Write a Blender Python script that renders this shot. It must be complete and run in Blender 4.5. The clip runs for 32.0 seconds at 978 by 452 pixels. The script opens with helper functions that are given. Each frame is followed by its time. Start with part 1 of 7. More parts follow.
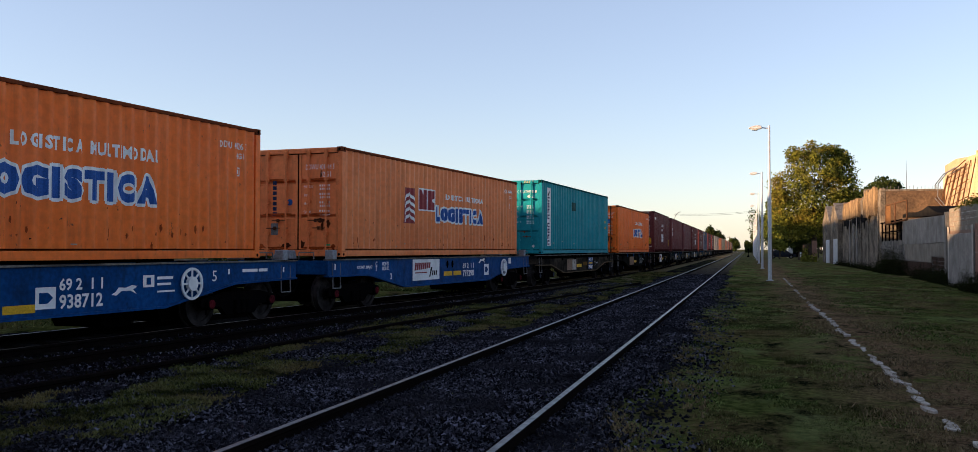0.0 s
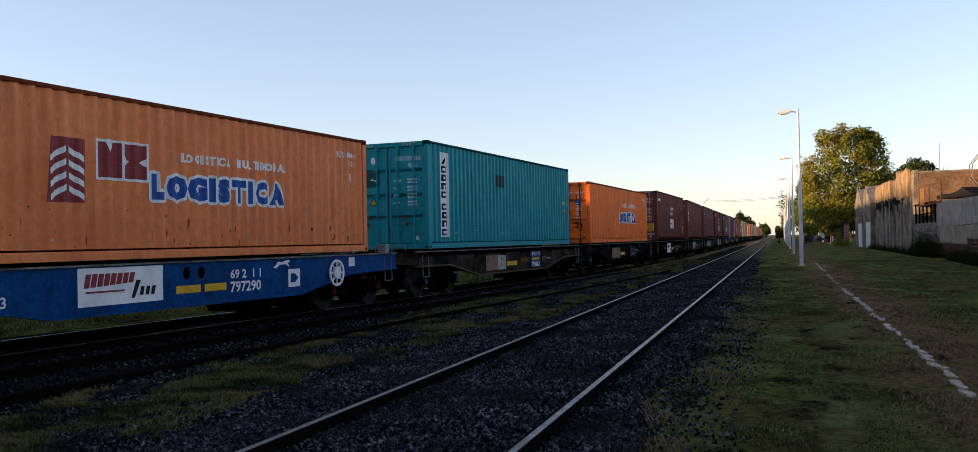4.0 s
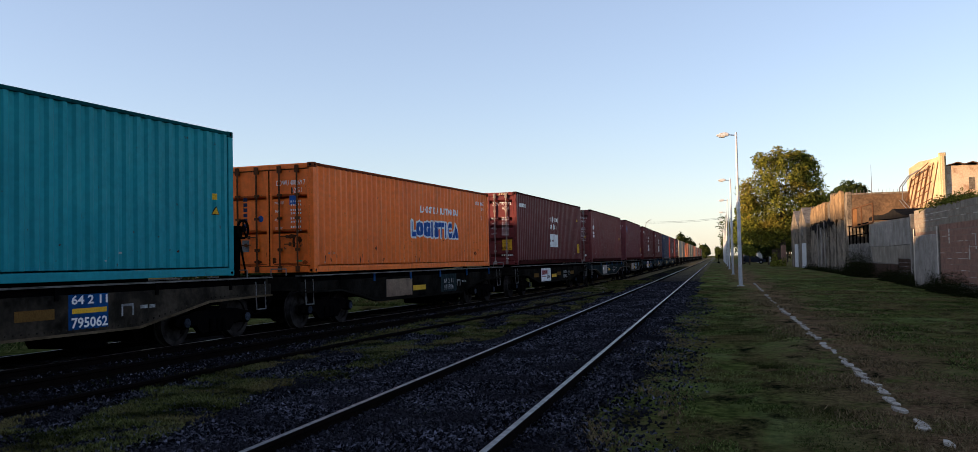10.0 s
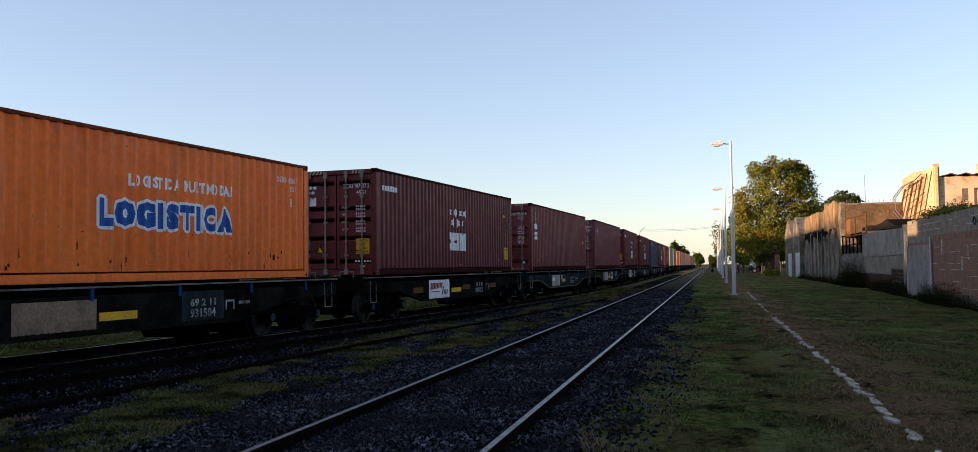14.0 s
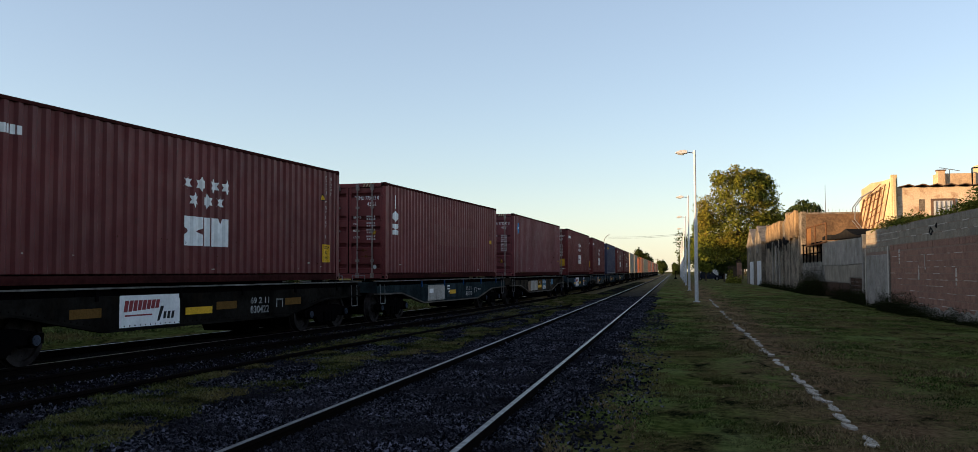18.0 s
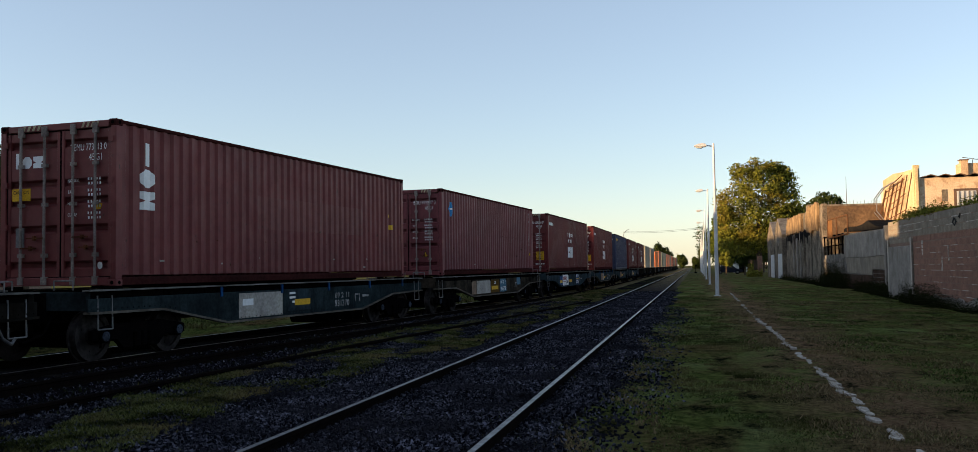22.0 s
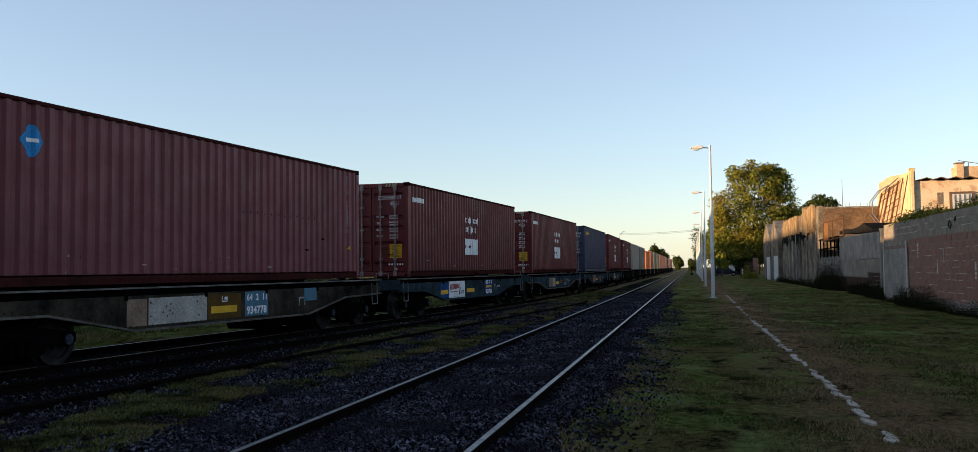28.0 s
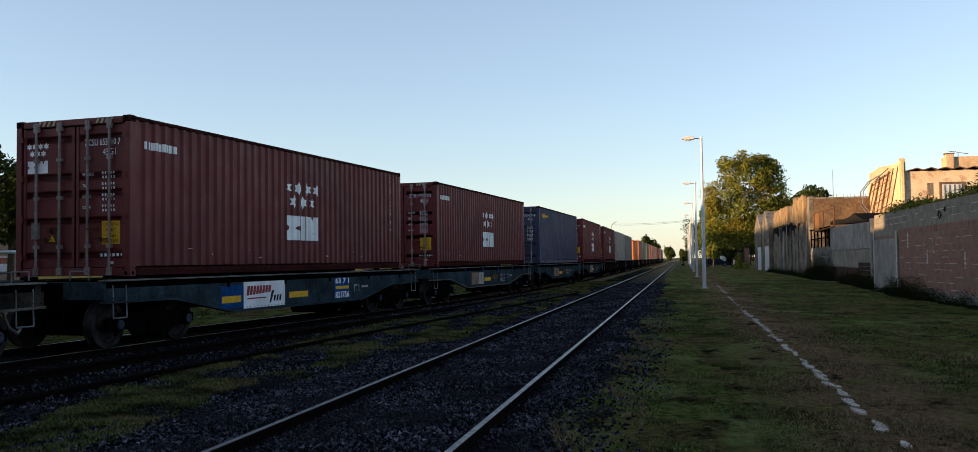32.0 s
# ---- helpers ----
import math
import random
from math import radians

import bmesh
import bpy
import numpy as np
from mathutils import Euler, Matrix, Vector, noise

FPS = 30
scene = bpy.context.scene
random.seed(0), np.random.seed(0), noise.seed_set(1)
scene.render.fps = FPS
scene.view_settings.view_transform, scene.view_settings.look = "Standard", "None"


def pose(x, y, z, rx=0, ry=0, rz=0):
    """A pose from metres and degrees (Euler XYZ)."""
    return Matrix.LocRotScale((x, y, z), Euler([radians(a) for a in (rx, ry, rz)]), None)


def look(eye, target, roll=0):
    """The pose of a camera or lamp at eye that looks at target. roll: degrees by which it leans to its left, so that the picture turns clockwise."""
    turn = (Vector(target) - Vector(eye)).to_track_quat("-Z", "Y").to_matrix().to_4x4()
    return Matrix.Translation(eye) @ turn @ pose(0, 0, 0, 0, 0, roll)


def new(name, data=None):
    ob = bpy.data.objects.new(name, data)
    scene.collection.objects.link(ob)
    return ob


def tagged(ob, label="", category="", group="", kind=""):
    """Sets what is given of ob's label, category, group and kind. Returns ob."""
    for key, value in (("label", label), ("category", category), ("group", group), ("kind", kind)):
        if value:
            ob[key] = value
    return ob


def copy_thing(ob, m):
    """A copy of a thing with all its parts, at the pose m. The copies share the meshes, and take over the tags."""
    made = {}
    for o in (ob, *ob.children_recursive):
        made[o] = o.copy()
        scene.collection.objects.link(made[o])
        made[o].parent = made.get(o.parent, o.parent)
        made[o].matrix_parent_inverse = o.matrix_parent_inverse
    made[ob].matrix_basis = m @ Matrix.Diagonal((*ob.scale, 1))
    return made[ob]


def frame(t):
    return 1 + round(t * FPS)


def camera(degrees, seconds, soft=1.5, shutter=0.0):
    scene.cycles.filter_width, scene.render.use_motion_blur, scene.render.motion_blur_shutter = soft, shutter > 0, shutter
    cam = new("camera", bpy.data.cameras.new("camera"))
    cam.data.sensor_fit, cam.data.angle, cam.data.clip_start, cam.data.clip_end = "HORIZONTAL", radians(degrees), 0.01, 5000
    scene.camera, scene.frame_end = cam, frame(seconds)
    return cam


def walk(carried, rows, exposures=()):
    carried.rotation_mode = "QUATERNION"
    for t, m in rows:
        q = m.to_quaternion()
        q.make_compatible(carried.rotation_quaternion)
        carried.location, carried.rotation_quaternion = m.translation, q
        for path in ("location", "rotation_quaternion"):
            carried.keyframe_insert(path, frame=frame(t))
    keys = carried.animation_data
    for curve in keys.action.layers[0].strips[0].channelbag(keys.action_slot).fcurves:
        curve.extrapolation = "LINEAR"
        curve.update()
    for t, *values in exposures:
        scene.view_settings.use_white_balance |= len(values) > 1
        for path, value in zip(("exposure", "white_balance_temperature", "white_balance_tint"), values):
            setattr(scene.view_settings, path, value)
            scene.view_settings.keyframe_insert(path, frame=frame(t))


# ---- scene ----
# ---- camera ----
cam = camera(56.38, 32.0, 0.75)
EYE_Z = 1.360
ANGLES = [
    (0.0, 15.80, 1.41, -0.14),
    (0.5, 15.84, 1.44, -0.09),
    (1.0, 16.01, 1.34, 0.11),
    (1.5, 16.38, 1.18, 0.37),
    (2.0, 16.73, 1.04, 0.71),
    (2.5, 16.96, 1.05, 0.93),
    (3.0, 17.16, 0.87, 0.95),
    (3.5, 17.40, 0.86, 0.97),
    (5.5, 17.94, 1.04, 1.40),
    (6.0, 17.75, 1.28, 1.46),
    (6.5, 17.26, 1.62, 1.43),
    (7.0, 16.47, 1.80, 1.41),
    (7.5, 15.53, 1.92, 1.36),
    (8.0, 14.79, 2.07, 1.39),
    (8.5, 14.27, 2.31, 1.49),
    (9.0, 14.12, 2.37, 1.42),
    (9.5, 14.23, 2.35, 1.38),
    (10.0, 14.07, 2.14, 1.21),
    (10.5, 14.11, 2.04, 1.23),
    (11.0, 14.24, 1.98, 1.23),
    (11.5, 14.37, 1.95, 1.23),
    (12.0, 14.42, 2.00, 1.26),
    (12.5, 14.31, 1.98, 1.22),
    (13.0, 14.28, 2.06, 1.15),
    (13.5, 14.11, 2.31, 0.99),
    (14.0, 13.69, 2.53, 0.64),
    (14.5, 13.16, 2.77, 0.41),
    (16.5, 12.23, 3.06, 0.02),
    (17.0, 11.93, 3.04, 0.05),
    (17.5, 11.65, 2.98, 0.12),
    (18.0, 11.49, 2.87, 0.16),
    (18.5, 11.26, 2.79, 0.14),
    (19.0, 11.03, 2.69, 0.13),
    (19.5, 11.08, 2.62, 0.19),
    (20.0, 11.11, 2.52, 0.28),
    (20.5, 11.42, 2.45, 0.46),
    (21.0, 11.88, 2.45, 0.76),
    (21.5, 12.29, 2.53, 0.83),
    (22.0, 12.70, 2.66, 0.87),
    (22.5, 13.06, 2.77, 0.88),
    (23.0, 13.20, 2.85, 0.89),
    (23.5, 13.26, 2.89, 0.78),
    (24.0, 13.26, 2.86, 0.63),
    (24.5, 13.20, 2.80, 0.47),
    (25.0, 12.98, 2.73, 0.48),
    (25.5, 12.78, 2.71, 0.46),
    (27.5, 12.25, 2.69, 0.59),
    (28.0, 12.46, 2.71, 0.61),
    (28.5, 12.57, 2.71, 0.63),
    (29.0, 12.65, 2.70, 0.56),
    (29.5, 12.65, 2.62, 0.55),
    (30.0, 12.68, 2.50, 0.60),
    (30.5, 12.55, 2.36, 0.63),
    (31.0, 12.38, 2.29, 0.63),
    (31.5, 12.16, 2.21, 0.66),
    (32.0, 11.95, 2.14, 0.74),
]
walk(cam, [(t, pose(0.0, 0.0, EYE_Z, 90 + p, r, y)) for t, y, p, r in ANGLES], [(0.0, 1.45, 6450, 22), (1.0, 1.46, 6480, 22), (2.2, 1.57, 6550, 22), (3.6, 1.55, 6550, 22), (6.0, 1.45, 6400, 21), (9.0, 1.41, 6350, 21), (12.0, 1.45, 6400, 20), (14.5, 1.45, 6400, 20), (17.0, 1.40, 6550, 16), (19.0, 1.40, 6700, 14), (25.0, 1.40, 6550, 14), (32.0, 1.41, 6400, 14)])

# ---- light: a low sun from behind and left, clear evening sky ----
SUN_AZ, SUN_EL = radians(243.0), radians(5.0)
world = bpy.data.worlds.new("sky")
scene.world = world
world.use_nodes = True
wn = world.node_tree.nodes
bg = wn["Background"]
sky = wn.new("ShaderNodeTexSky")
sky.sky_type = "NISHITA"
sky.sun_disc = False
sky.sun_elevation, sky.sun_rotation = radians(11.0), SUN_AZ
sky.air_density, sky.dust_density, sky.ozone_density = 1.0, 0.35, 2.0
soft_sky = wn.new("ShaderNodeHueSaturation")
soft_sky.inputs["Saturation"].default_value = 0.85
world.node_tree.links.new(sky.outputs[0], soft_sky.inputs["Color"])
# a uniform pale blue is mixed in to even out the sky
sky_flatten = wn.new("ShaderNodeMix")
sky_flatten.data_type = "RGBA"
sky_flatten.inputs[0].default_value = 0.22
sky_flatten.inputs[7].default_value = (2.15, 2.65, 3.25, 1)
world.node_tree.links.new(soft_sky.outputs[0], sky_flatten.inputs[6])
world.node_tree.links.new(sky_flatten.outputs[2], bg.inputs[0])
bg.inputs[1].default_value = 0.093
sun = new("sun", bpy.data.lights.new("sun", "SUN"))
sun.data.energy, sun.data.angle, sun.data.color = 4.4, radians(0.6), (1.0, 0.68, 0.36)
SUN_FROM = Vector((math.sin(SUN_AZ) * math.cos(SUN_EL), math.cos(SUN_AZ) * math.cos(SUN_EL), math.sin(SUN_EL)))
sun.matrix_world = look(SUN_FROM * 80, (0, 0, 0))


# ---- materials ----
def nodes_of(name):
    m = bpy.data.materials.new(name)
    m.use_nodes = True
    nt = m.node_tree
    return m, nt, nt.nodes["Principled BSDF"]


def mixc(nt, fac, a, b, mode="MIX"):
    n = nt.nodes.new("ShaderNodeMix")
    n.data_type, n.blend_type = "RGBA", mode
    for sock, v in ((n.inputs[0], fac), (n.inputs[6], a), (n.inputs[7], b)):
        if isinstance(v, bpy.types.NodeSocket):
            nt.links.new(v, sock)
        elif isinstance(v, (int, float)):
            sock.default_value = v
        else:
            sock.default_value = (*v, 1)
    return n.outputs[2]


def noise_of(nt, vec, scale, detail=4.0, rough=0.55, lo=0.35, hi=0.65):
    n = nt.nodes.new("ShaderNodeTexNoise")
    n.inputs["Scale"].default_value, n.inputs["Detail"].default_value, n.inputs["Roughness"].default_value = scale, detail, rough
    nt.links.new(vec, n.inputs["Vector"])
    r = nt.nodes.new("ShaderNodeMapRange")
    r.inputs[1].default_value, r.inputs[2].default_value = lo, hi
    nt.links.new(n.outputs[0], r.inputs[0])
    return r.outputs[0]


def scaled(nt, vec, s):
    n = nt.nodes.new("ShaderNodeMapping")
    n.inputs["Scale"].default_value = s
    nt.links.new(vec, n.inputs["Vector"])
    return n.outputs[0]


def coords(nt, shift=True):
    """Object space, moved by a random amount for each object."""
    tc = nt.nodes.new("ShaderNodeTexCoord")
    if not shift:
        return tc.outputs["Object"]
    oi = nt.nodes.new("ShaderNodeObjectInfo")
    mul = nt.nodes.new("ShaderNodeMath")
    mul.operation = "MULTIPLY"
    mul.inputs[1].default_value = 37.0
    nt.links.new(oi.outputs["Random"], mul.inputs[0])
    add = nt.nodes.new("ShaderNodeVectorMath")
    add.operation = "ADD"
    nt.links.new(tc.outputs["Object"], add.inputs[0])
    nt.links.new(mul.outputs[0], add.inputs[1])
    return add.outputs[0]


def bumped(nt, bsdf, height, strength, dist):
    b = nt.nodes.new("ShaderNodeBump")
    b.inputs["Strength"].default_value, b.inputs["Distance"].default_value = strength, dist
    nt.links.new(height, b.inputs["Height"])
    nt.links.new(b.outputs[0], bsdf.inputs["Normal"])


def surf(name, c1, c2, rough=0.6, metal=0.0, big=0.8, fine=30.0, bump=0.2, dist=0.005, stain=None, stain_amt=0.5, stain_scale=(2, 2, 0.5), shift=True, rough2=None, grain=(0.78, 1.15), spots=None):
    """A worn surface: two tones at a large scale, fine grain, and stains that run along one axis."""
    m, nt, b = nodes_of(name)
    v = coords(nt, shift)
    col = mixc(nt, noise_of(nt, v, big), c1, c2)
    g = noise_of(nt, v, fine, 3.0)
    dark = nt.nodes.new("ShaderNodeMapRange")
    dark.inputs[3].default_value, dark.inputs[4].default_value = grain
    nt.links.new(g, dark.inputs[0])
    comb = nt.nodes.new("ShaderNodeCombineColor")
    for i in range(3):
        nt.links.new(dark.outputs[0], comb.inputs[i])
    col = mixc(nt, 1.0, col, comb.outputs[0], "MULTIPLY")
    if stain:
        s = noise_of(nt, scaled(nt, v, stain_scale), 1.6, 6.0, 0.65, 0.52, 0.74)
        k = nt.nodes.new("ShaderNodeMath")
        k.operation = "MULTIPLY"
        k.inputs[1].default_value = stain_amt
        nt.links.new(s, k.inputs[0])
        col = mixc(nt, k.outputs[0], col, stain)
    if spots:
        col = mixc(nt, noise_of(nt, scaled(nt, v, (1, 1, 0.6)), 7.0, 5.0, 0.7, 0.66, 0.72), col, spots)
    nt.links.new(col, b.inputs["Base Color"])
    r = nt.nodes.new("ShaderNodeMapRange")
    r.inputs[3].default_value, r.inputs[4].default_value = rough, rough2 if rough2 else min(1.0, rough + 0.2)
    nt.links.new(noise_of(nt, v, big * 4), r.inputs[0])
    nt.links.new(r.outputs[0], b.inputs["Roughness"])
    b.inputs["Metallic"].default_value = metal
    b.inputs["Specular IOR Level"].default_value = 0.0 if rough >= 0.6 else 0.18
    if bump:
        bumped(nt, b, g, bump, dist)
    return m


def paint(name, c, fade, rust=0.35):
    """Container paint, chalked and streaked with rust."""
    m = surf(name, c, fade, 0.44, 0.0, 0.55, 9.0, 0.06, 0.006, (0.07, 0.022, 0.010), rust, (3.0, 3.0, 0.35), True, 0.62, (0.90, 1.06), (0.05, 0.018, 0.010))
    m.node_tree.nodes["Principled BSDF"].inputs["Specular IOR Level"].default_value = 0.34
    return m


def flat(name, c, rough=0.6, metal=0.0):
    return surf(name, c, tuple(0.82 * v for v in c), rough, metal, 3.0, 40.0, 0.08, 0.002)


P_ORANGE = paint("orange_paint", (0.95, 0.178, 0.010), (0.85, 0.145, 0.008))
P_ORANGE_FADED = paint("faded_orange_paint", (0.86, 0.235, 0.062), (0.74, 0.18, 0.044))
P_TEAL = paint("teal_paint", (0.0003, 0.275, 0.32), (0.0004, 0.225, 0.27), 0.04)
P_TEAL.node_tree.nodes["Principled BSDF"].inputs["Specular IOR Level"].default_value = 0.12
P_MAROON = paint("maroon_paint", (0.128, 0.0125, 0.0135), (0.094, 0.010, 0.0105), 0.15)
P_MAROON_FADED = paint("faded_maroon_paint", (0.175, 0.031, 0.031), (0.13, 0.022, 0.023), 0.2)
P_MAUVE = paint("mauve_maroon_paint", (0.175, 0.037, 0.044), (0.13, 0.027, 0.032), 0.2)
P_PATCH = paint("chalky_maroon_paint", (0.185, 0.045, 0.042), (0.15, 0.035, 0.033), 0.15)
# navy greyed: the warm sky's reflection on the side is put into it
P_BLUE = paint("sky_greyed_navy_paint", (0.030, 0.040, 0.092), (0.028, 0.036, 0.072), 0.15)
# grey, white and green below are warmed to hold the horizon's glow
P_GREY = paint("warm_lit_grey_paint", (0.25, 0.21, 0.175), (0.19, 0.16, 0.135), 0.3)
P_WHITE = paint("warm_lit_white_paint", (0.40, 0.35, 0.28), (0.30, 0.265, 0.215), 0.3)
P_SALMON = paint("salmon_paint", (0.45, 0.17, 0.09), (0.36, 0.12, 0.07), 0.25)
P_GREEN = paint("warm_lit_green_paint", (0.20, 0.205, 0.15), (0.15, 0.155, 0.12), 0.25)
P_RAIL = surf("dark_rail_paint_and_low_shade", (0.055, 0.016, 0.015), (0.030, 0.011, 0.010), 0.6, 0.0, 1.0, 12.0, 0.1, 0.003)
P_RAIL_TEAL = surf("grimy_teal_rail_paint", (0.004, 0.075, 0.085), (0.004, 0.04, 0.045), 0.6, 0.0, 1.0, 12.0, 0.1, 0.003)
P_RAIL_RED = surf("grimy_orange_rail_paint", (0.20, 0.05, 0.02), (0.11, 0.032, 0.016), 0.6, 0.0, 1.0, 12.0, 0.1, 0.003)
W_BLUE = surf("wagon_blue", (0.0004, 0.062, 0.21), (0.0004, 0.042, 0.15), 0.5, 0.0, 1.2, 14.0, 0.1, 0.004, (0.004, 0.010, 0.018), 0.6, (2.0, 2.0, 0.8))
W_BLUE.node_tree.nodes["Principled BSDF"].inputs["Specular IOR Level"].default_value = 0.06
W_GREY = surf("wagon_grime", (0.016, 0.0145, 0.0125), (0.003, 0.003, 0.003), 0.65, 0.0, 1.5, 14.0, 0.15, 0.004, (0.022, 0.015, 0.010), 0.6, (2.0, 2.0, 0.6))
W_BROWN = surf("wagon_brown_grime", (0.06, 0.048, 0.036), (0.010, 0.009, 0.008), 0.65, 0.0, 1.5, 14.0, 0.15, 0.004, (0.012, 0.011, 0.010), 0.8, (2.0, 2.0, 0.6))
W_GREEN = surf("wagon_green_grime", (0.028, 0.042, 0.046), (0.013, 0.018, 0.020), 0.65, 0.0, 1.5, 14.0, 0.15, 0.004, (0.008, 0.008, 0.008), 0.8, (2.0, 2.0, 0.6))
W_EDGE = surf("worn_pale_flange", (0.15, 0.135, 0.112), (0.075, 0.066, 0.055), 0.7, 0.0, 1.5, 14.0, 0.15, 0.004, (0.02, 0.018, 0.016), 0.7, (2.0, 1.0, 2.0))
W_EDGE_TAN = surf("ochre_worn_flange", (0.15, 0.11, 0.07), (0.07, 0.05, 0.03), 0.7, 0.0, 1.5, 14.0, 0.15, 0.004, (0.02, 0.018, 0.016), 0.8, (2.0, 1.0, 2.0))
W_TEAL = surf("wagon_old_blue", (0.035, 0.06, 0.075), (0.02, 0.026, 0.03), 0.65, 0.1, 1.8, 14.0, 0.15, 0.004, (0.02, 0.018, 0.016), 0.8, (2.0, 2.0, 0.6))
# near black: the shade under the wagons is put into this colour
M_DARK = surf("near_black_shaded_steel", (0.0025, 0.0025, 0.003), (0.005, 0.004, 0.004), 0.8, 0.0, 3.0, 30.0, 0.2, 0.004)
M_STEEL = surf("galvanised_steel", (0.20, 0.20, 0.205), (0.13, 0.13, 0.135), 0.5, 0.4, 4.0, 40.0, 0.08, 0.002)
M_POSTGREY = surf("light_grey_deck_paint", (0.30, 0.31, 0.33), (0.22, 0.23, 0.24), 0.6, 0.0, 2.0, 20.0, 0.1, 0.003)
M_LOCK = surf("pale_galvanised_lock_bar", (0.30, 0.255, 0.23), (0.18, 0.145, 0.13), 0.55, 0.1, 4.0, 40.0, 0.08, 0.002, (0.05, 0.025, 0.018), 0.5, (4, 4, 1))
M_BAR = surf("dull_lock_bar_steel", (0.15, 0.055, 0.025), (0.06, 0.026, 0.015), 0.6, 0.0, 4.0, 40.0, 0.1, 0.002)
M_WHEEL = surf("worn_wheel_steel", (0.045, 0.040, 0.038), (0.018, 0.015, 0.015), 0.7, 0.0, 5.0, 40.0, 0.1, 0.002)
M_CAP_RED = surf("grimy_red_axle_cover_paint", (0.13, 0.014, 0.018), (0.05, 0.010, 0.014), 0.7, 0.0, 4.0, 40.0, 0.1, 0.002)
# dust colour made paler to carry the sky light on the flange
M_DECKEDGE = surf("dusty_skylit_deck_edge", (0.22, 0.21, 0.19), (0.10, 0.095, 0.085), 0.7, 0.0, 2.0, 14.0, 0.15, 0.004, (0.006, 0.006, 0.006), 1.0, (1.0, 0.5, 1.0))
M_CAP = surf("pale_axle_cover_paint", (0.06, 0.072, 0.10), (0.025, 0.03, 0.042), 0.6, 0.0, 4.0, 40.0, 0.1, 0.002, (0.02, 0.02, 0.02), 0.6, (6, 6, 6))
M_RAIL = surf("polished_rail_steel", (0.145, 0.143, 0.150), (0.075, 0.074, 0.078), 0.28, 0.85, 3.0, 60.0, 0.05, 0.002, (0.06, 0.035, 0.025), 0.3, (8, 0.6, 8))
# rust darkened nearly to black: the rail's shadow side is in the colour
M_RAIL_SIDE = surf("shaded_rusty_rail_side", (0.010, 0.007, 0.006), (0.006, 0.005, 0.005), 0.9, 0.2, 4.0, 40.0, 0.3, 0.004)
M_WOOD_OLD = surf("tarred_sleeper_wood", (0.02, 0.017, 0.015), (0.010, 0.009, 0.008), 0.9, 0.0, 2.0, 25.0, 0.5, 0.01)
M_RUSTED = flat("dark_rust_chips", (0.028, 0.010, 0.006), 0.8)
M_RUSTWASH = surf("red_brown_rust_wash", (0.42, 0.075, 0.016), (0.24, 0.045, 0.013), 0.75, 0.0, 4.0, 30.0, 0.2, 0.003)
M_SOOT = surf("dark_brown_stain", (0.12, 0.035, 0.014), (0.05, 0.020, 0.012), 0.8, 0.0, 6.0, 30.0, 0.2, 0.003)
I_WHITE = surf("white_marking_paint", (0.86, 0.86, 0.85), (0.72, 0.72, 0.71), 0.5, 0.0, 2.0, 14.0, 0.05, 0.002, grain=(0.93, 1.04))
I_WORN = surf("worn_white_marking_paint", (0.42, 0.42, 0.41), (0.12, 0.12, 0.12), 0.7, 0.0, 5.0, 30.0, 0.05, 0.002, (0.03, 0.03, 0.03), 0.8, (6, 6, 6))
I_CREAM = flat("cream_marking_paint", (0.42, 0.36, 0.22), 0.55)
I_BLUE = flat("blue_marking_paint", (0.018, 0.10, 0.36), 0.5)
I_RED = flat("dark_red_marking_paint", (0.30, 0.045, 0.05), 0.5)
I_NAVY = flat("navy_marking_paint", (0.012, 0.02, 0.07), 0.5)
I_YELLOW = flat("yellow_marking_paint", (0.75, 0.42, 0.02), 0.5)
I_BLACK = flat("black_marking_paint", (0.012, 0.012, 0.013), 0.55)
I_SKY = flat("light_blue_marking_paint", (0.02, 0.24, 0.55), 0.5)
I_TAN = surf("tan_repair_plate", (0.29, 0.20, 0.14), (0.20, 0.14, 0.10), 0.75, 0.0, 2.0, 20.0, 0.15, 0.003, (0.08, 0.06, 0.05), 0.6, (2, 2, 2))
I_PALE = surf("pale_repair_plate", (0.44, 0.41, 0.36), (0.34, 0.31, 0.28), 0.7, 0.0, 2.0, 20.0, 0.15, 0.003, (0.08, 0.06, 0.05), 0.5, (2, 2, 2))
I_PATCH = flat("dark_teal_patch_paint", (0.008, 0.075, 0.07), 0.5)


# ---- mesh helpers ----
def box(bm, x0, x1, y0, y1, z0, z1):
    v = [bm.verts.new(p) for p in ((x0, y0, z0), (x1, y0, z0), (x1, y1, z0), (x0, y1, z0), (x0, y0, z1), (x1, y0, z1), (x1, y1, z1), (x0, y1, z1))]
    for f in ((0, 3, 2, 1), (4, 5, 6, 7), (0, 1, 5, 4), (1, 2, 6, 5), (2, 3, 7, 6), (3, 0, 4, 7)):
        bm.faces.new([v[i] for i in f])


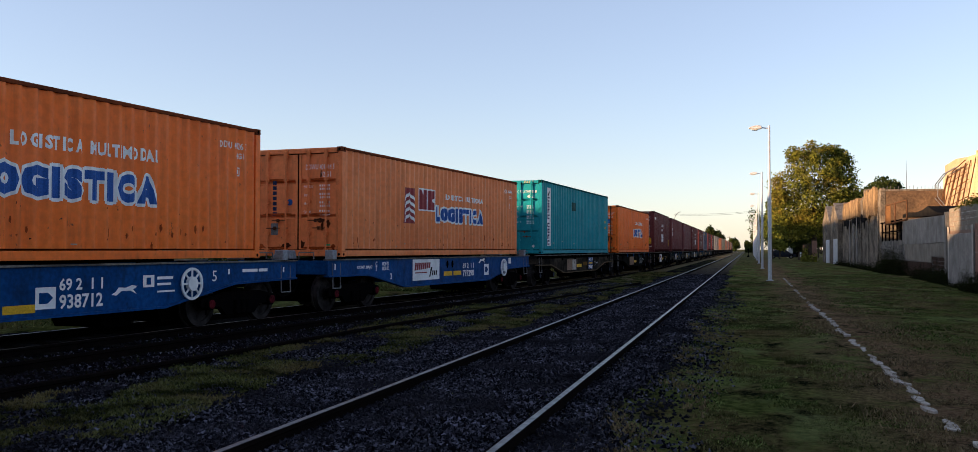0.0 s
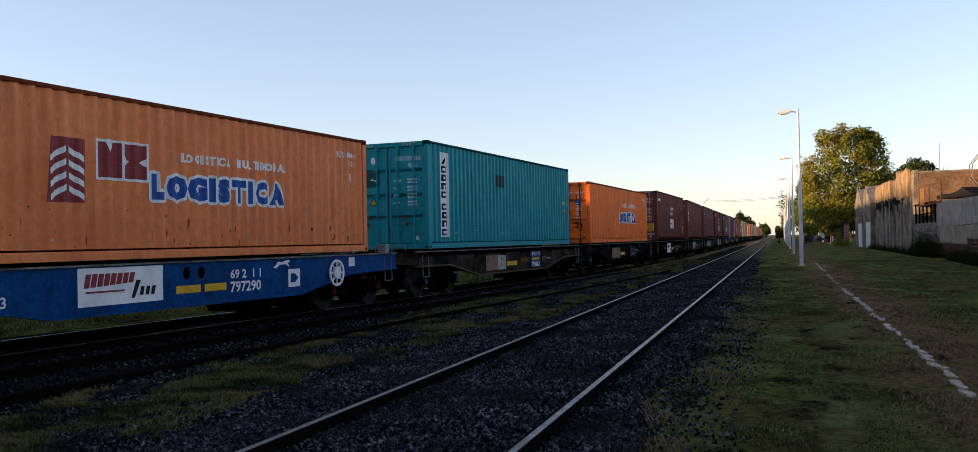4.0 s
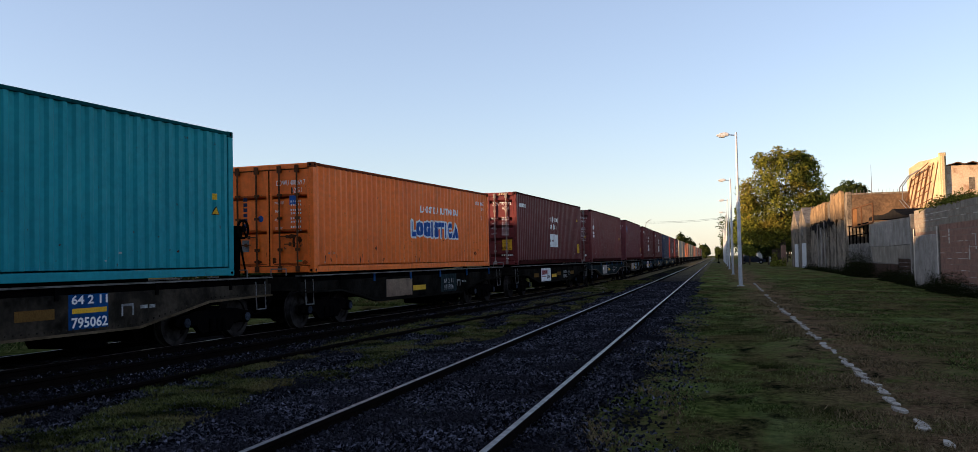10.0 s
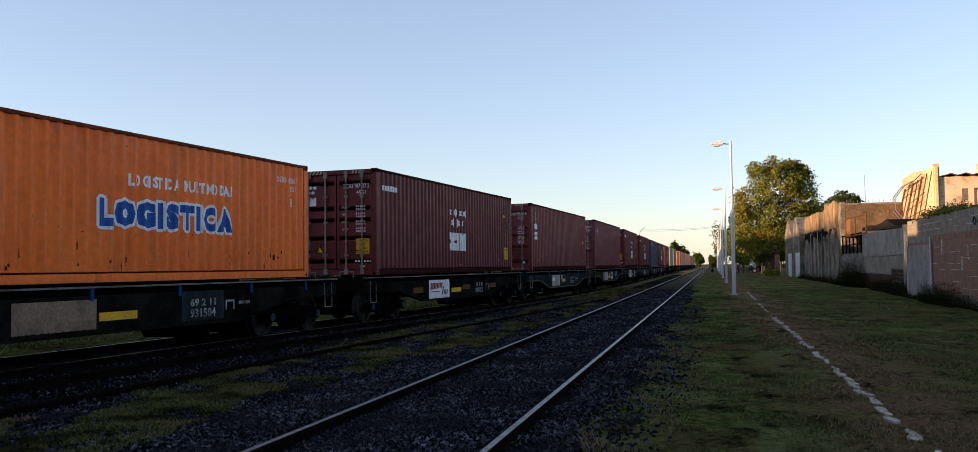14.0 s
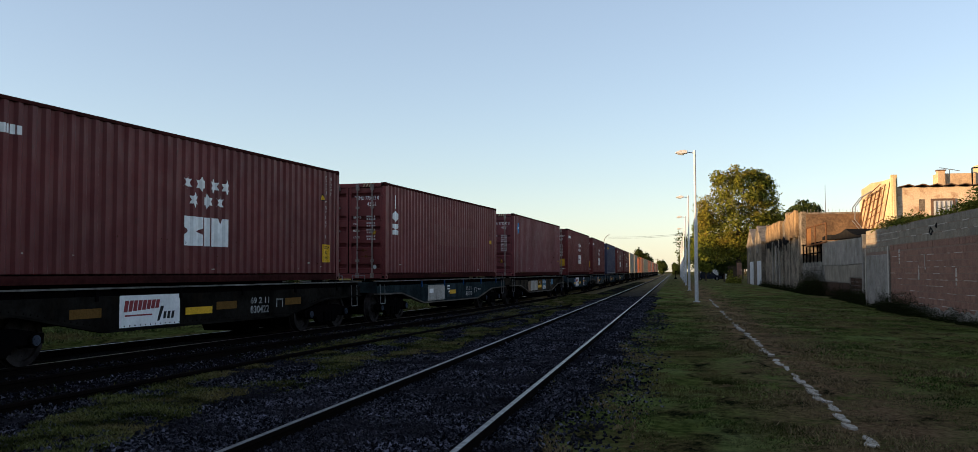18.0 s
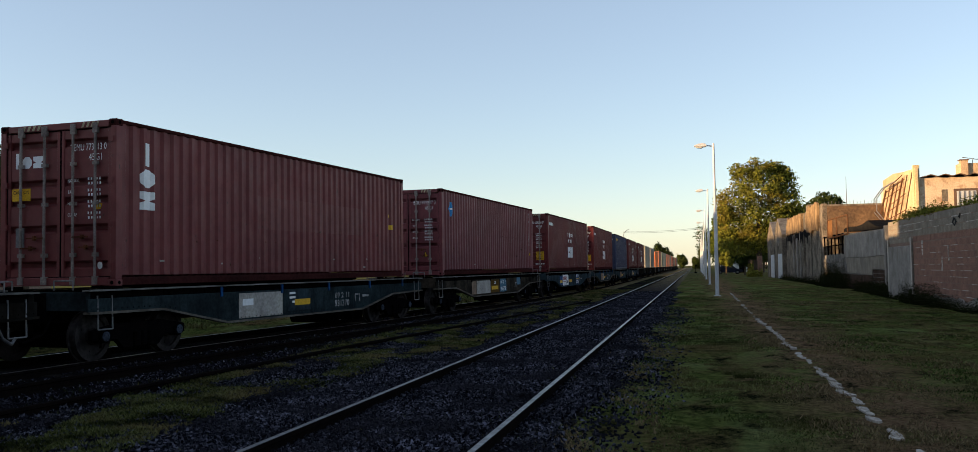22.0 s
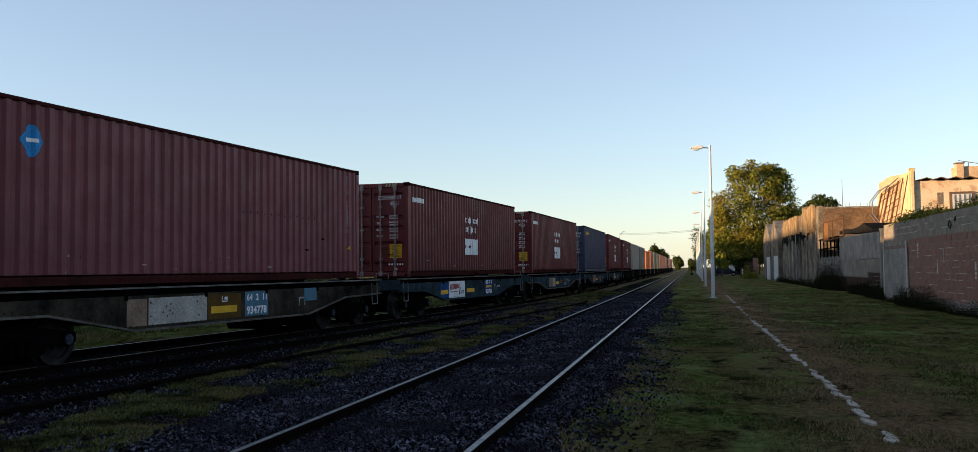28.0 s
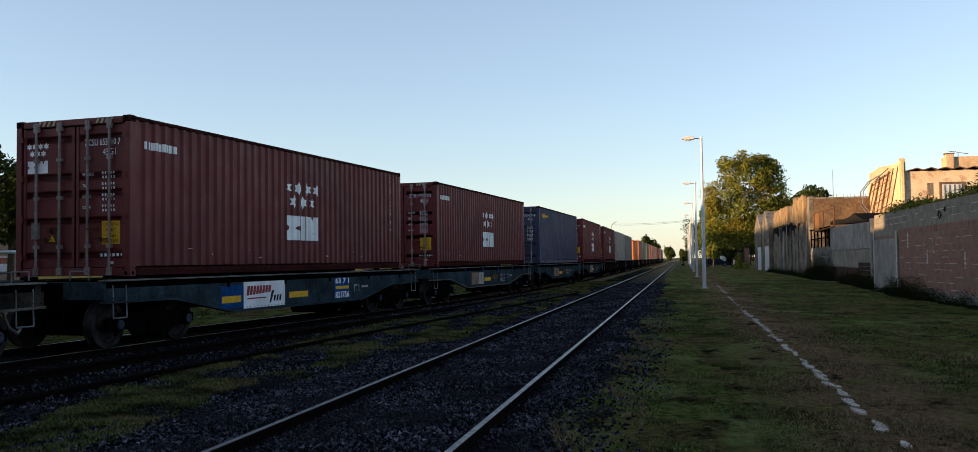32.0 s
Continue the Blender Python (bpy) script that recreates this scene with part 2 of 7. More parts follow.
def rod(bm, a, b, r, n=8, r2=None):
    """A round bar from a to b."""
    a, b = Vector(a), Vector(b)
    q = (b - a).to_track_quat("Z", "Y")
    rings = []
    for p, rr in ((a, r), (b, r if r2 is None else r2)):
        rings.append([bm.verts.new(p + q @ Vector((math.cos(2 * math.pi * i / n) * rr, math.sin(2 * math.pi * i / n) * rr, 0))) for i in range(n)])
    for i in range(n):
        bm.faces.new((rings[0][i], rings[0][(i + 1) % n], rings[1][(i + 1) % n], rings[1][i]))
    bm.faces.new(rings[0][::-1])
    bm.faces.new(rings[1])


def bent(bm, pts, r, n=6):
    for a, b in zip(pts, pts[1:]):
        rod(bm, a, b, r, n)


def prism(bm, poly, axis, a, b):
    """The polygon poly, drawn in the two other axes, pushed from a to b along axis."""
    def at(p, d):
        return {"x": (d, p[0], p[1]), "y": (p[0], d, p[1]), "z": (p[0], p[1], d)}[axis]
    lo = [bm.verts.new(at(p, a)) for p in poly]
    hi = [bm.verts.new(at(p, b)) for p in poly]
    for i in range(len(poly)):
        j = (i + 1) % len(poly)
        bm.faces.new((lo[i], lo[j], hi[j], hi[i]))
    bm.faces.new(lo[::-1])
    bm.faces.new(hi)


def ringed(bm, c, axis, r0, r1, w, n=20):
    """A flat ring (or a disc, for r0 = 0) about axis x or y or z at c, w thick."""
    q = Vector({"x": (1, 0, 0), "y": (0, 1, 0), "z": (0, 0, 1)}[axis]).to_track_quat("Z", "Y")
    c = Vector(c)
    def at(i, r, d):
        a = 2 * math.pi * i / n
        return bm.verts.new(c + q @ Vector((math.cos(a) * r, math.sin(a) * r, d)))
    if r0 <= 0:
        rod(bm, c + q @ Vector((0, 0, -w / 2)), c + q @ Vector((0, 0, w / 2)), r1, n)
        return
    rows = [[at(i, r, d) for i in range(n)] for r, d in ((r0, -w / 2), (r1, -w / 2), (r1, w / 2), (r0, w / 2))]
    for k in range(4):
        for i in range(n):
            bm.faces.new((rows[k][i], rows[k][(i + 1) % n], rows[(k + 1) % 4][(i + 1) % n], rows[(k + 1) % 4][i]))


def done(bm, name, bevel=0.0):
    if bevel:
        bmesh.ops.bevel(bm, geom=bm.edges[:], offset=bevel, segments=1, affect="EDGES", clamp_overlap=True)
    bmesh.ops.recalc_face_normals(bm, faces=bm.faces[:])
    me = bpy.data.meshes.new(name)
    bm.to_mesh(me)
    bm.free()
    return me


def part(name, bm, material, parent, label="", bevel=0.0, at=None):
    """Links a bmesh or a mesh as one object under parent."""
    me = bm if isinstance(bm, bpy.types.Mesh) else done(bm, name, bevel)
    if not me.materials:
        me.materials.append(material)
    ob = new(name, me)
    if parent:
        ob.parent = parent
    if at is not None:
        ob.matrix_basis = at
    if label:
        ob["label"] = label
    return ob


def thing(name, label, category, group="", kind="", at=None):
    ob = new(name)
    if at is not None:
        ob.matrix_basis = at
    return tagged(ob, label, category, group, kind)


CACHE = {}


def once(key, build, material, bevel=0.0):
    """One mesh for all alike parts."""
    key = (key, material.name)
    if key not in CACHE:
        bm = bmesh.new()
        build(bm)
        CACHE[key] = done(bm, key[0] if isinstance(key[0], str) else key[0][0], bevel)
        CACHE[key].materials.append(material)
    return CACHE[key]


def raw(name, verts, faces, material):
    me = bpy.data.meshes.new(name)
    me.from_pydata(verts, [], faces)
    me.materials.append(material)
    me.update()
    return me


def fast(name, verts, nper, material, smooth=False):
    """A mesh of loose polygons of nper corners each, from an array of corners."""
    verts = np.asarray(verts, dtype=np.float32).reshape(-1, 3)
    n = len(verts)
    me = bpy.data.meshes.new(name)
    me.vertices.add(n)
    me.vertices.foreach_set("co", verts.ravel())
    me.loops.add(n)
    me.loops.foreach_set("vertex_index", np.arange(n, dtype=np.int32))
    me.polygons.add(n // nper)
    me.polygons.foreach_set("loop_start", np.arange(0, n, nper, dtype=np.int32))
    me.materials.append(material)
    me.update(calc_edges=True)
    return me


# ---- lettering and marks ----
def letters(text, size, tight=1.0, bold=0.0, align="LEFT"):
    """Flat triangles of a text in (u, v), its foot on v = 0."""
    cu = bpy.data.curves.new("text", "FONT")
    cu.body, cu.size, cu.space_character, cu.offset, cu.align_x = text, size, tight, bold, align
    cu.resolution_u = 2
    ob = bpy.data.objects.new("text", cu)
    me = bpy.data.meshes.new_from_object(ob)
    bm = bmesh.new()
    bm.from_mesh(me)
    bpy.data.objects.remove(ob)
    bpy.data.meshes.remove(me)
    bpy.data.curves.remove(cu)
    bmesh.ops.triangulate(bm, faces=bm.faces[:])
    return bm


def fitted(text, u0, u1, v0, v1, bold=0.0):
    """Letters that fill the box u0..u1, v0..v1."""
    bm = letters(text, 1.0, 1.0, bold)
    us, vs = [v.co.x for v in bm.verts], [v.co.y for v in bm.verts]
    a, b, c, d = min(us), max(us), min(vs), max(vs)
    for v in bm.verts:
        v.co = ((v.co.x - a) / (b - a) * (u1 - u0) + u0, (v.co.y - c) / (d - c) * (v1 - v0) + v0, 0)
    return bm


def plates(rects):
    """Flat rectangles (u0, u1, v0, v1) or polygons in (u, v)."""
    bm = bmesh.new()
    for r in rects:
        pts = r if isinstance(r[0], tuple) else ((r[0], r[2]), (r[1], r[2]), (r[1], r[3]), (r[0], r[3]))
        bm.faces.new([bm.verts.new((p[0], p[1], 0)) for p in pts])
    return bm


def star(u, v, r, k=6):
    return tuple((u + math.cos(math.pi * i / k + math.pi / 2) * (r if i % 2 == 0 else r * 0.55), v + math.sin(math.pi * i / k + math.pi / 2) * (r if i % 2 == 0 else r * 0.55)) for i in range(2 * k))


def bars(u0, v, sizes, h):
    """A row of unreadable words: plain bars."""
    out, u = [], u0
    for w in sizes:
        out.append((u, u + w, v, v + h))
        u += w + h * 0.7
    return out


WIDE = {"I": 0.42, "L": 0.8, "S": 0.92, "T": 0.88, "C": 1.02, "A": 1.05, "O": 1.1, "G": 1.1, "M": 1.15, "U": 0.95, "D": 1.0, " ": 0.6}


def bold_word(text, u0, u1, v0, v1, bold, gap=0.09, spread=0.0):
    """Heavy capitals one by one; spread thickens them all round by laying shifted copies."""
    shifts = [(0, 0)] if not spread else [(spread * math.cos(k * math.pi / 4), spread * math.sin(k * math.pi / 4)) for k in range(8)]
    total = sum(WIDE[q] for q in text) + gap * (len(text) - 1)
    out = bmesh.new()
    u = 0.0
    for q in text:
        if q != " ":
            one = fitted(q, u0 + (u1 - u0) * u / total, u0 + (u1 - u0) * (u + WIDE[q]) / total, v0, v1, bold)
            for k, (du, dv) in enumerate(shifts):
                vs = {v: out.verts.new((v.co.x + du, v.co.y + dv, 0.0004 * k)) for v in one.verts}
                for f in one.faces:
                    out.faces.new([vs[v] for v in f.verts])
            one.free()
        u += WIDE[q] + gap
    return out


# ---- containers ----
TRAIN = []
CL, CW = 12.192, 2.438
PITCH, DEEP = 0.2795, 0.044
Y_IN = 0.16  # corner post width along the side
BENDS = (0.0, 0.31, 0.5, 0.81)


def groove(u):
    """How far the corrugated side lies behind its outer face, u metres from the near end."""
    w = ((u - Y_IN) / PITCH) % 1.0
    if w < BENDS[1]:
        return 0.0
    if w < BENDS[2]:
        return DEEP * (w - BENDS[1]) / (BENDS[2] - BENDS[1])
    if w < BENDS[3]:
        return DEEP
    return DEEP * (1 - w) / (1 - BENDS[3])


def wave_breaks(u0, u1):
    k0 = int((u0 - Y_IN) / PITCH) - 1
    return [Y_IN + PITCH * (k + f) for k in range(k0, k0 + int((u1 - u0) / PITCH) + 4) for f in BENDS]


def side_sheet(bm, h, sign, soft):
    us = [u for u in wave_breaks(Y_IN, CL - Y_IN) if Y_IN - 1e-4 <= u < CL - Y_IN - 0.01] + [CL - Y_IN]
    z0, z1 = 0.185 if sign > 0 else 0.13, h - 0.07
    rows = []
    for u in us:
        x = CW / 2 - 0.012 - groove(u + 1e-6)
        rows.append([bm.verts.new((sign * a, u - CL / 2, z)) for a, z in ((x, z0), (x, z1), (x - 0.03, z1), (x - 0.03, z0))])
    for a, b in zip(rows, rows[1:]):
        for k in range(4):
            bm.faces.new((a[k], b[k], b[(k + 1) % 4], a[(k + 1) % 4])).smooth = soft and k in (0, 2)
    for e in bm.edges:
        e.smooth = all(f.smooth for f in e.link_faces)


def on_side(bm, lift=0.004):
    """Lays flat (u, v) marks on the corrugated near side."""
    us = [v.co.x for v in bm.verts]
    for b in wave_breaks(min(us), max(us)):
        if min(us) < b < max(us):
            bmesh.ops.bisect_plane(bm, geom=bm.verts[:] + bm.edges[:] + bm.faces[:], plane_co=(b, 0, 0), plane_no=(1, 0, 0))
    for v in bm.verts:
        v.co = (CW / 2 - 0.012 - groove(v.co.x + 1e-5) + lift + v.co.z, v.co.x - CL / 2, v.co.y)
    return bm


def on_door(bm, lift=0.004):
    """Lays flat marks on the door end; u runs from the middle of the doors to the near side."""
    for v in bm.verts:
        v.co = (v.co.x, -CL / 2 + 0.045 - lift, v.co.y)
    return bm


def door_leaf(bm, s, h, ribs):
    """One door: a sheet with sunk horizontal troughs inside a tube frame. s: -1 or 1."""
    x0, x1 = (0.012, 1.085) if s > 0 else (-1.085, -0.012)
    zs = []
    for z, w in ribs:
        zs += [(z - w / 2 - 0.02, 0), (z - w / 2 + 0.012, 0.05), (z + w / 2 - 0.02, 0.05), (z + w / 2 + 0.02, 0)]
    zs = [(0.16, 0)] + zs + [(h - 0.14, 0)]
    y = -CL / 2 + 0.045
    front = [[bm.verts.new((x, y + d, z)) for z, d in zs] for x in (x0 + 0.06, x1 - 0.06)]
    for k in range(len(zs) - 1):
        bm.faces.new((front[0][k], front[1][k], front[1][k + 1], front[0][k + 1]))
    back = [[bm.verts.new((x, y + 0.05, z)) for z in (0.16, h - 0.14)] for x in (x0 + 0.06, x1 - 0.06)]
    bm.faces.new((back[0][0], back[0][1], back[1][1], back[1][0]))
    bm.faces.new((back[0][0], back[1][0], front[1][0], front[0][0]))
    bm.faces.new((back[0][1], front[0][-1], front[1][-1], back[1][1]))
    bm.faces.new([back[0][1], back[0][0]] + front[0])
    bm.faces.new([back[1][0], back[1][1]] + front[1][::-1])


def lock_bar(bm, x, h):
    y = -CL / 2 - 0.008
    rod(bm, (x, y, 0.07), (x, y, h - 0.05), 0.024, 6)
    for z, q in ((0.1, 0.07), (0.55, 0.035), (h * 0.5, 0.03), (h - 0.75, 0.03), (h - 0.14, 0.085)):
        box(bm, x - 0.05, x + 0.05, y - 0.016, y + 0.045, z - q, z + q)


def lock_handle(bm, x, z, s):
    y = -CL / 2 - 0.028
    box(bm, min(x, x + s * 0.34), max(x, x + s * 0.34), y - 0.006, y + 0.008, z - 0.011, z + 0.011)
    box(bm, x + s * 0.2 - 0.022, x + s * 0.2 + 0.022, y, y + 0.05, z - 0.04, z + 0.04)


RIBS = {"two": lambda h: [(h * 0.37, 0.07), (h * 0.69, 0.07)], "three": lambda h: [(h * 0.30, 0.07), (h * 0.5, 0.07), (h * 0.73, 0.07)],
        "five": lambda h: [(h * f, 0.11) for f in (0.13, 0.35, 0.52, 0.63, 0.87)]}


def end_sheet(bm, h):
    """The closed far end, corrugated upright."""
    n = 8
    pts = []
    for k in range(n * 4 + 1):
        w = k % 4
        pts.append((-1.06 + 2.12 * k / (n * 4), (0, 0, 0.04, 0.04)[w]))
    rows = [[bm.verts.new((x, CL / 2 - 0.03 - d, z)) for z in (0.15, h - 0.1)] for x, d in pts]
    for a, b in zip(rows, rows[1:]):
        bm.faces.new((a[0], b[0], b[1], a[1]))
    box(bm, -1.06, 1.06, CL / 2 - 0.12, CL / 2 - 0.09, 0.15, h - 0.1)


def make_container(label, paint_side, tall=True, ribs="five", group="containers on the train"):
    h = 2.896 if tall else 2.591
    c = thing("shipping_container", label, "container", group)
    key = "t" if tall else "s"
    P = paint_side
    RAIL = P_RAIL_TEAL if P == P_TEAL else P_RAIL if P in (P_MAROON, P_MAROON_FADED, P_MAUVE, P_BLUE) else P_RAIL_RED if P in (P_ORANGE, P_ORANGE_FADED) else P
    # maroon bottom rails go darker, painting the fall of light low on the side
    LOW = P_RAIL if P in (P_MAROON, P_MAROON_FADED, P_MAUVE) else P
    near = len(TRAIN) < 12
    for s, nm in ((1, "r"), (-1, "l")):
        part("side_panel", once(("side_panel", key, s), lambda bm: side_sheet(bm, h, s, P in (P_ORANGE, P_ORANGE_FADED)), P), P, c)
        part("top_rail", once(("top_rail", key, s), lambda bm: box(bm, s * 1.219 - (0.06 if s > 0 else 0), s * 1.219 + (0 if s > 0 else 0.06), -CL / 2 + 0.16, CL / 2 - 0.16, h - 0.075, h - 0.012), RAIL, 0.006), RAIL, c)
        part("bottom_rail", once(("bottom_rail", s), lambda bm: box(bm, s * 1.219 - (0.06 if s > 0 else 0), s * 1.219 + (0 if s > 0 else 0.06), -CL / 2 + 0.16, CL / 2 - 0.16, 0.012, 0.155), LOW, 0.006), LOW, c)
        for e in (-1, 1):
            def post(bm):
                x0, x1 = sorted((s * 1.215, s * 1.10))
                y0, y1 = sorted((e * (CL / 2 - 0.004), e * (CL / 2 - 0.165)))
                box(bm, x0, x1, y0, y1, 0.118, h - 0.118)
            part("corner_post", once(("corner_post", key, s, e), post, P, 0.008), P, c)
            for top in (0, 1):
                def cast(bm):
                    z0 = h - 0.118 if top else 0.0
                    x0, x1 = sorted((s * 1.219, s * 1.057))
                    y0, y1 = sorted((e * CL / 2, e * (CL / 2 - 0.178)))
                    box(bm, x0, x1, y0, y1, z0, z0 + 0.118)
                m = RAIL if top else P
                k = part("corner_casting", once(("corner_casting", key, s, e, top), cast, m, 0.012), m, c)
                if near and e < 0:
                    part("casting_hole", once(("casting_hole", key, s, top), lambda bm: rod(bm, (s * 1.138, -CL / 2 - 0.002, (h - 0.059) if top else 0.059), (s * 1.138, -CL / 2 + 0.01, (h - 0.059) if top else 0.059), 0.034, 10), M_DARK), M_DARK, k)
                if near and s > 0:
                    part("casting_hole", once(("casting_hole_side", key, e, top), lambda bm: rod(bm, (1.20, e * (CL / 2 - 0.089), (h - 0.059) if top else 0.059), (1.221, e * (CL / 2 - 0.089), (h - 0.059) if top else 0.059), 0.034, 10), M_DARK), M_DARK, k)
    part("roof", once(("roof", key), lambda bm: box(bm, -1.16, 1.16, -CL / 2 + 0.1, CL / 2 - 0.1, h - 0.05, h - 0.02), P), P, c)
    part("floor_frame", once("floor_frame", lambda bm: box(bm, -1.15, 1.15, -CL / 2 + 0.12, CL / 2 - 0.1, 0.03, 0.14), M_DARK), M_DARK, c)
    part("tunnel_beam", once("tunnel_beam", lambda bm: box(bm, -0.5, 0.5, -4.7, 4.4, -0.045, 0.03), M_DARK), M_DARK, c)
    part("end_wall", once(("end_wall", key), lambda bm: end_sheet(bm, h), P), P, c)
    part("door_header", once(("door_header", key), lambda bm: box(bm, -1.06, 1.06, -CL / 2 + 0.004, -CL / 2 + 0.12, h - 0.135, h - 0.015), P, 0.008), P, c)
    part("door_sill", once("door_sill", lambda bm: box(bm, -1.06, 1.06, -CL / 2 + 0.004, -CL / 2 + 0.12, 0.01, 0.155), P, 0.008), P, c)
    for s in (-1, 1):
        d = part("door", once(("door", key, s, ribs), lambda bm: door_leaf(bm, s, h, RIBS[ribs](h)), P), P, c)
        bar = M_LOCK if ribs == "five" else M_BAR if P == P_ORANGE else P
        for x in (0.045, 1.055):
            part("door_stile", once(("door_stile", key, s * x), lambda bm: box(bm, s * x - 0.032, s * x + 0.032, -CL / 2 + 0.033, -CL / 2 + 0.095, 0.17, h - 0.15), P, 0.005), P, d)
        part("door_gasket", once(("door_gasket", key, s), lambda bm: (box(bm, *sorted((s * 0.001, s * 0.014)), -CL / 2 + 0.03, -CL / 2 + 0.06, 0.165, h - 0.145), box(bm, *sorted((s * 1.087, s * 1.1)), -CL / 2 + 0.03, -CL / 2 + 0.06, 0.165, h - 0.145), box(bm, *sorted((s * 0.014, s * 1.087)), -CL / 2 + 0.03, -CL / 2 + 0.06, h - 0.15, h - 0.137), box(bm, *sorted((s * 0.014, s * 1.087)), -CL / 2 + 0.03, -CL / 2 + 0.06, 0.157, 0.17)), M_DARK), M_DARK, d, "black rubber door seal")
        for x in (0.3, 0.78):
            part("lock_bar", once(("lock_bar", key, s * x), lambda bm: lock_bar(bm, s * x, h), bar), bar, d)
        for z, x, t in ((0.86, 0.30, 1), (0.68, 0.78, -1)):
            part("lock_handle", once(("lock_handle", s * x, z), lambda bm: lock_handle(bm, s * x, z, s * t), M_BAR), M_BAR, d)
        for f in (0.12, 0.37, 0.63, 0.88):
            x0, x1 = sorted((s * 1.06, s * 1.16))
            part("hinge", once(("hinge", key, s, f), lambda bm: box(bm, x0, x1, -CL / 2 - 0.012, -CL / 2 + 0.02, h * f - 0.05, h * f + 0.05), P), P, d)
    return c


FINE = ("weight_table", "number_side", "number_upright", "web_address", "web_address_small", "small_lettering", "test_box", "wagon_number", "container_number", "logo_bar", "lettering_column", "lettering_small", "weight_word", "scuff")


def fine_print(ob):
    """Rows of small characters stay one part."""
    if ob.name.split(".")[0] in FINE:
        ob["kind"] = "stuff"
    return ob


def mark(c, name, bm, m, label="", door=False, lift=0.004):
    return fine_print(part(name, on_door(bm, lift) if door else on_side(bm, lift), m, c, label))


def door_marks(c, h, number, size, tri=True, white=I_WHITE, code_u=0.18):
    """Number, size code and the rows of weights that stand on the door of the near side."""
    mark(c, "container_number", fitted(number, code_u + 0.02, code_u + 0.80, h - 0.52, h - 0.40), white, "white container number", True)
    mark(c, "size_code", fitted(size, code_u + 0.42, code_u + 0.70, h - 0.70, h - 0.58), white, "white size code", True)
    rects = []
    for k, word in enumerate(("MAX GROSS", "TARE", "NET", "CU CAP")):
        z = h * 0.63 - k * 0.2
        if len(TRAIN) < 10:
            mark(c, "weight_word", fitted(word, 0.15, 0.15 + (0.25, 0.13, 0.1, 0.2)[k], z, z + 0.062), white, "small white lettering", True)
        else:
            rects += [(0.16, 0.16 + (0.22, 0.14, 0.11, 0.19)[k], z, z + 0.05)]
        for q, v in ((0.03, 0.58), (-0.05, 0.59)):
            rects += bars(v, z + q, (0.034, 0.03, 0.034, 0.02, 0.03), 0.045)
    mark(c, "weight_table", plates(rects), white, "rows of small unreadable white lettering", True)


def caution_triangle(c, u, v, s=0.11, door=True):
    mark(c, "warning_triangle", plates([((u - s, v), (u + s, v), (u, v + s * 1.8))]), I_BLACK, "yellow warning triangle with black rim", door)
    mark(c, "warning_triangle_field", plates([((u - s * 0.72, v + s * 0.16), (u + s * 0.72, v + s * 0.16), (u, v + s * 1.45))]), I_YELLOW, "yellow field", door, 0.007)


def big_word(c, u0, u1, v0, v1):
    mark(c, "lettering_outline", bold_word("LOGISTICA", u0 + 0.07, u1 - 0.07, v0 + 0.07, v1 - 0.07, 0.085, 0.13, 0.055), I_WHITE, "white outline of large lettering")
    mark(c, "lettering", bold_word("LOGISTICA", u0 + 0.07, u1 - 0.07, v0 + 0.07, v1 - 0.07, 0.085, 0.13), I_BLUE, "large blue lettering", lift=0.01)


def small_word(c, u0, u1, v0, v1):
    mark(c, "lettering_small", bold_word("LOGISTICA MULTIMODAL", u0, u1, v0, v1, 0.05, 0.22), I_WHITE, "small white lettering")


def orange_side(c, h):
    small_word(c, 6.24, 9.26, 1.66, 1.87)
    big_word(c, 5.44, 9.27, 0.87, 1.48)
    side_number(c, "DDWU 40026  7")


def side_number(c, text):
    """Container number, size code and a small boxed sign near the far end of an orange side."""
    mark(c, "number_side", fitted(text, 10.95, 11.74, 2.12, 2.25, 0.01), I_WHITE, "small white container number")
    mark(c, "size_code", fitted("42G1", 11.40, 11.64, 1.94, 2.05, 0.01), I_WHITE, "white size code")
    u, v = 11.43, 1.60
    mark(c, "boxed_sign", plates([(u, u + 0.13, v, v + 0.02), (u, u + 0.13, v + 0.15, v + 0.17), (u, u + 0.02, v + 0.02, v + 0.15), (u + 0.11, u + 0.13, v + 0.02, v + 0.15), (u + 0.045, u + 0.085, v + 0.045, v + 0.125)]), I_WHITE, "small white boxed sign")


def stacked(text, u, v, w=0.085, hgt=0.095, step=0.128):
    """Characters one under the other, from v downwards."""
    out = bmesh.new()
    for k, q in enumerate(text):
        if q == " ":
            continue
        one = fitted(q, u - (w * 0.2 if q in "1I" else w * 0.5), u + (w * 0.2 if q in "1I" else w * 0.5), v - k * step, v - k * step + hgt)
        vs = {p: out.verts.new(p.co) for p in one.verts}
        for f in one.faces:
            out.faces.new([vs[p] for p in f.verts])
        one.free()
    return out


def shaped(pts, u0, u1, v0, v1):
    """A polygon given in a unit square, laid into a box and cut into triangles."""
    bm = plates([tuple((u0 + (u1 - u0) * x, v0 + (v1 - v0) * y) for x, y in pts)])
    bmesh.ops.triangulate(bm, faces=bm.faces[:])
    return bm


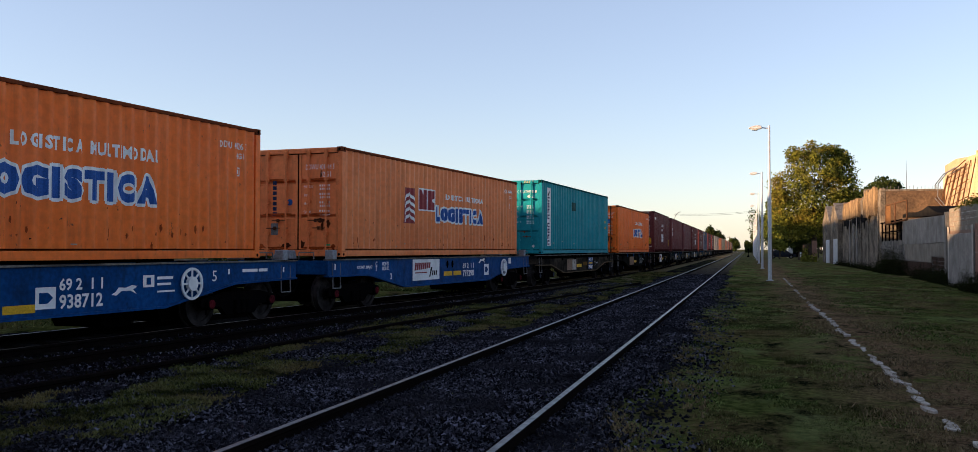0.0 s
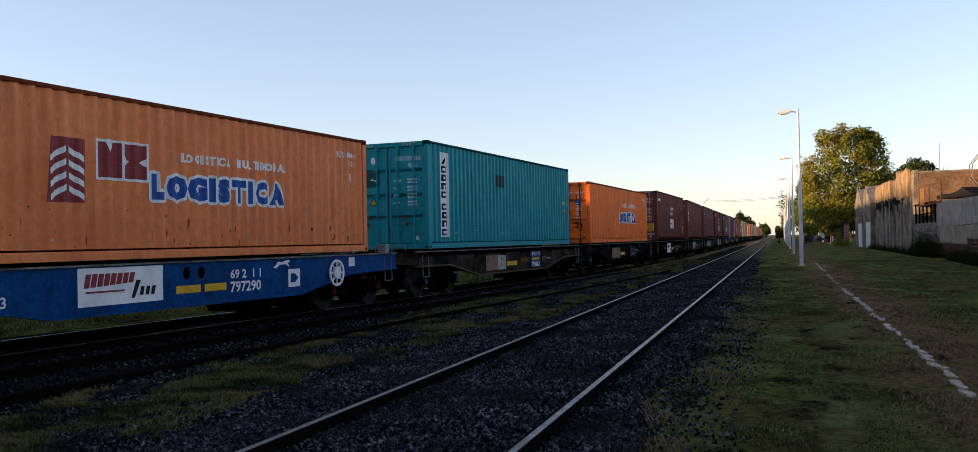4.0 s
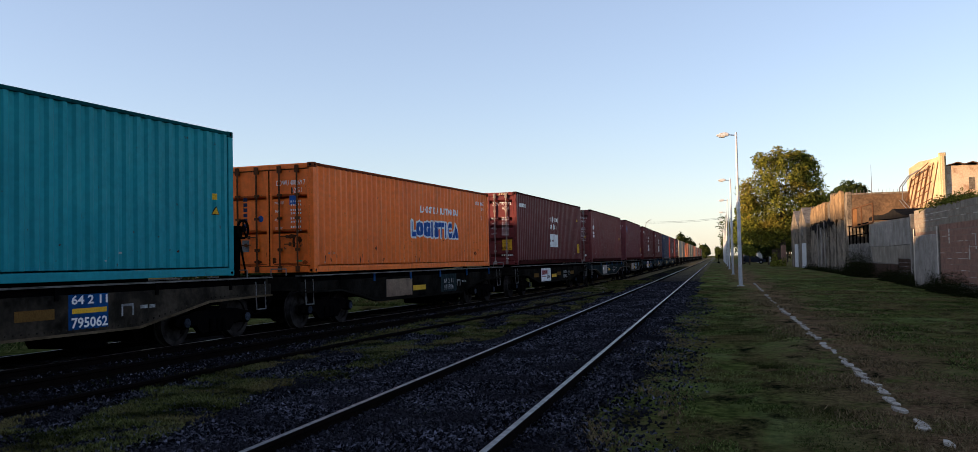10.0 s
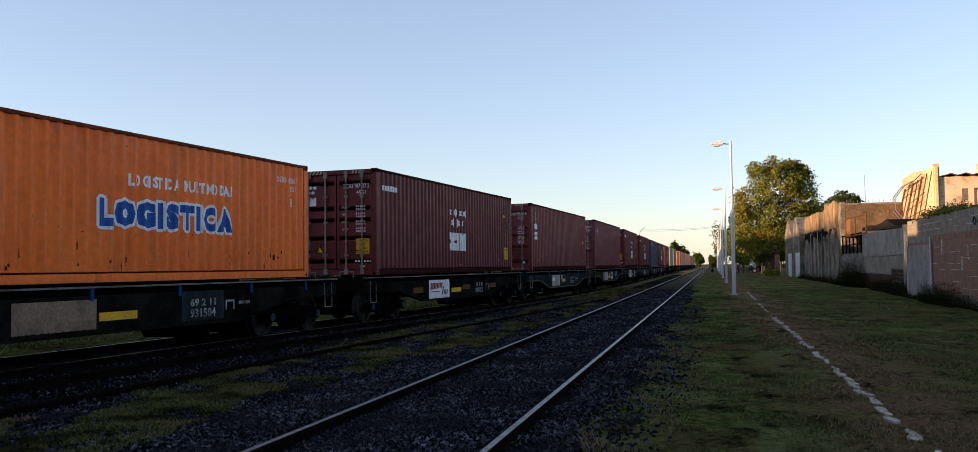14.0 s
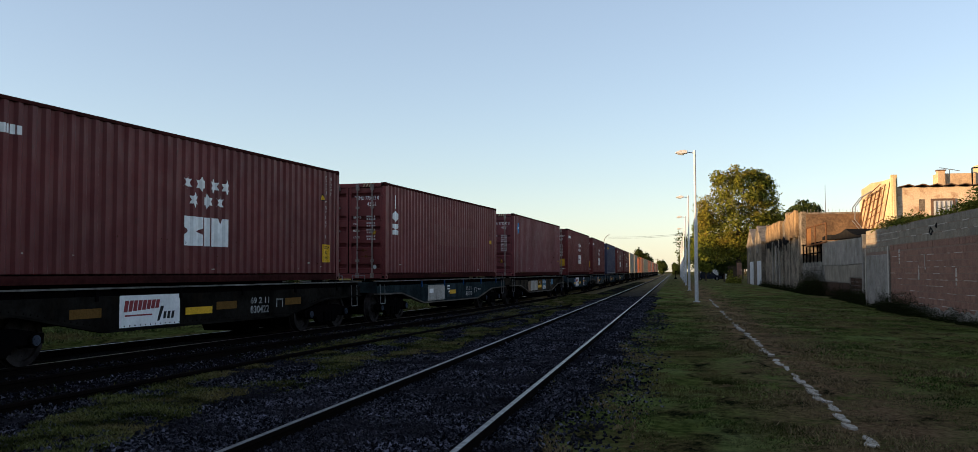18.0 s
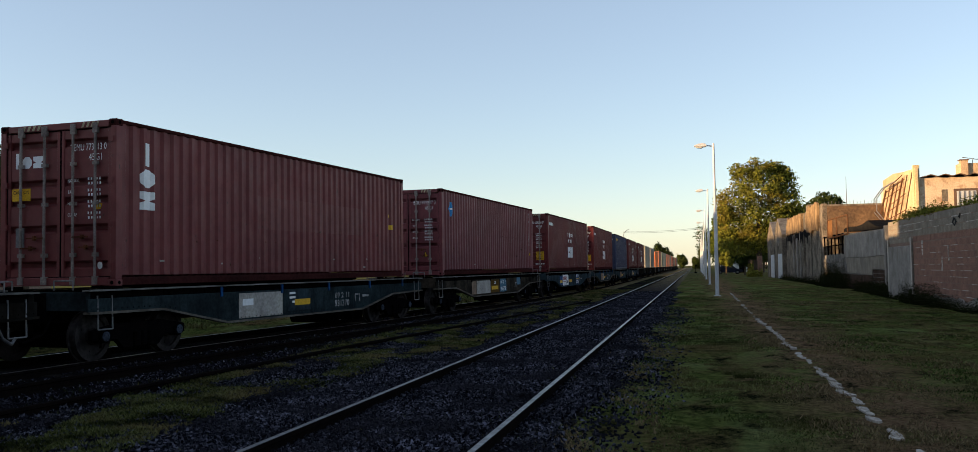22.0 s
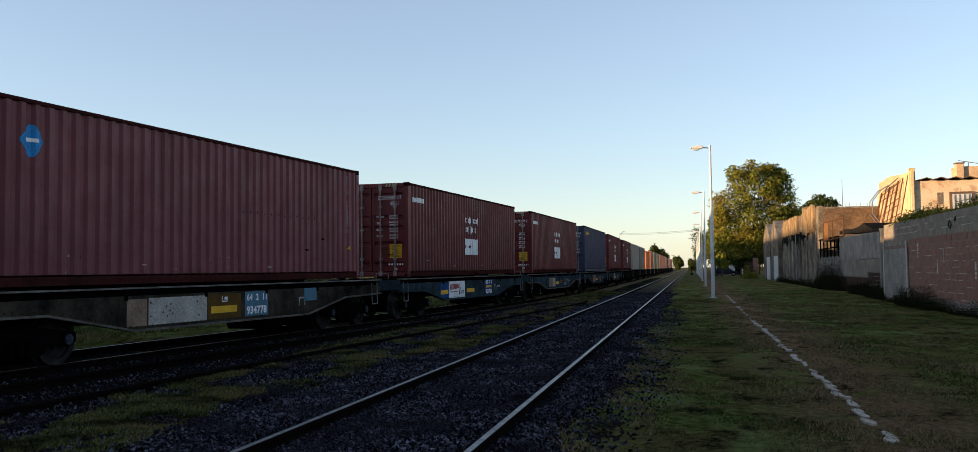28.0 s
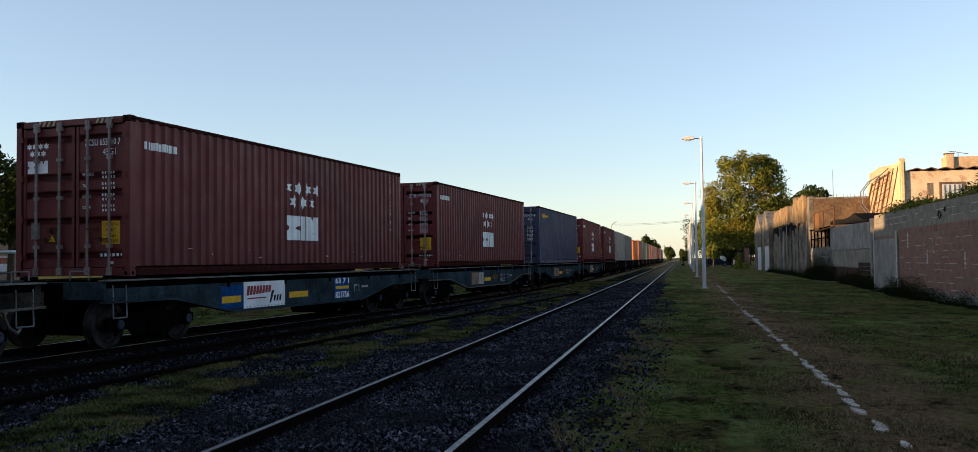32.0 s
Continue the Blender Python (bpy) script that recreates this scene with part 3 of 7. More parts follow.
PINCHED = ((0, 1), (1, 1), (1, 0.62), (0.72, 0.5), (1, 0.38), (1, 0), (0, 0), (0, 0.38), (0.28, 0.5), (0, 0.62))
NOTCHED = ((0, 0), (0, 1), (0.34, 1), (0.5, 0.72), (0.66, 1), (1, 1), (1, 0))
PILLAR = ((0.28, 0), (0.28, 1), (0.72, 1), (0.72, 0))
OCTAGON = ((0.28, 0), (0, 0.28), (0, 0.72), (0.28, 1), (0.72, 1), (1, 0.72), (1, 0.28), (0.72, 0))


def blot(rng, u, v, ru, rv):
    """A ragged stain in (u, v)."""
    return tuple((u + ru * rng.uniform(0.5, 1.15) * math.cos(a * 0.5236), v + rv * rng.uniform(0.5, 1.15) * math.sin(a * 0.5236)) for a in range(12))


def rust_stains(c, name, spots, m, label, door, seed, lift=0.0045):
    rng = random.Random(seed)
    bm = bmesh.new()
    for u, v, ru, rv in spots:
        one = plates([blot(rng, u, v, ru, rv)])
        bmesh.ops.triangulate(one, faces=one.faces[:])
        vs = {p: bm.verts.new(p.co) for p in one.verts}
        for f in one.faces:
            bm.faces.new([vs[p] for p in f.verts])
        one.free()
    mark(c, name, bm, m, label, door, lift)["kind"] = "stuff"


def orange_door(c, h, number, size):
    door_marks(c, h, number, size)
    for s in (-1, 1):
        rust_stains(c, "rust_stain", [(s * 0.55, h * f + 0.055, 0.42, 0.03) for f in (0.37, 0.69)] + [(s * 0.5, 0.21, 0.45, 0.035), (s * 0.95, 0.24, 0.08, 0.07)], M_RUSTWASH, "brown rust along the door troughs", True, 5 + s + len(TRAIN))
    rust_stains(c, "rust_stain", [(0.62, 0.86, 0.16, 0.06), (0.66, 0.72, 0.05, 0.14), (0.82, 0.78, 0.06, 0.12), (-0.05, 0.4, 0.05, 0.22), (0.1, 0.3, 0.09, 0.09), (-0.3, 0.27, 0.14, 0.06), (0.62, 1.95, 0.03, 0.1)], M_SOOT, "dark brown stains on the door", True, 11 + len(TRAIN), 0.0055)
    mark(c, "lettering_column", plates([(-0.66, -0.56, 0.98 + k * 0.125, 1.07 + k * 0.125) for k in range(7)]), I_NAVY, "column of navy and white lettering", True)
    mark(c, "round_badge", plates([tuple((-0.22 + 0.07 * math.cos(a * 0.5236), 1.3 + 0.08 * math.sin(a * 0.5236)) for a in range(12))]), I_BLUE, "round blue badge", True)
    mark(c, "data_plate", plates([(-0.70, -0.52, 0.52, 0.80)]), M_STEEL, "grey metal data plate", True)
    mark(c, "green_sticker", plates([(0.72, 0.88, 0.26, 0.30)]), flat("green_sticker", (0.1, 0.45, 0.2)), "small green sticker", True)


def star_logo(c, u0, u1, v0, v1, door=False):
    """Seven six-pointed stars over three blocks of white."""
    w, hh = u1 - u0, v1 - v0
    vm = v0 + hh * 0.42
    r = hh * 0.1
    pts = [(u0 + w * (0.08 + 0.28 * k), v1 - r) for k in range(4)] + [(u0 + w * (0.22 + 0.28 * k), v1 - r - hh * 0.24) for k in range(3)]
    for p in pts:
        mark(c, "logo_star", plates([star(p[0], p[1], r * 1.15)]), I_WHITE, "white star", door)
    a, b = u0 + w * 0.42, u0 + w * 0.57
    for q, x0, x1 in ((PINCHED, u0, a - w * 0.03), (((0, 0), (1, 0), (1, 1), (0, 1)), a, b - w * 0.03), (NOTCHED, b, u1)):
        mark(c, "logo_block", shaped(q, x0, x1, v0, vm), I_WHITE, "white logo block", door)


def maroon_marks(c, h, number, full=True):
    door_marks(c, h, number, "45G1")
    star_logo(c, -1.0, -0.58, h - 0.98, h - 0.42, True)
    star_logo(c, 5.46, 7.05, 0.74, 2.13)
    mark(c, "web_address", plates([(0.42 + 0.105 * k, 0.50 + 0.105 * k + (0.01 if k % 3 else -0.02), 2.32, 2.46 + 0.01 * (k % 2)) for k in range(9)]), I_WHITE, "short white lettering")
    if len(TRAIN) < 10:
        mark(c, "number_upright", stacked(number, 11.50, 2.60), I_WHITE, "upright row of white numbers")
        mark(c, "number_upright", stacked("45G1", 11.78, 2.60), I_WHITE, "upright white size code")
    else:
        mark(c, "number_upright", plates([(11.60, 11.66, 2.62 - k * 0.13, 2.68 - k * 0.13) for k in range(9)]), I_WHITE, "upright row of white numbers")
    caution_triangle(c, -0.48, 0.62)
    bm = plates([(0.58, 0.98, 0.58, 1.0)])
    mark(c, "caution_label", bm, I_YELLOW, "yellow caution label", True)
    for k, w in enumerate(("CAUTION", "9'6\"", "HIGH", "CONTAINER")):
        n = 0.045 if len(w) > 5 else 0.1
        mark(c, "caution_lettering", fitted(w, 0.6 + n - 0.03, 0.96 - n + 0.03, 0.91 - k * 0.1, 0.97 - k * 0.1), I_BLACK, "black lettering", True, 0.007)
    mark(c, "web_address_small", plates(bars(0.55, 0.36, (0.05, 0.05, 0.05, 0.05, 0.05, 0.05), 0.055) + [(0.72, 0.84, 0.22, 0.27)]), I_WHITE, "small white lettering", True)
    mark(c, "data_plate", plates([(-0.92, -0.74, 0.7, 1.0)]), M_STEEL, "grey metal data plate", True)


def hazard_top(c, h):
    for s in (-1, 1):
        for k in range(4):
            u = s * 0.62 + k * 0.1 - 0.15
            part("hazard_stripe", on_door(plates([((u, h - 0.12), (u + 0.05, h - 0.12), (u + 0.09, h - 0.03), (u + 0.04, h - 0.03))]), 0.046), I_CREAM, c)


# ---- the wagons ----
DECK = 1.265  # container foot over the rail
BOGIE = 5.66
BOGIE_AT = {-1: -5.66, 1: 5.25}
AXLE = 0.97
HALF = 7.07  # half a wagon's length
WSHIFT = 0.334  # the wagon's middle lies this far behind the container's
WR = 0.42


def sill(bm, s, top=-0.08):
    """Fish-belly side sill."""
    pts = [(-HALF, top), (-HALF, -0.42), (-5.2, -0.43), (-3.2, -0.79), (2.95, -0.80), (4.9, -0.46), (HALF, -0.42), (HALF, top)]
    x0, x1 = sorted((s * 1.225, s * 1.17))
    prism(bm, [(y, DECK + z) for y, z in pts], "x", x0, x1)


def sill_edge(bm, s):
    pts = [(-HALF, -0.42), (-5.2, -0.43), (-3.2, -0.79), (2.95, -0.80), (4.9, -0.46), (HALF, -0.42)]
    poly = [(y, DECK + z) for y, z in pts] + [(y, DECK + z - 0.04) for y, z in reversed(pts)]
    x0, x1 = sorted((s * 1.265, s * 1.12))
    prism(bm, poly, "x", x0, x1)


def rivets(bm):
    """Rivet heads just above the lower flange of the near sill."""
    pts = [(-HALF, -0.42), (-5.2, -0.43), (-3.2, -0.79), (2.95, -0.80), (4.9, -0.46), (HALF, -0.42)]
    for (ya, za), (yb, zb) in zip(pts, pts[1:]):
        k = max(2, int((yb - ya) / 0.14))
        for i in range(k):
            y, z = ya + (yb - ya) * (i + 0.5) / k, DECK + za + (zb - za) * (i + 0.5) / k + 0.05
            rod(bm, (1.223, y, z), (1.240, y, z), 0.018, 6, 0.010)


def top_flange(bm, s):
    x0, x1 = sorted((s * 1.27, s * 1.1))
    box(bm, x0, x1, -HALF, HALF, DECK - 0.078, DECK - 0.05)


def frame_inner(bm):
    box(bm, -0.35, 0.35, -7.1, 7.1, DECK - 0.62, DECK - 0.1)
    for k in range(-5, 6):
        box(bm, -1.16, 1.16, k * 1.25 - 0.08, k * 1.25 + 0.08, DECK - 0.36, DECK - 0.09)
    box(bm, -1.16, 1.16, -5.0, -4.6, DECK - 0.4, DECK - 0.1)


def headstock(bm, e):
    y0, y1 = sorted((e * HALF, e * (HALF - 0.12)))
    box(bm, -1.165, 1.165, y0, y1, DECK - 0.40, DECK - 0.085)


def coupler(bm, e):
    box(bm, -0.12, 0.12, *sorted((e * 7.0, e * 7.3)), DECK - 0.5, DECK - 0.2)
    rod(bm, (0, e * 7.1, DECK - 0.35), (0, e * 7.62, DECK - 0.35), 0.09, 8)


def brake_hose(bm, e):
    bent(bm, [(0.45, e * 7.0, DECK - 0.45), (0.42, e * 7.2, DECK - 0.78), (0.3, e * 7.5, DECK - 0.9), (0.25, e * 7.63, DECK - 0.8)], 0.025)


def side_frame(bm, s):
    """Cast bogie frame with axle boxes and a spring nest."""
    x0, x1 = sorted((s * 1.02, s * 1.14))
    prism(bm, [(-1.2, 0.36), (-1.2, 0.52), (-0.6, 0.62), (0.6, 0.62), (1.2, 0.52), (1.2, 0.36), (0.62, 0.36), (0.45, 0.18), (-0.45, 0.18), (-0.62, 0.36)], "x", x0, x1)
    for e in (-1, 1):
        rod(bm, (s * 1.0, e * AXLE, 0.42), (s * 1.2, e * AXLE, 0.42), 0.12, 10)
    for k in (-1, 0, 1):
        rod(bm, (s * 1.17, k * 0.17, 0.2), (s * 1.17, k * 0.17, 0.46), 0.07, 8)


def bolster(bm):
    box(bm, -1.05, 1.05, -0.2, 0.2, 0.4, 0.68)
    box(bm, -0.9, 0.9, -0.78, -0.72, 0.2, 0.36)
    box(bm, -0.9, 0.9, 0.72, 0.78, 0.2, 0.36)


def wheel_disc(bm, s):
    """Tread, flange, plate and hub about the local x axis; a balance hole shows the turn."""
    ringed(bm, (s * 0.875, 0, 0), "x", 0.33, WR, 0.13, 28)
    ringed(bm, (s * 0.80, 0, 0), "x", 0.33, WR + 0.03, 0.03, 28)
    ringed(bm, (s * 0.875, 0, 0), "x", 0.13, 0.34, 0.035, 28)
    rod(bm, (s * 0.79, 0, 0), (s * 0.96, 0, 0), 0.14, 14)
    for a in (0.4, 2.49, 4.58):
        rod(bm, (s * 0.885, math.cos(a) * 0.24, math.sin(a) * 0.24), (s * 0.9, math.cos(a) * 0.24, math.sin(a) * 0.24), 0.035, 6)


def axle_cap(bm, s):
    """Round cover on the axle's end with three bolt heads."""
    rod(bm, (s * 1.2, 0, 0), (s * 1.216, 0, 0), 0.085, 14)
    for a in (0.3, 2.39, 4.49):
        rod(bm, (s * 1.214, math.cos(a) * 0.05, math.sin(a) * 0.05), (s * 1.232, math.cos(a) * 0.05, math.sin(a) * 0.05), 0.018, 6)


def brake_gear(bm, y):
    prism(bm, [(y - 0.5, 0.46), (y - 0.3, 0.12), (y + 0.3, 0.12), (y + 0.45, 0.46)], "x", -0.55, 0.55)


def stirrup(bm, y):
    x = 1.235
    bent(bm, [(x - 0.02, y - 0.17, DECK - 0.15), (x, y - 0.17, DECK - 0.72), (x, y + 0.17, DECK - 0.72), (x - 0.02, y + 0.17, DECK - 0.15)], 0.013)


def grab_loop(bm, x, y):
    bent(bm, [(x, y, DECK - 0.06), (x, y, DECK + 0.1), (x + 0.4, y, DECK + 0.1), (x + 0.4, y, DECK - 0.06)], 0.014)


def twist_lock(bm, s, y):
    box(bm, s * 1.1 - 0.1, s * 1.1 + 0.1, y - 0.12, y + 0.12, DECK - 0.08, DECK - 0.003)


def lug(bm, y):
    """Folded-down container pin seat on the sill."""
    box(bm, 1.22, 1.25, y - 0.035, y + 0.035, DECK - 0.28, DECK - 0.07)


def hand_wheel(w, label, r, hub, spokes, m, at):
    """A spoked wheel facing sideways: rim, hub and spokes."""
    rim = part("brake_hand_wheel", once(("hand_wheel_rim", r), lambda bm: ringed(bm, (0, 0, 0), "x", r - 0.045, r, 0.03, 24), m), m, w, label, at=at)
    part("hub", once(("hand_wheel_hub", r), lambda bm: rod(bm, (-0.035, 0, 0), (0.035, 0, 0), hub, 16), m), m, rim)
    for k in range(spokes):
        part("spoke", once(("hand_wheel_spoke", r), lambda bm: rod(bm, (0, 0, hub * 0.8), (0, 0, r - 0.03), 0.019, 5), m), m, rim, at=pose(0, 0, 0, 360.0 * k / spokes, 0, 0))


WHEELSETS = []


def make_wagon(label, body, wheel_side=False, end_wheel=False, wheel_at=4.07, edge=None, blue_pins=False):
    w = thing("container_wagon", label, "railway wagon", "wagons of the train")
    cap = M_CAP_RED if body == W_BLUE else M_CAP
    for s in (1, -1):
        top = -0.08 if body == W_BLUE else -0.20
        sl = part("side_sill", once(("side_sill", s), lambda bm: sill(bm, s, top), body, 0.006), body, w)
        # black sheet behind the sill paints the container's shadow on the deck
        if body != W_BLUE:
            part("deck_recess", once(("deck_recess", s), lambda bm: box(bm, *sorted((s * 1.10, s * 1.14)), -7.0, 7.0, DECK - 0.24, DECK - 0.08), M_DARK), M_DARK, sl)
        part("sill_flange", once(("sill_flange", s), lambda bm: sill_edge(bm, s), edge or body), edge or body, sl, "worn pale lower flange" if edge else "")
        part("deck_flange", once(("deck_flange", s), lambda bm: top_flange(bm, s), M_DECKEDGE), M_DECKEDGE, sl, "dusty deck edge, paled for the sky light on it")
        if s > 0 and body != W_BLUE and len(TRAIN) < 11:
            part("rivet_band", once("rivet_band", rivets, body), body, sl, "row of rivet heads along the flange")["kind"] = "stuff"
        for e in (-1, 1):
            part("twist_lock", once(("twist_lock", s, e), lambda bm: twist_lock(bm, s, e * (CL / 2 - 0.09) - WSHIFT), M_DARK), M_DARK, w)
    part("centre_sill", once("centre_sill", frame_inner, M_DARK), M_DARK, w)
    for e in (-1, 1):
        part("headstock", once(("headstock", e), lambda bm: headstock(bm, e), body, 0.006), body, w)
        part("coupler", once(("coupler", e), lambda bm: coupler(bm, e), M_DARK), M_DARK, w)
        hose = M_STEEL if e > 0 else M_DARK
        part("brake_hose", once(("brake_hose", e), lambda bm: brake_hose(bm, e), hose), hose, w)
        if body == W_BLUE:
            part("end_box", once(("end_box", e), lambda bm: prism(bm, [(-0.35, DECK - 0.05), (0.2, DECK - 0.05), (0.16, DECK + 0.15), (-0.12, DECK + 0.16)], "y", *sorted((e * 6.75, e * 7.05))), M_POSTGREY, 0.015), M_POSTGREY, w, "light grey box on the deck end")
            part("end_bracket", once(("end_bracket", e), lambda bm: box(bm, 0.98, 1.2, *sorted((e * 6.62, e * 6.8)), DECK - 0.06, DECK + 0.16), M_POSTGREY, 0.015), M_POSTGREY, w, "light grey bracket on the deck end")
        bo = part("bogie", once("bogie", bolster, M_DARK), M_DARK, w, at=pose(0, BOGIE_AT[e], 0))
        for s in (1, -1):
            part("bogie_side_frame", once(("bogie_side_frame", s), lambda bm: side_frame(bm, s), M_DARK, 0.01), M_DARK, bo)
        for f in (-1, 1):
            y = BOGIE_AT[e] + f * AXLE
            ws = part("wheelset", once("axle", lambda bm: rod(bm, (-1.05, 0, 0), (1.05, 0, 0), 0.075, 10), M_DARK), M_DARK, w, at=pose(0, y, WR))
            for s in (1, -1):
                part("wheel", once(("wheel", s), lambda bm: wheel_disc(bm, s), M_WHEEL), M_WHEEL, ws)
                part("axle_cap", once(("axle_cap", s), lambda bm: axle_cap(bm, s), cap), cap, ws, "painted axle box cover")
            WHEELSETS.append((ws, y))
        part("step_stirrup", once(("step_stirrup", e), lambda bm: stirrup(bm, e * 6.68), M_STEEL), M_STEEL, w)
        part("grab_loop", once(("grab_loop", e), lambda bm: grab_loop(bm, 0.35, e * 6.9), M_STEEL), M_STEEL, w)
        part("grab_loop", once(("grab_loop_b", e), lambda bm: grab_loop(bm, -0.95, e * 6.9), M_STEEL), M_STEEL, w)
    for y in (2.6, 4.0):
        part("brake_gear", once(("brake_gear", y), lambda bm: brake_gear(bm, y), M_DARK), M_DARK, w)
    for y in () if body == W_BLUE else (-3.4, -1.1, 1.1, 3.4, 5.6):
        part("pin_seat", once(("pin_seat", y), lambda bm: lug(bm, y), W_BLUE if blue_pins else M_DARK), W_BLUE if blue_pins else M_DARK, w)
    if wheel_side:
        hand_wheel(w, "white spoked brake hand wheel", 0.29, 0.13, 8, I_WHITE, pose(1.275, wheel_at, DECK - 0.44))
    if end_wheel is not False:
        q = end_wheel
        part("brake_post", once(("brake_post", q), lambda bm: (box(bm, q - 0.22, q - 0.1, 6.82, 6.94, DECK - 0.1, DECK + 0.95), box(bm, q - 0.24, q - 0.06, 6.76, 6.96, DECK + 0.78, DECK + 1.05)), M_DARK, 0.01), M_DARK, w, "black brake post")
        hand_wheel(w, "black spoked brake hand wheel", 0.215, 0.07, 5, M_DARK, pose(q, 6.9, DECK + 0.98))
        part("brake_crank", once(("brake_crank", q), lambda bm: (rod(bm, (q - 0.1, 6.9, DECK + 0.98), (q, 6.9, DECK + 0.98), 0.03, 8), rod(bm, (q + 0.02, 6.98, DECK - 0.05), (q - 0.1, 6.9, DECK + 0.8), 0.025, 6)), M_DARK), M_DARK, w)
    return w


def sill_mark(w, name, bm, m, label="", lift=0.004):
    """Flat marks on the near sill; u from the container's near end, v from the container's foot."""
    for v in bm.verts:
        v.co = (1.2255 + lift, v.co.x - CL / 2 - WSHIFT, DECK + v.co.y)
    return fine_print(part(name, bm, m, w, label))


def wagon_number(w, a, b, u0, v, m=I_WHITE, width=0.85, hgt=0.2, gap=1.25):
    sill_mark(w, "wagon_number", fitted(a, u0, u0 + width, v + hgt * gap, v + hgt * (gap + 0.85), 0.025), m, "white wagon number", 0.009)
    sill_mark(w, "wagon_number", fitted(b, u0, u0 + width, v, v + hgt, 0.025), m, "white wagon number", 0.009)


def name_plate(w, u0, u1, v0, v1):
    """White plate with a red and black logo in plain bars."""
    sill_mark(w, "name_plate", plates([(u0, u1, v0, v1)]), I_WHITE, "white plate with a red and black logo", 0.006)
    h, d = v1 - v0, u1 - u0
    sill_mark(w, "logo_bar", plates([((u0 + d * (0.06 + 0.072 * k), v0 + h * (0.48 + 0.012 * k)), (u0 + d * (0.120 + 0.072 * k), v0 + h * (0.48 + 0.012 * k)), (u0 + d * (0.145 + 0.072 * k), v0 + h * 0.84), (u0 + d * (0.085 + 0.072 * k), v0 + h * 0.84)) for k in range(8)] + [(u0 + d * 0.08, u0 + d * 0.52, v0 + h * 0.34, v0 + h * 0.39)]), I_RED, "red logo bars", 0.010)
    sill_mark(w, "logo_bar", plates([((u0 + d * 0.60, v0 + h * 0.14), (u0 + d * 0.64, v0 + h * 0.14), (u0 + d * 0.72, v0 + h * 0.62), (u0 + d * 0.66, v0 + h * 0.62))] + [((u0 + d * (0.70 + 0.07 * k), v0 + h * 0.2), (u0 + d * (0.745 + 0.07 * k), v0 + h * 0.2), (u0 + d * (0.765 + 0.07 * k), v0 + h * 0.44), (u0 + d * (0.72 + 0.07 * k), v0 + h * 0.44)) for k in range(3)]), I_BLACK, "black logo bars", 0.010)


# ---- the train, wagon by wagon ----
OFFSETS = [0.0, 15.27, 30.47, 45.64, 61.26, 76.44, 91.78, 107.24, 122.53, 138.1, 153.3] + [153.3 + 15.33 * k for k in range(1, 17)]


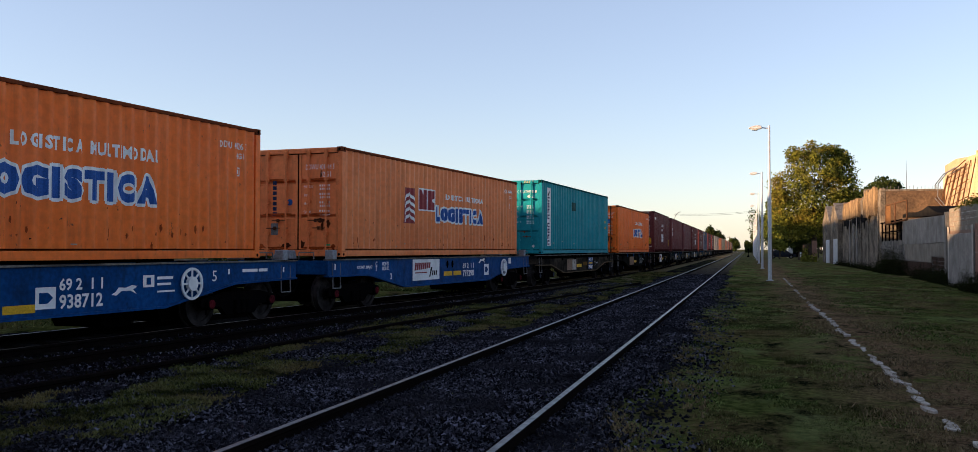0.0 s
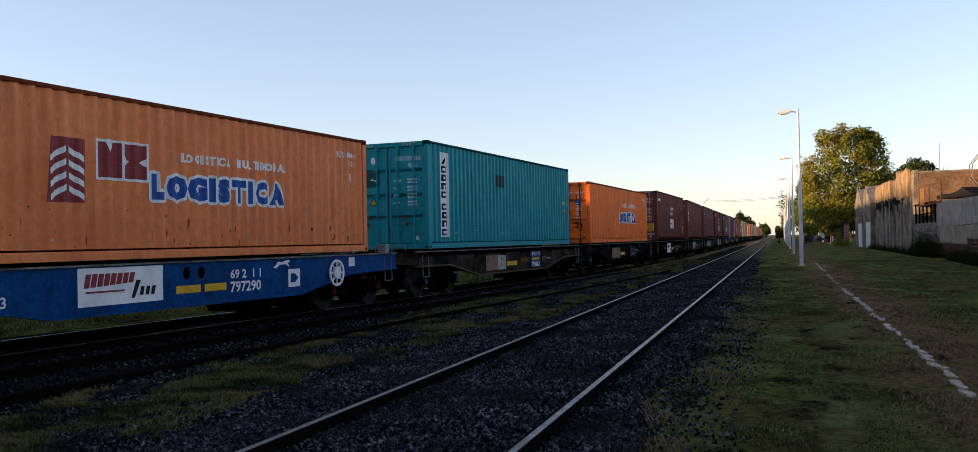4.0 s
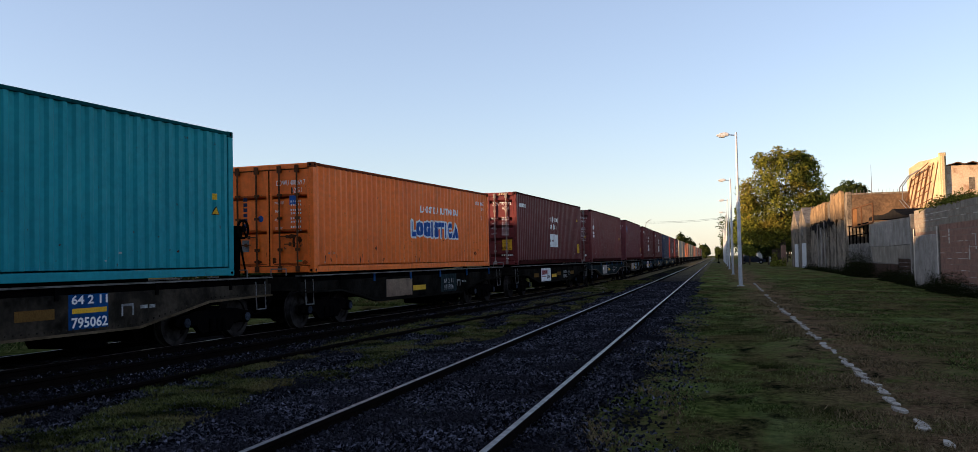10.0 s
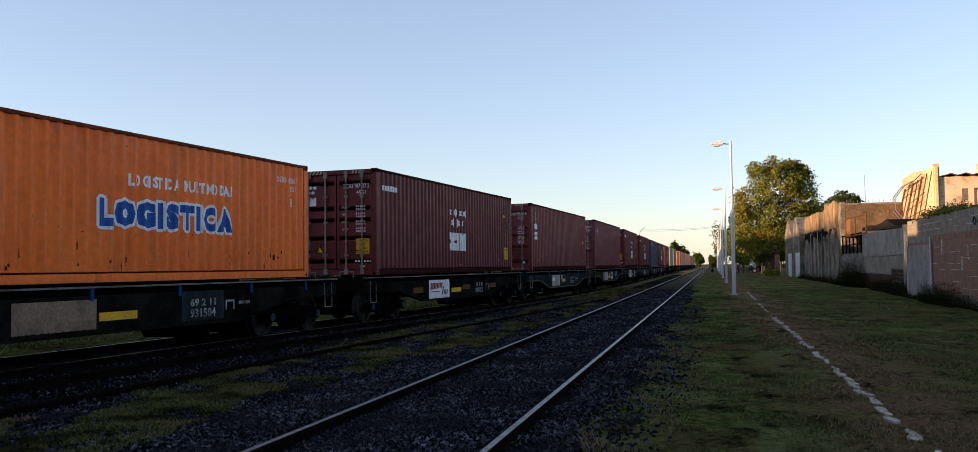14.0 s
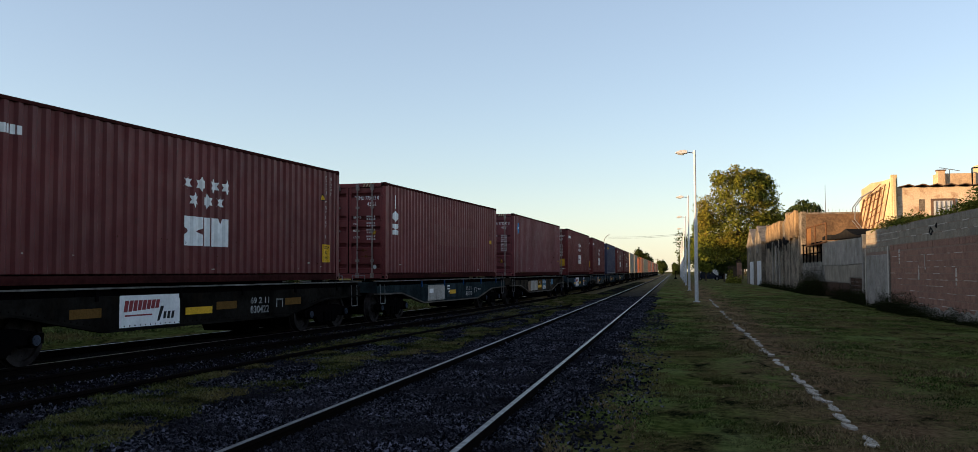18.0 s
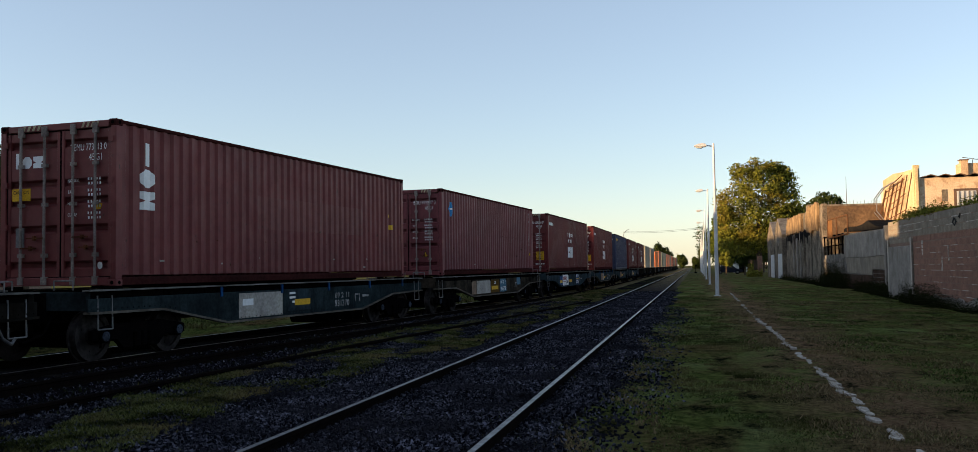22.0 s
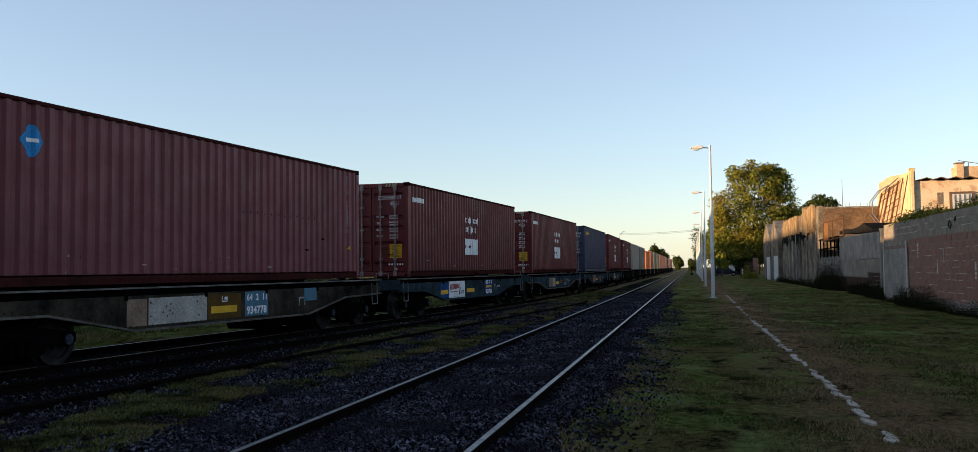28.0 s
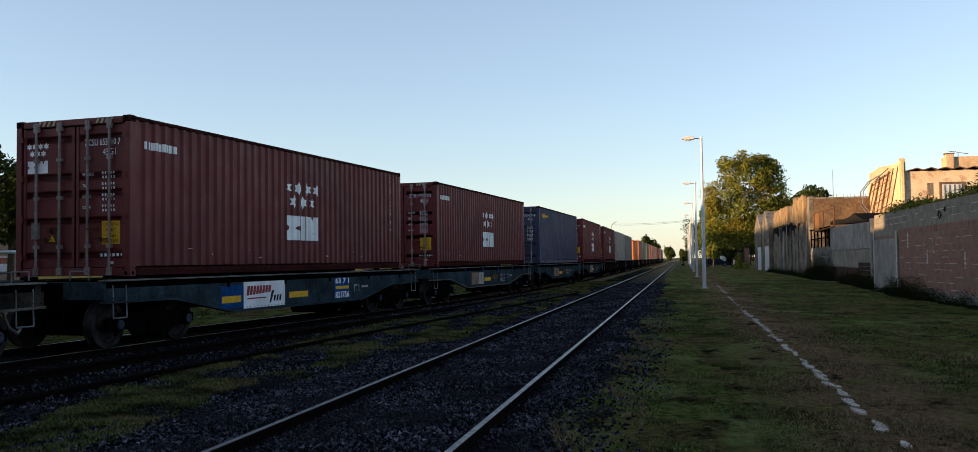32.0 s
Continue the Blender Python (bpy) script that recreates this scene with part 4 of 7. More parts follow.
def blue_wagon_marks(w, first):
    if first:
        for r in ((5.15, 5.75, -0.73, -0.61), (6.1, 6.66, -0.74, -0.62)):
            sill_mark(w, "yellow_reflector", plates([r]), I_YELLOW, "yellow reflector strip")
        sill_mark(w, "arrow_box", plates([(6.66, 7.03, -0.70, -0.38)]), I_WHITE, "white square with a blue arrow")
        sill_mark(w, "arrow", plates([((6.72, -0.62), (6.88, -0.62), (6.98, -0.54), (6.88, -0.46), (6.72, -0.46))]), W_BLUE, "blue arrow", 0.009)
        wagon_number(w, "69 2  1 1", "938712", 7.09, -0.72, I_WHITE, 0.87, 0.22)
        hound = [(u - 0.25, v) for u, v in ((8.40, -0.55), (8.50, -0.50), (8.55, -0.44), (8.72, -0.45), (8.85, -0.41), (8.97, -0.43), (8.93, -0.46), (8.88, -0.48), (8.96, -0.56), (8.82, -0.50), (8.62, -0.50), (8.5, -0.57))]
        bm = plates([tuple(hound)])
        bmesh.ops.triangulate(bm, faces=bm.faces[:])
        sill_mark(w, "running_dog_emblem", bm, I_WHITE, "white running dog emblem")
        box_marks = plates([(9.28, 9.36, -0.46, -0.26), (9.36, 9.55, -0.30, -0.26), (9.47, 9.55, -0.46, -0.30), (9.36, 9.47, -0.46, -0.42)] + bars(9.62, -0.34, (0.4,), 0.05) + bars(9.62, -0.44, (0.35,), 0.04) + bars(9.62, -0.56, (0.45,), 0.03))
        for v in box_marks.verts:
            v.co.x -= 0.42
        sill_mark(w, "test_box", box_marks, I_WHITE, "white test dates")
        sill_mark(w, "small_lettering", plates(bars(11.6, -0.27, (0.5, 0.3), 0.06) + [(11.15, 11.2, -0.3, -0.2), (13.0, 13.05, -0.3, -0.2)]), I_WHITE, "small white lettering")
        sill_mark(w, "wagon_letter", fitted("5", 10.68, 10.81, -0.42, -0.22), I_WHITE, "white figure")
    else:
        sill_mark(w, "wagon_letter", fitted("5", 10.85, 10.98, -0.42, -0.22), I_WHITE, "white figure")
        name_plate(w, 3.72, 5.48, -0.68, -0.10)
        for r in ((5.79, 6.4, -0.60, -0.47), (6.5, 7.09, -0.60, -0.47)):
            sill_mark(w, "yellow_reflector", plates([r]), I_YELLOW, "yellow reflector strip")
        wagon_number(w, "69 2  1 1", "797290", 7.2, -0.66, I_WHITE, 0.9, 0.2)
        hound = [(8.50, -0.25), (8.60, -0.20), (8.65, -0.14), (8.82, -0.15), (8.95, -0.11), (9.07, -0.13), (9.03, -0.16), (8.98, -0.18), (9.06, -0.26), (8.92, -0.20), (8.72, -0.20), (8.6, -0.27)]
        bm = plates([tuple(hound)])
        bmesh.ops.triangulate(bm, faces=bm.faces[:])
        sill_mark(w, "running_dog_emblem", bm, I_WHITE, "white running dog emblem")
        sill_mark(w, "arrow_box", plates([(9.0, 9.4, -0.66, -0.30)]), I_WHITE, "white square with a blue arrow")
        sill_mark(w, "arrow", plates([((9.07, -0.57), (9.22, -0.57), (9.34, -0.48), (9.22, -0.39), (9.07, -0.39))]), W_BLUE, "blue arrow", 0.009)
        sill_mark(w, "small_lettering", plates([(-0.35, -0.30, -0.3, -0.16), (11.3, 11.55, -0.32, -0.12)]), I_WHITE, "small white lettering")
        for text, u, v in (("COMP. BAJO", 0.70, -0.32), ("C", 1.62, -0.24), ("T", 1.62, -0.36), ("000 K", 1.98, -0.24), ("000 K", 1.98, -0.36), ("3", 2.42, -0.60)):
            q = 0.10 if len(text) > 1 else 0.11
            sill_mark(w, "small_lettering", fitted(text, u, u + (0.09 if len(text) == 1 else 0.075 * len(text)), v, v + (0.16 if text == "3" else q), 0.02), I_WHITE, "small white lettering")
        for u in (6.05, 6.42):
            sill_mark(w, "sill_hole", plates([tuple((u + 0.085 * math.cos(a * 0.5236), -0.26 + 0.11 * math.sin(a * 0.5236)) for a in range(12))]), M_DARK, "dark round hole in the sill")


def grey_wagon_marks(w, k, a, b, plate=False):
    if plate:
        name_plate(w, 3.6, 5.32, -0.77, -0.2)
    elif k == 4:
        sill_mark(w, "repair_plate", plates([(3.75, 5.44, -0.74, -0.26)]), I_TAN, "tan painted plate", 0.006)
    elif k == 6:
        sill_mark(w, "repair_plate", plates([(3.65, 5.36, -0.76, -0.24)]), I_PALE, "worn pale plate", 0.006)
        sill_mark(w, "small_lettering", plates(bars(3.78, -0.50, (0.4,), 0.14)), I_WHITE, "rest of white lettering", 0.009)
        sill_mark(w, "blue_panel", plates([(5.6, 6.65, -0.70, -0.22)]), W_TEAL, "blue-grey painted panel", 0.005)
        sill_mark(w, "test_box", plates([(5.66, 5.92, -0.32, -0.27), (5.66, 5.92, -0.42, -0.37), (5.78, 5.92, -0.52, -0.47)]), I_WHITE, "small white boxes", 0.008)
    elif k == 7:
        sill_mark(w, "repair_plate", plates([(3.05, 3.58, -0.74, -0.26)]), I_TAN, "tan painted plate", 0.006)
        sill_mark(w, "repair_plate", plates([(3.62, 5.36, -0.74, -0.25)]), I_PALE, "worn pale plate with dark bolt holes", 0.006)
        for u, v in ((3.68, -0.34), (3.68, -0.58), (4.02, -0.52), (4.12, -0.42), (4.14, -0.60), (4.22, -0.50), (4.24, -0.38), (4.30, -0.56), (5.05, -0.36), (5.1, -0.62)):
            sill_mark(w, "bolt_hole", plates([tuple((u + 0.022 * math.cos(a * 1.0472), v + 0.022 * math.sin(a * 1.0472)) for a in range(6))]), I_BLACK, "", 0.009)
        sill_mark(w, "repair_plate", plates([(5.40, 6.55, -0.74, -0.24)]), flat("ochre_plate_paint", (0.11, 0.062, 0.02), 0.7), "dark ochre plate", 0.006)
        sill_mark(w, "test_box", plates([(5.86, 6.06, -0.40, -0.38), (5.86, 5.88, -0.38, -0.28), (5.95, 6.06, -0.36, -0.30)]), I_WHITE, "small white mark", 0.009)
    else:
        sill_mark(w, "repair_plate", plates([(3.8, 4.72, -0.72, -0.26)]), I_TAN, "tan painted plate", 0.006)
        sill_mark(w, "repair_plate", plates([(4.74, 5.44, -0.72, -0.27)]), I_PALE if k % 2 else I_TAN, "pale painted plate", 0.006)
        sill_mark(w, "small_lettering", plates([((5.0, -0.6), (5.03, -0.6), (5.12, -0.38), (5.08, -0.38)), ((4.96, -0.4), (5.1, -0.38), (5.1, -0.36), (4.96, -0.38))]), I_BLACK, "worn scribble", 0.009)
    sill_mark(w, "yellow_reflector", plates([(5.5, 6.4, -0.62, -0.48)] if k != 6 else [(5.9, 6.6, -0.58, -0.44)]), I_YELLOW, "yellow reflector strip", 0.009)
    FADED = flat("faded_orange_mark", (0.15, 0.08, 0.025))
    for u in {3: (6.75,), 5: (2.4, 6.55, 9.35), 9: (6.7,), 10: (6.7,)}.get(k, ()):
        sill_mark(w, "faded_panel", plates([(u, u + 0.75, -0.56, -0.40)]), FADED, "faded orange strip", 0.006)
    if k in (4, 6):
        sill_mark(w, "dark_panel", plates([(7.6, 8.9, -0.76, -0.2)]), W_GREEN, "dark green painted panel", 0.005)
    if k in (3, 8):
        sill_mark(w, "blue_panel", plates([(7.78, 8.64, -0.75, -0.2)]), W_BLUE, "blue painted panel", 0.005)
        if k == 8:
            sill_mark(w, "blue_panel", plates([(2.75, 3.6, -0.74, -0.26)]), W_BLUE, "blue painted panel", 0.005)
            sill_mark(w, "yellow_reflector", plates([(2.8, 3.5, -0.62, -0.48)]), I_YELLOW, "yellow strip", 0.009)
        sill_mark(w, "yellow_reflector", plates([(7.85, 8.6, -0.5, -0.42)]), I_YELLOW, "yellow strip", 0.010)
    if k == 7:
        PALE_BLUE = flat("pale_blue_panel_paint", (0.10, 0.20, 0.27), 0.6)
        sill_mark(w, "blue_panel", plates([(6.7, 7.6, -0.74, -0.22)]), PALE_BLUE, "pale blue painted panel", 0.005)
        sill_mark(w, "blue_panel", plates([(9.2, 9.8, -0.5, -0.2)]), PALE_BLUE, "small pale blue panel", 0.005)
    wagon_number(w, a, b, 7.84 if k != 7 else 6.76, -0.73 if k in (3, 8) else -0.70, I_WHITE if k in (3, 7, 8) else I_WORN, 0.78, 0.17, 2.2 if k in (3, 8) else 1.7 if k == 7 else 1.25)
    sill_mark(w, "test_box", plates([(8.95, 9.25, -0.44, -0.40), (8.95, 8.99, -0.60, -0.44), (9.21, 9.25, -0.60, -0.44)] + bars(9.4, -0.5, (0.2, 0.15), 0.06)), I_WHITE, "worn white test dates").data.materials[0] = I_WORN


def build_train():
    spec = [("orange", False), ("orange_faded", False), ("teal", True), ("orange", False), ("maroon", True), ("tex", True), ("plain", True), ("maroon", True), ("maroon", True), ("blue", True),
            ("maroon", True), ("maroon", True), ("white", True), ("grey", True), ("orange_far", False), ("salmon", True), ("green", True), ("green", True), ("salmon", True), ("salmon", True),
            ("grey", True), ("salmon", True), ("maroon", True), ("green", True), ("salmon", True), ("maroon", True), ("grey", True)]
    serial = {1: "0 1444 5", 2: "401444 5", 4: "400269 7", 5: "787137 2", 6: "773413 0", 7: "975247 3", 8: "655010 7", 9: "713379 3"}
    wnum = {3: ("64 2 11", "795062"), 4: ("69 2 11", "931584"), 5: ("69 2 11", "830422"), 6: ("69 2 11", "931370"), 7: ("64  2  11", "934778"), 8: ("63 7 1", "821756"), 9: ("64 2 11", "930215")}
    for k, (kind, tall) in enumerate(spec, 1):
        h = 2.896 if tall else 2.591
        if kind == "orange":
            c = make_container("orange corrugated steel container with blue and white lettering", P_ORANGE, tall, "two")
            orange_side(c, h)
            if k > 1:
                orange_door(c, h, "DDWU " + serial.get(k, "400312 4"), "42G1")
                mark(c, "blue_sticker", plates([(0.55, 0.75, h - 0.98, h - 0.76)]), I_BLUE, "square blue sticker", True)
        elif kind == "orange_faded":
            c = make_container("faded orange corrugated container with a striped logo", P_ORANGE_FADED, tall, "two")
            orange_door(c, h, "DDWU " + serial[k], "42G1")
            small_word(c, 6.0, 9.05, 1.64, 1.8)
            big_word(c, 5.2, 9.0, 0.91, 1.48)
            side_number(c, "DDWU 401444 5")
            mark(c, "logo_panel", shaped(((0, 0), (0.1, 1), (1, 1), (1, 0)), 3.22, 3.95, 0.88, 1.84), I_RED, "dark red logo panel", lift=0.003)
            mark(c, "logo_stripe", plates([((3.28, 0.90 + 0.19 * i), (3.56, 1.06 + 0.19 * i), (3.56, 1.15 + 0.19 * i), (3.28, 0.99 + 0.19 * i)) for i in range(4)] + [((3.62, 1.06 + 0.19 * i), (3.92, 0.90 + 0.19 * i), (3.92, 0.99 + 0.19 * i), (3.62, 1.15 + 0.19 * i)) for i in range(4)]), I_WHITE, "white logo stripes", lift=0.007)
            for q, u in ((NOTCHED, 4.16), (PINCHED, 4.70)):
                mark(c, "logo_rim", shaped(((0, 0), (0, 1), (1, 1), (1, 0)), u - 0.04, u + 0.52, 1.25, 1.88), I_WHITE, "white rim of the logo block", lift=0.003)
                mark(c, "logo_block", shaped(q, u, u + 0.48, 1.29, 1.84), I_RED, "dark red logo block", lift=0.007)
        elif kind == "teal":
            c = make_container("teal corrugated steel container with a white name board", P_TEAL, tall, "three")
            door_marks(c, h, "OFSU 749333 0", "45G1")
            mark(c, "name_board", plates([(0.76, 1.3, 0.32, 2.64)]), I_WHITE, "white upright name board", lift=0.003)
            for i in range(8):
                v = 0.36 + 0.232 * i + (0.10 if i > 3 else 0)
                mark(c, "name_board_sign", plates([(0.86, 1.20, v, v + 0.18)]), I_NAVY, "navy block on the name board", lift=0.007)
                mark(c, "name_board_slit", plates([(0.96, 1.08, v + 0.05, v + 0.125)] if i % 4 in (0, 3) else [(0.98, 1.06, v + (0.0 if i % 2 else 0.06), v + 0.12)]), I_WHITE, "white slit in the navy block", lift=0.010)
            mark(c, "name_board_emblem", plates([((0.92, 2.3), (1.02, 2.34), (1.16, 2.55), (1.0, 2.46))]), M_DARK, "grey swirl emblem", lift=0.007)
            mark(c, "paint_patch", plates([(4.75, 5.46, 1.87, 2.24)]), I_PATCH, "dark repainted patch", lift=0.003)
            mark(c, "door_poster", plates([(-0.95, -0.62, h - 0.66, h - 0.32)]), I_WHITE, "white square sign", True)
            mark(c, "door_emblem", plates([((-0.85, h - 0.58), (-0.78, h - 0.54), (-0.68, h - 0.38), (-0.8, h - 0.46))]), M_DARK, "grey swirl emblem", True, 0.007)
            mark(c, "door_badge", plates([tuple((-0.42 + 0.065 * math.cos(a * 0.5236), h - 0.48 + 0.1 * math.sin(a * 0.5236)) for a in range(12))]), I_WHITE, "white oval badge", True)
            mark(c, "door_patch", plates([(-0.98, -0.25, h - 1.2, h - 0.78)]), I_PATCH, "dark repainted patch", True, 0.003)
            mark(c, "rust_plate", plates([(-0.86, -0.7, 0.5, 0.78)]), I_TAN, "rusty data plate", True)
            mark(c, "door_badge", plates([tuple((0.85 + 0.05 * math.cos(a * 0.5236), 0.3 + 0.06 * math.sin(a * 0.5236)) for a in range(12)), (-0.5, -0.4, h - 1.02, h - 0.98), (-0.38, -0.3, h - 1.05, h - 1.0), (-0.9, -0.66, h - 1.5, h - 1.43)]), I_WHITE, "white badges", True)
            caution_triangle(c, -0.42, 1.2, 0.12)
            caution_triangle(c, 11.62, 1.2, 0.1, False)
            mark(c, "yellow_sticker", plates([(11.55, 11.65, 1.5, 1.62)]), I_YELLOW, "small yellow sticker")
            hazard_top(c, h)
        elif kind == "maroon":
            c = make_container("maroon corrugated container with white stars and block logo", P_MAROON, tall, "five")
            maroon_marks(c, h, "ZCSU " + serial.get(k, "702244 1"))
            hazard_top(c, h)
            if k == 5:
                caution_triangle(c, 11.3, 2.05, 0.1, False)
                mark(c, "yellow_label", plates([(11.30, 11.66, 0.46, 0.92)]), I_YELLOW, "yellow caution label", lift=0.005)
                for i, word in enumerate(("CAUTION", "9'6", "HIGH")):
                    mark(c, "caution_lettering", fitted(word, 11.33 + 0.05 * (i > 0), 11.63 - 0.05 * (i > 0), 0.80 - 0.13 * i, 0.88 - 0.13 * i), I_BLACK, "black lettering", lift=0.009)
        elif kind == "tex":
            c = make_container("faded maroon corrugated container with white block lettering", P_MAROON_FADED, tall, "five")
            door_marks(c, h, "TEMU " + serial[k], "45G1")
            for q, v0, v1 in ((PILLAR, 2.14, 2.56), (OCTAGON, 1.75, 2.08), (PINCHED, 1.35, 1.68)):
                mark(c, "logo_block", shaped(q, 0.66, 1.02, v0, v1), I_WHITE, "white logo block")
            for q, x0, x1, v1 in ((PILLAR, -0.97, -0.82, 0.5), (OCTAGON, -0.79, -0.6, 0.57), (PINCHED, -0.57, -0.36, 0.57)):
                mark(c, "logo_block", shaped(q, x0, x1, h - 0.78, h - v1), I_WHITE, "white logo block", True)
            mark(c, "caution_label", plates([(-1.0, -0.62, h - 1.36, h - 1.14)]), I_YELLOW, "yellow caution label", True)
            mark(c, "caution_lettering", fitted("CAUTION", -0.97, -0.65, h - 1.24, h - 1.17), I_BLACK, "black lettering", True, 0.007)
            mark(c, "yellow_label", plates([((0.72, h - 1.56), (0.86, h - 1.56), (0.9, h - 1.46), (0.76, h - 1.46))]), I_YELLOW, "yellow label", True)
            mark(c, "data_plate", plates([(-0.92, -0.74, 0.7, 1.05)]), M_STEEL, "grey metal data plate", True)
            mark(c, "round_badge", plates([tuple((0.85 + 0.055 * math.cos(a * 0.5236), 0.36 + 0.065 * math.sin(a * 0.5236)) for a in range(12))]), I_WHITE, "white badge", True)
            caution_triangle(c, 11.22, 1.7, 0.09, False)
            mark(c, "yellow_label", plates([(11.2, 11.45, 1.36, 1.50)]), I_YELLOW, "yellow label")
            hazard_top(c, h)
        elif kind == "plain":
            c = make_container("dull maroon corrugated container with a light blue diamond badge", P_MAUVE, tall, "five")
            door_marks(c, h, "BSIU " + serial[k], "45G1")
            mark(c, "diamond_badge", plates([((0.70, 2.28), (0.70, 2.22), (0.90, 2.00), (0.98, 2.00), (1.18, 2.22), (1.18, 2.28), (0.98, 2.50), (0.90, 2.50))]), I_SKY, "light blue diamond badge")
            mark(c, "badge_sign", plates([(0.82, 1.06, 2.23, 2.29)]), I_WHITE, "pale bar on the badge", lift=0.007)
            caution_triangle(c, 0.1 + 0.5, 0.62)
            mark(c, "number_upright", stacked("BSIU 9752473", 11.56, 2.60, 0.07), I_WORN, "upright row of white numbers")
            caution_triangle(c, 11.62, 0.75, 0.09, False)
            hazard_top(c, h)
        else:
            P, nm = {"blue": (P_BLUE, "navy blue"), "white": (P_WHITE, "off-white"), "grey": (P_GREY, "grey"), "green": (P_GREEN, "grey-green"), "salmon": (P_SALMON, "salmon red"), "orange_far": (P_ORANGE_FADED, "faded orange")}[kind]
            c = make_container(nm + " corrugated steel container with small white markings", P, tall, "five")
            door_marks(c, h, "SUDU 502211 8", "45G1")
            if kind == "blue":
                mark(c, "yellow_logo", plates([(0.84, 1.6, 2.36, 2.55), (1.7, 2.4, 2.40, 2.50)]), I_YELLOW, "small yellow logo bars")
        if k in (1, 2):
            w = make_wagon("blue container wagon with fish-belly sills and white markings", W_BLUE, True, False, 3.62 if k == 1 else 4.3)
            blue_wagon_marks(w, k == 1)
        else:
            w = make_wagon("grimy grey container wagon with fish-belly sills", {3: W_BROWN, 6: W_GREEN, 7: W_BROWN}.get(k, W_TEAL if k in (8, 9, 10, 11) else W_GREY), False, {3: 0.66, 5: 0.05, 6: 0.05}.get(k, False), 4.07, {3: W_EDGE_TAN, 6: W_EDGE, 7: W_EDGE, 9: W_EDGE}.get(k), k in (4, 6, 9))
            if k < 12:
                a, b = wnum.get(k, ("64 2 11", "933108"))
                grey_wagon_marks(w, k, a, b, k in (5, 8))
        if k in (1, 2, 4):
            rg = random.Random(k)
            rust_stains(c, "rust_stain", [(rg.uniform(0.4, 11.8), rg.uniform(0.22, 0.62), rg.uniform(0.008, 0.03), rg.uniform(0.02, 0.10)) for i in range(40)], M_SOOT if k == 4 else M_RUSTWASH, "rust runs low on the side", False, k)
        if k == 7:
            rust_stains(c, "dent_mark", [(6.66 + PITCH * i, 1.47 + 0.012 * (i % 3), 0.022, 0.035) for i in range(12)] + [(10.2, 1.0, 0.05, 0.03), (9.4, 0.72, 0.1, 0.03)], M_RUSTED, "row of small rusty dents", False, k)
        if k == 6:
            mark(c, "faded_panel", plates([(4.4, 9.6, 1.14, 1.86)]), P_PATCH, "faded rectangle where lettering was taken off", lift=0.002)
        rng = random.Random(k * 7)
        if k <= 10:
            rust_stains(c, "scuff", [(rng.uniform(0.5, 11.6), rng.choice((0.32, 0.5, 0.8, 0.85)) + rng.uniform(-0.08, 0.08), rng.uniform(0.006, 0.02), rng.uniform(0.006, 0.026)) for i in range(26)], M_SOOT, "rusty scuffs and chips low on the side", False, k + 50)
            bm = plates([(u, u + rng.uniform(0.03, 0.1), v, v + rng.uniform(0.015, 0.04)) for u, v in [(rng.uniform(0.3, 11.8), rng.uniform(0.2, 0.5)) for i in range(7)]])
            mark(c, "scuff", bm, I_PALE, "pale scrapes low on the side")
        TRAIN.append((OFFSETS[k - 1] + CL / 2, w, c))


build_train()

# the doors are a little wider towards the far side
for me in {m.data for o, w, c in TRAIN for m in [p for p in c.children_recursive if p.type == "MESH"]}:
    for v in me.vertices:
        if v.co.x < 0:
            v.co.x *= 1.1


# ---- ground and tracks ----
GZ = -0.15
NEAR_X = -2.535  # centre of the empty track
TRACK_Z = -0.11  # rail head of the train's track


def track_x(y):
    """Centre line of the train's track: a bend that runs out parallel to the other track."""
    u = min((max(y, 17.0) - 15) / 30, 1.859)
    return -9.627 + 3.577 * u - 0.962 * u * u - CW / 2 + min(0.0, (y - 17.0) * 0.085)


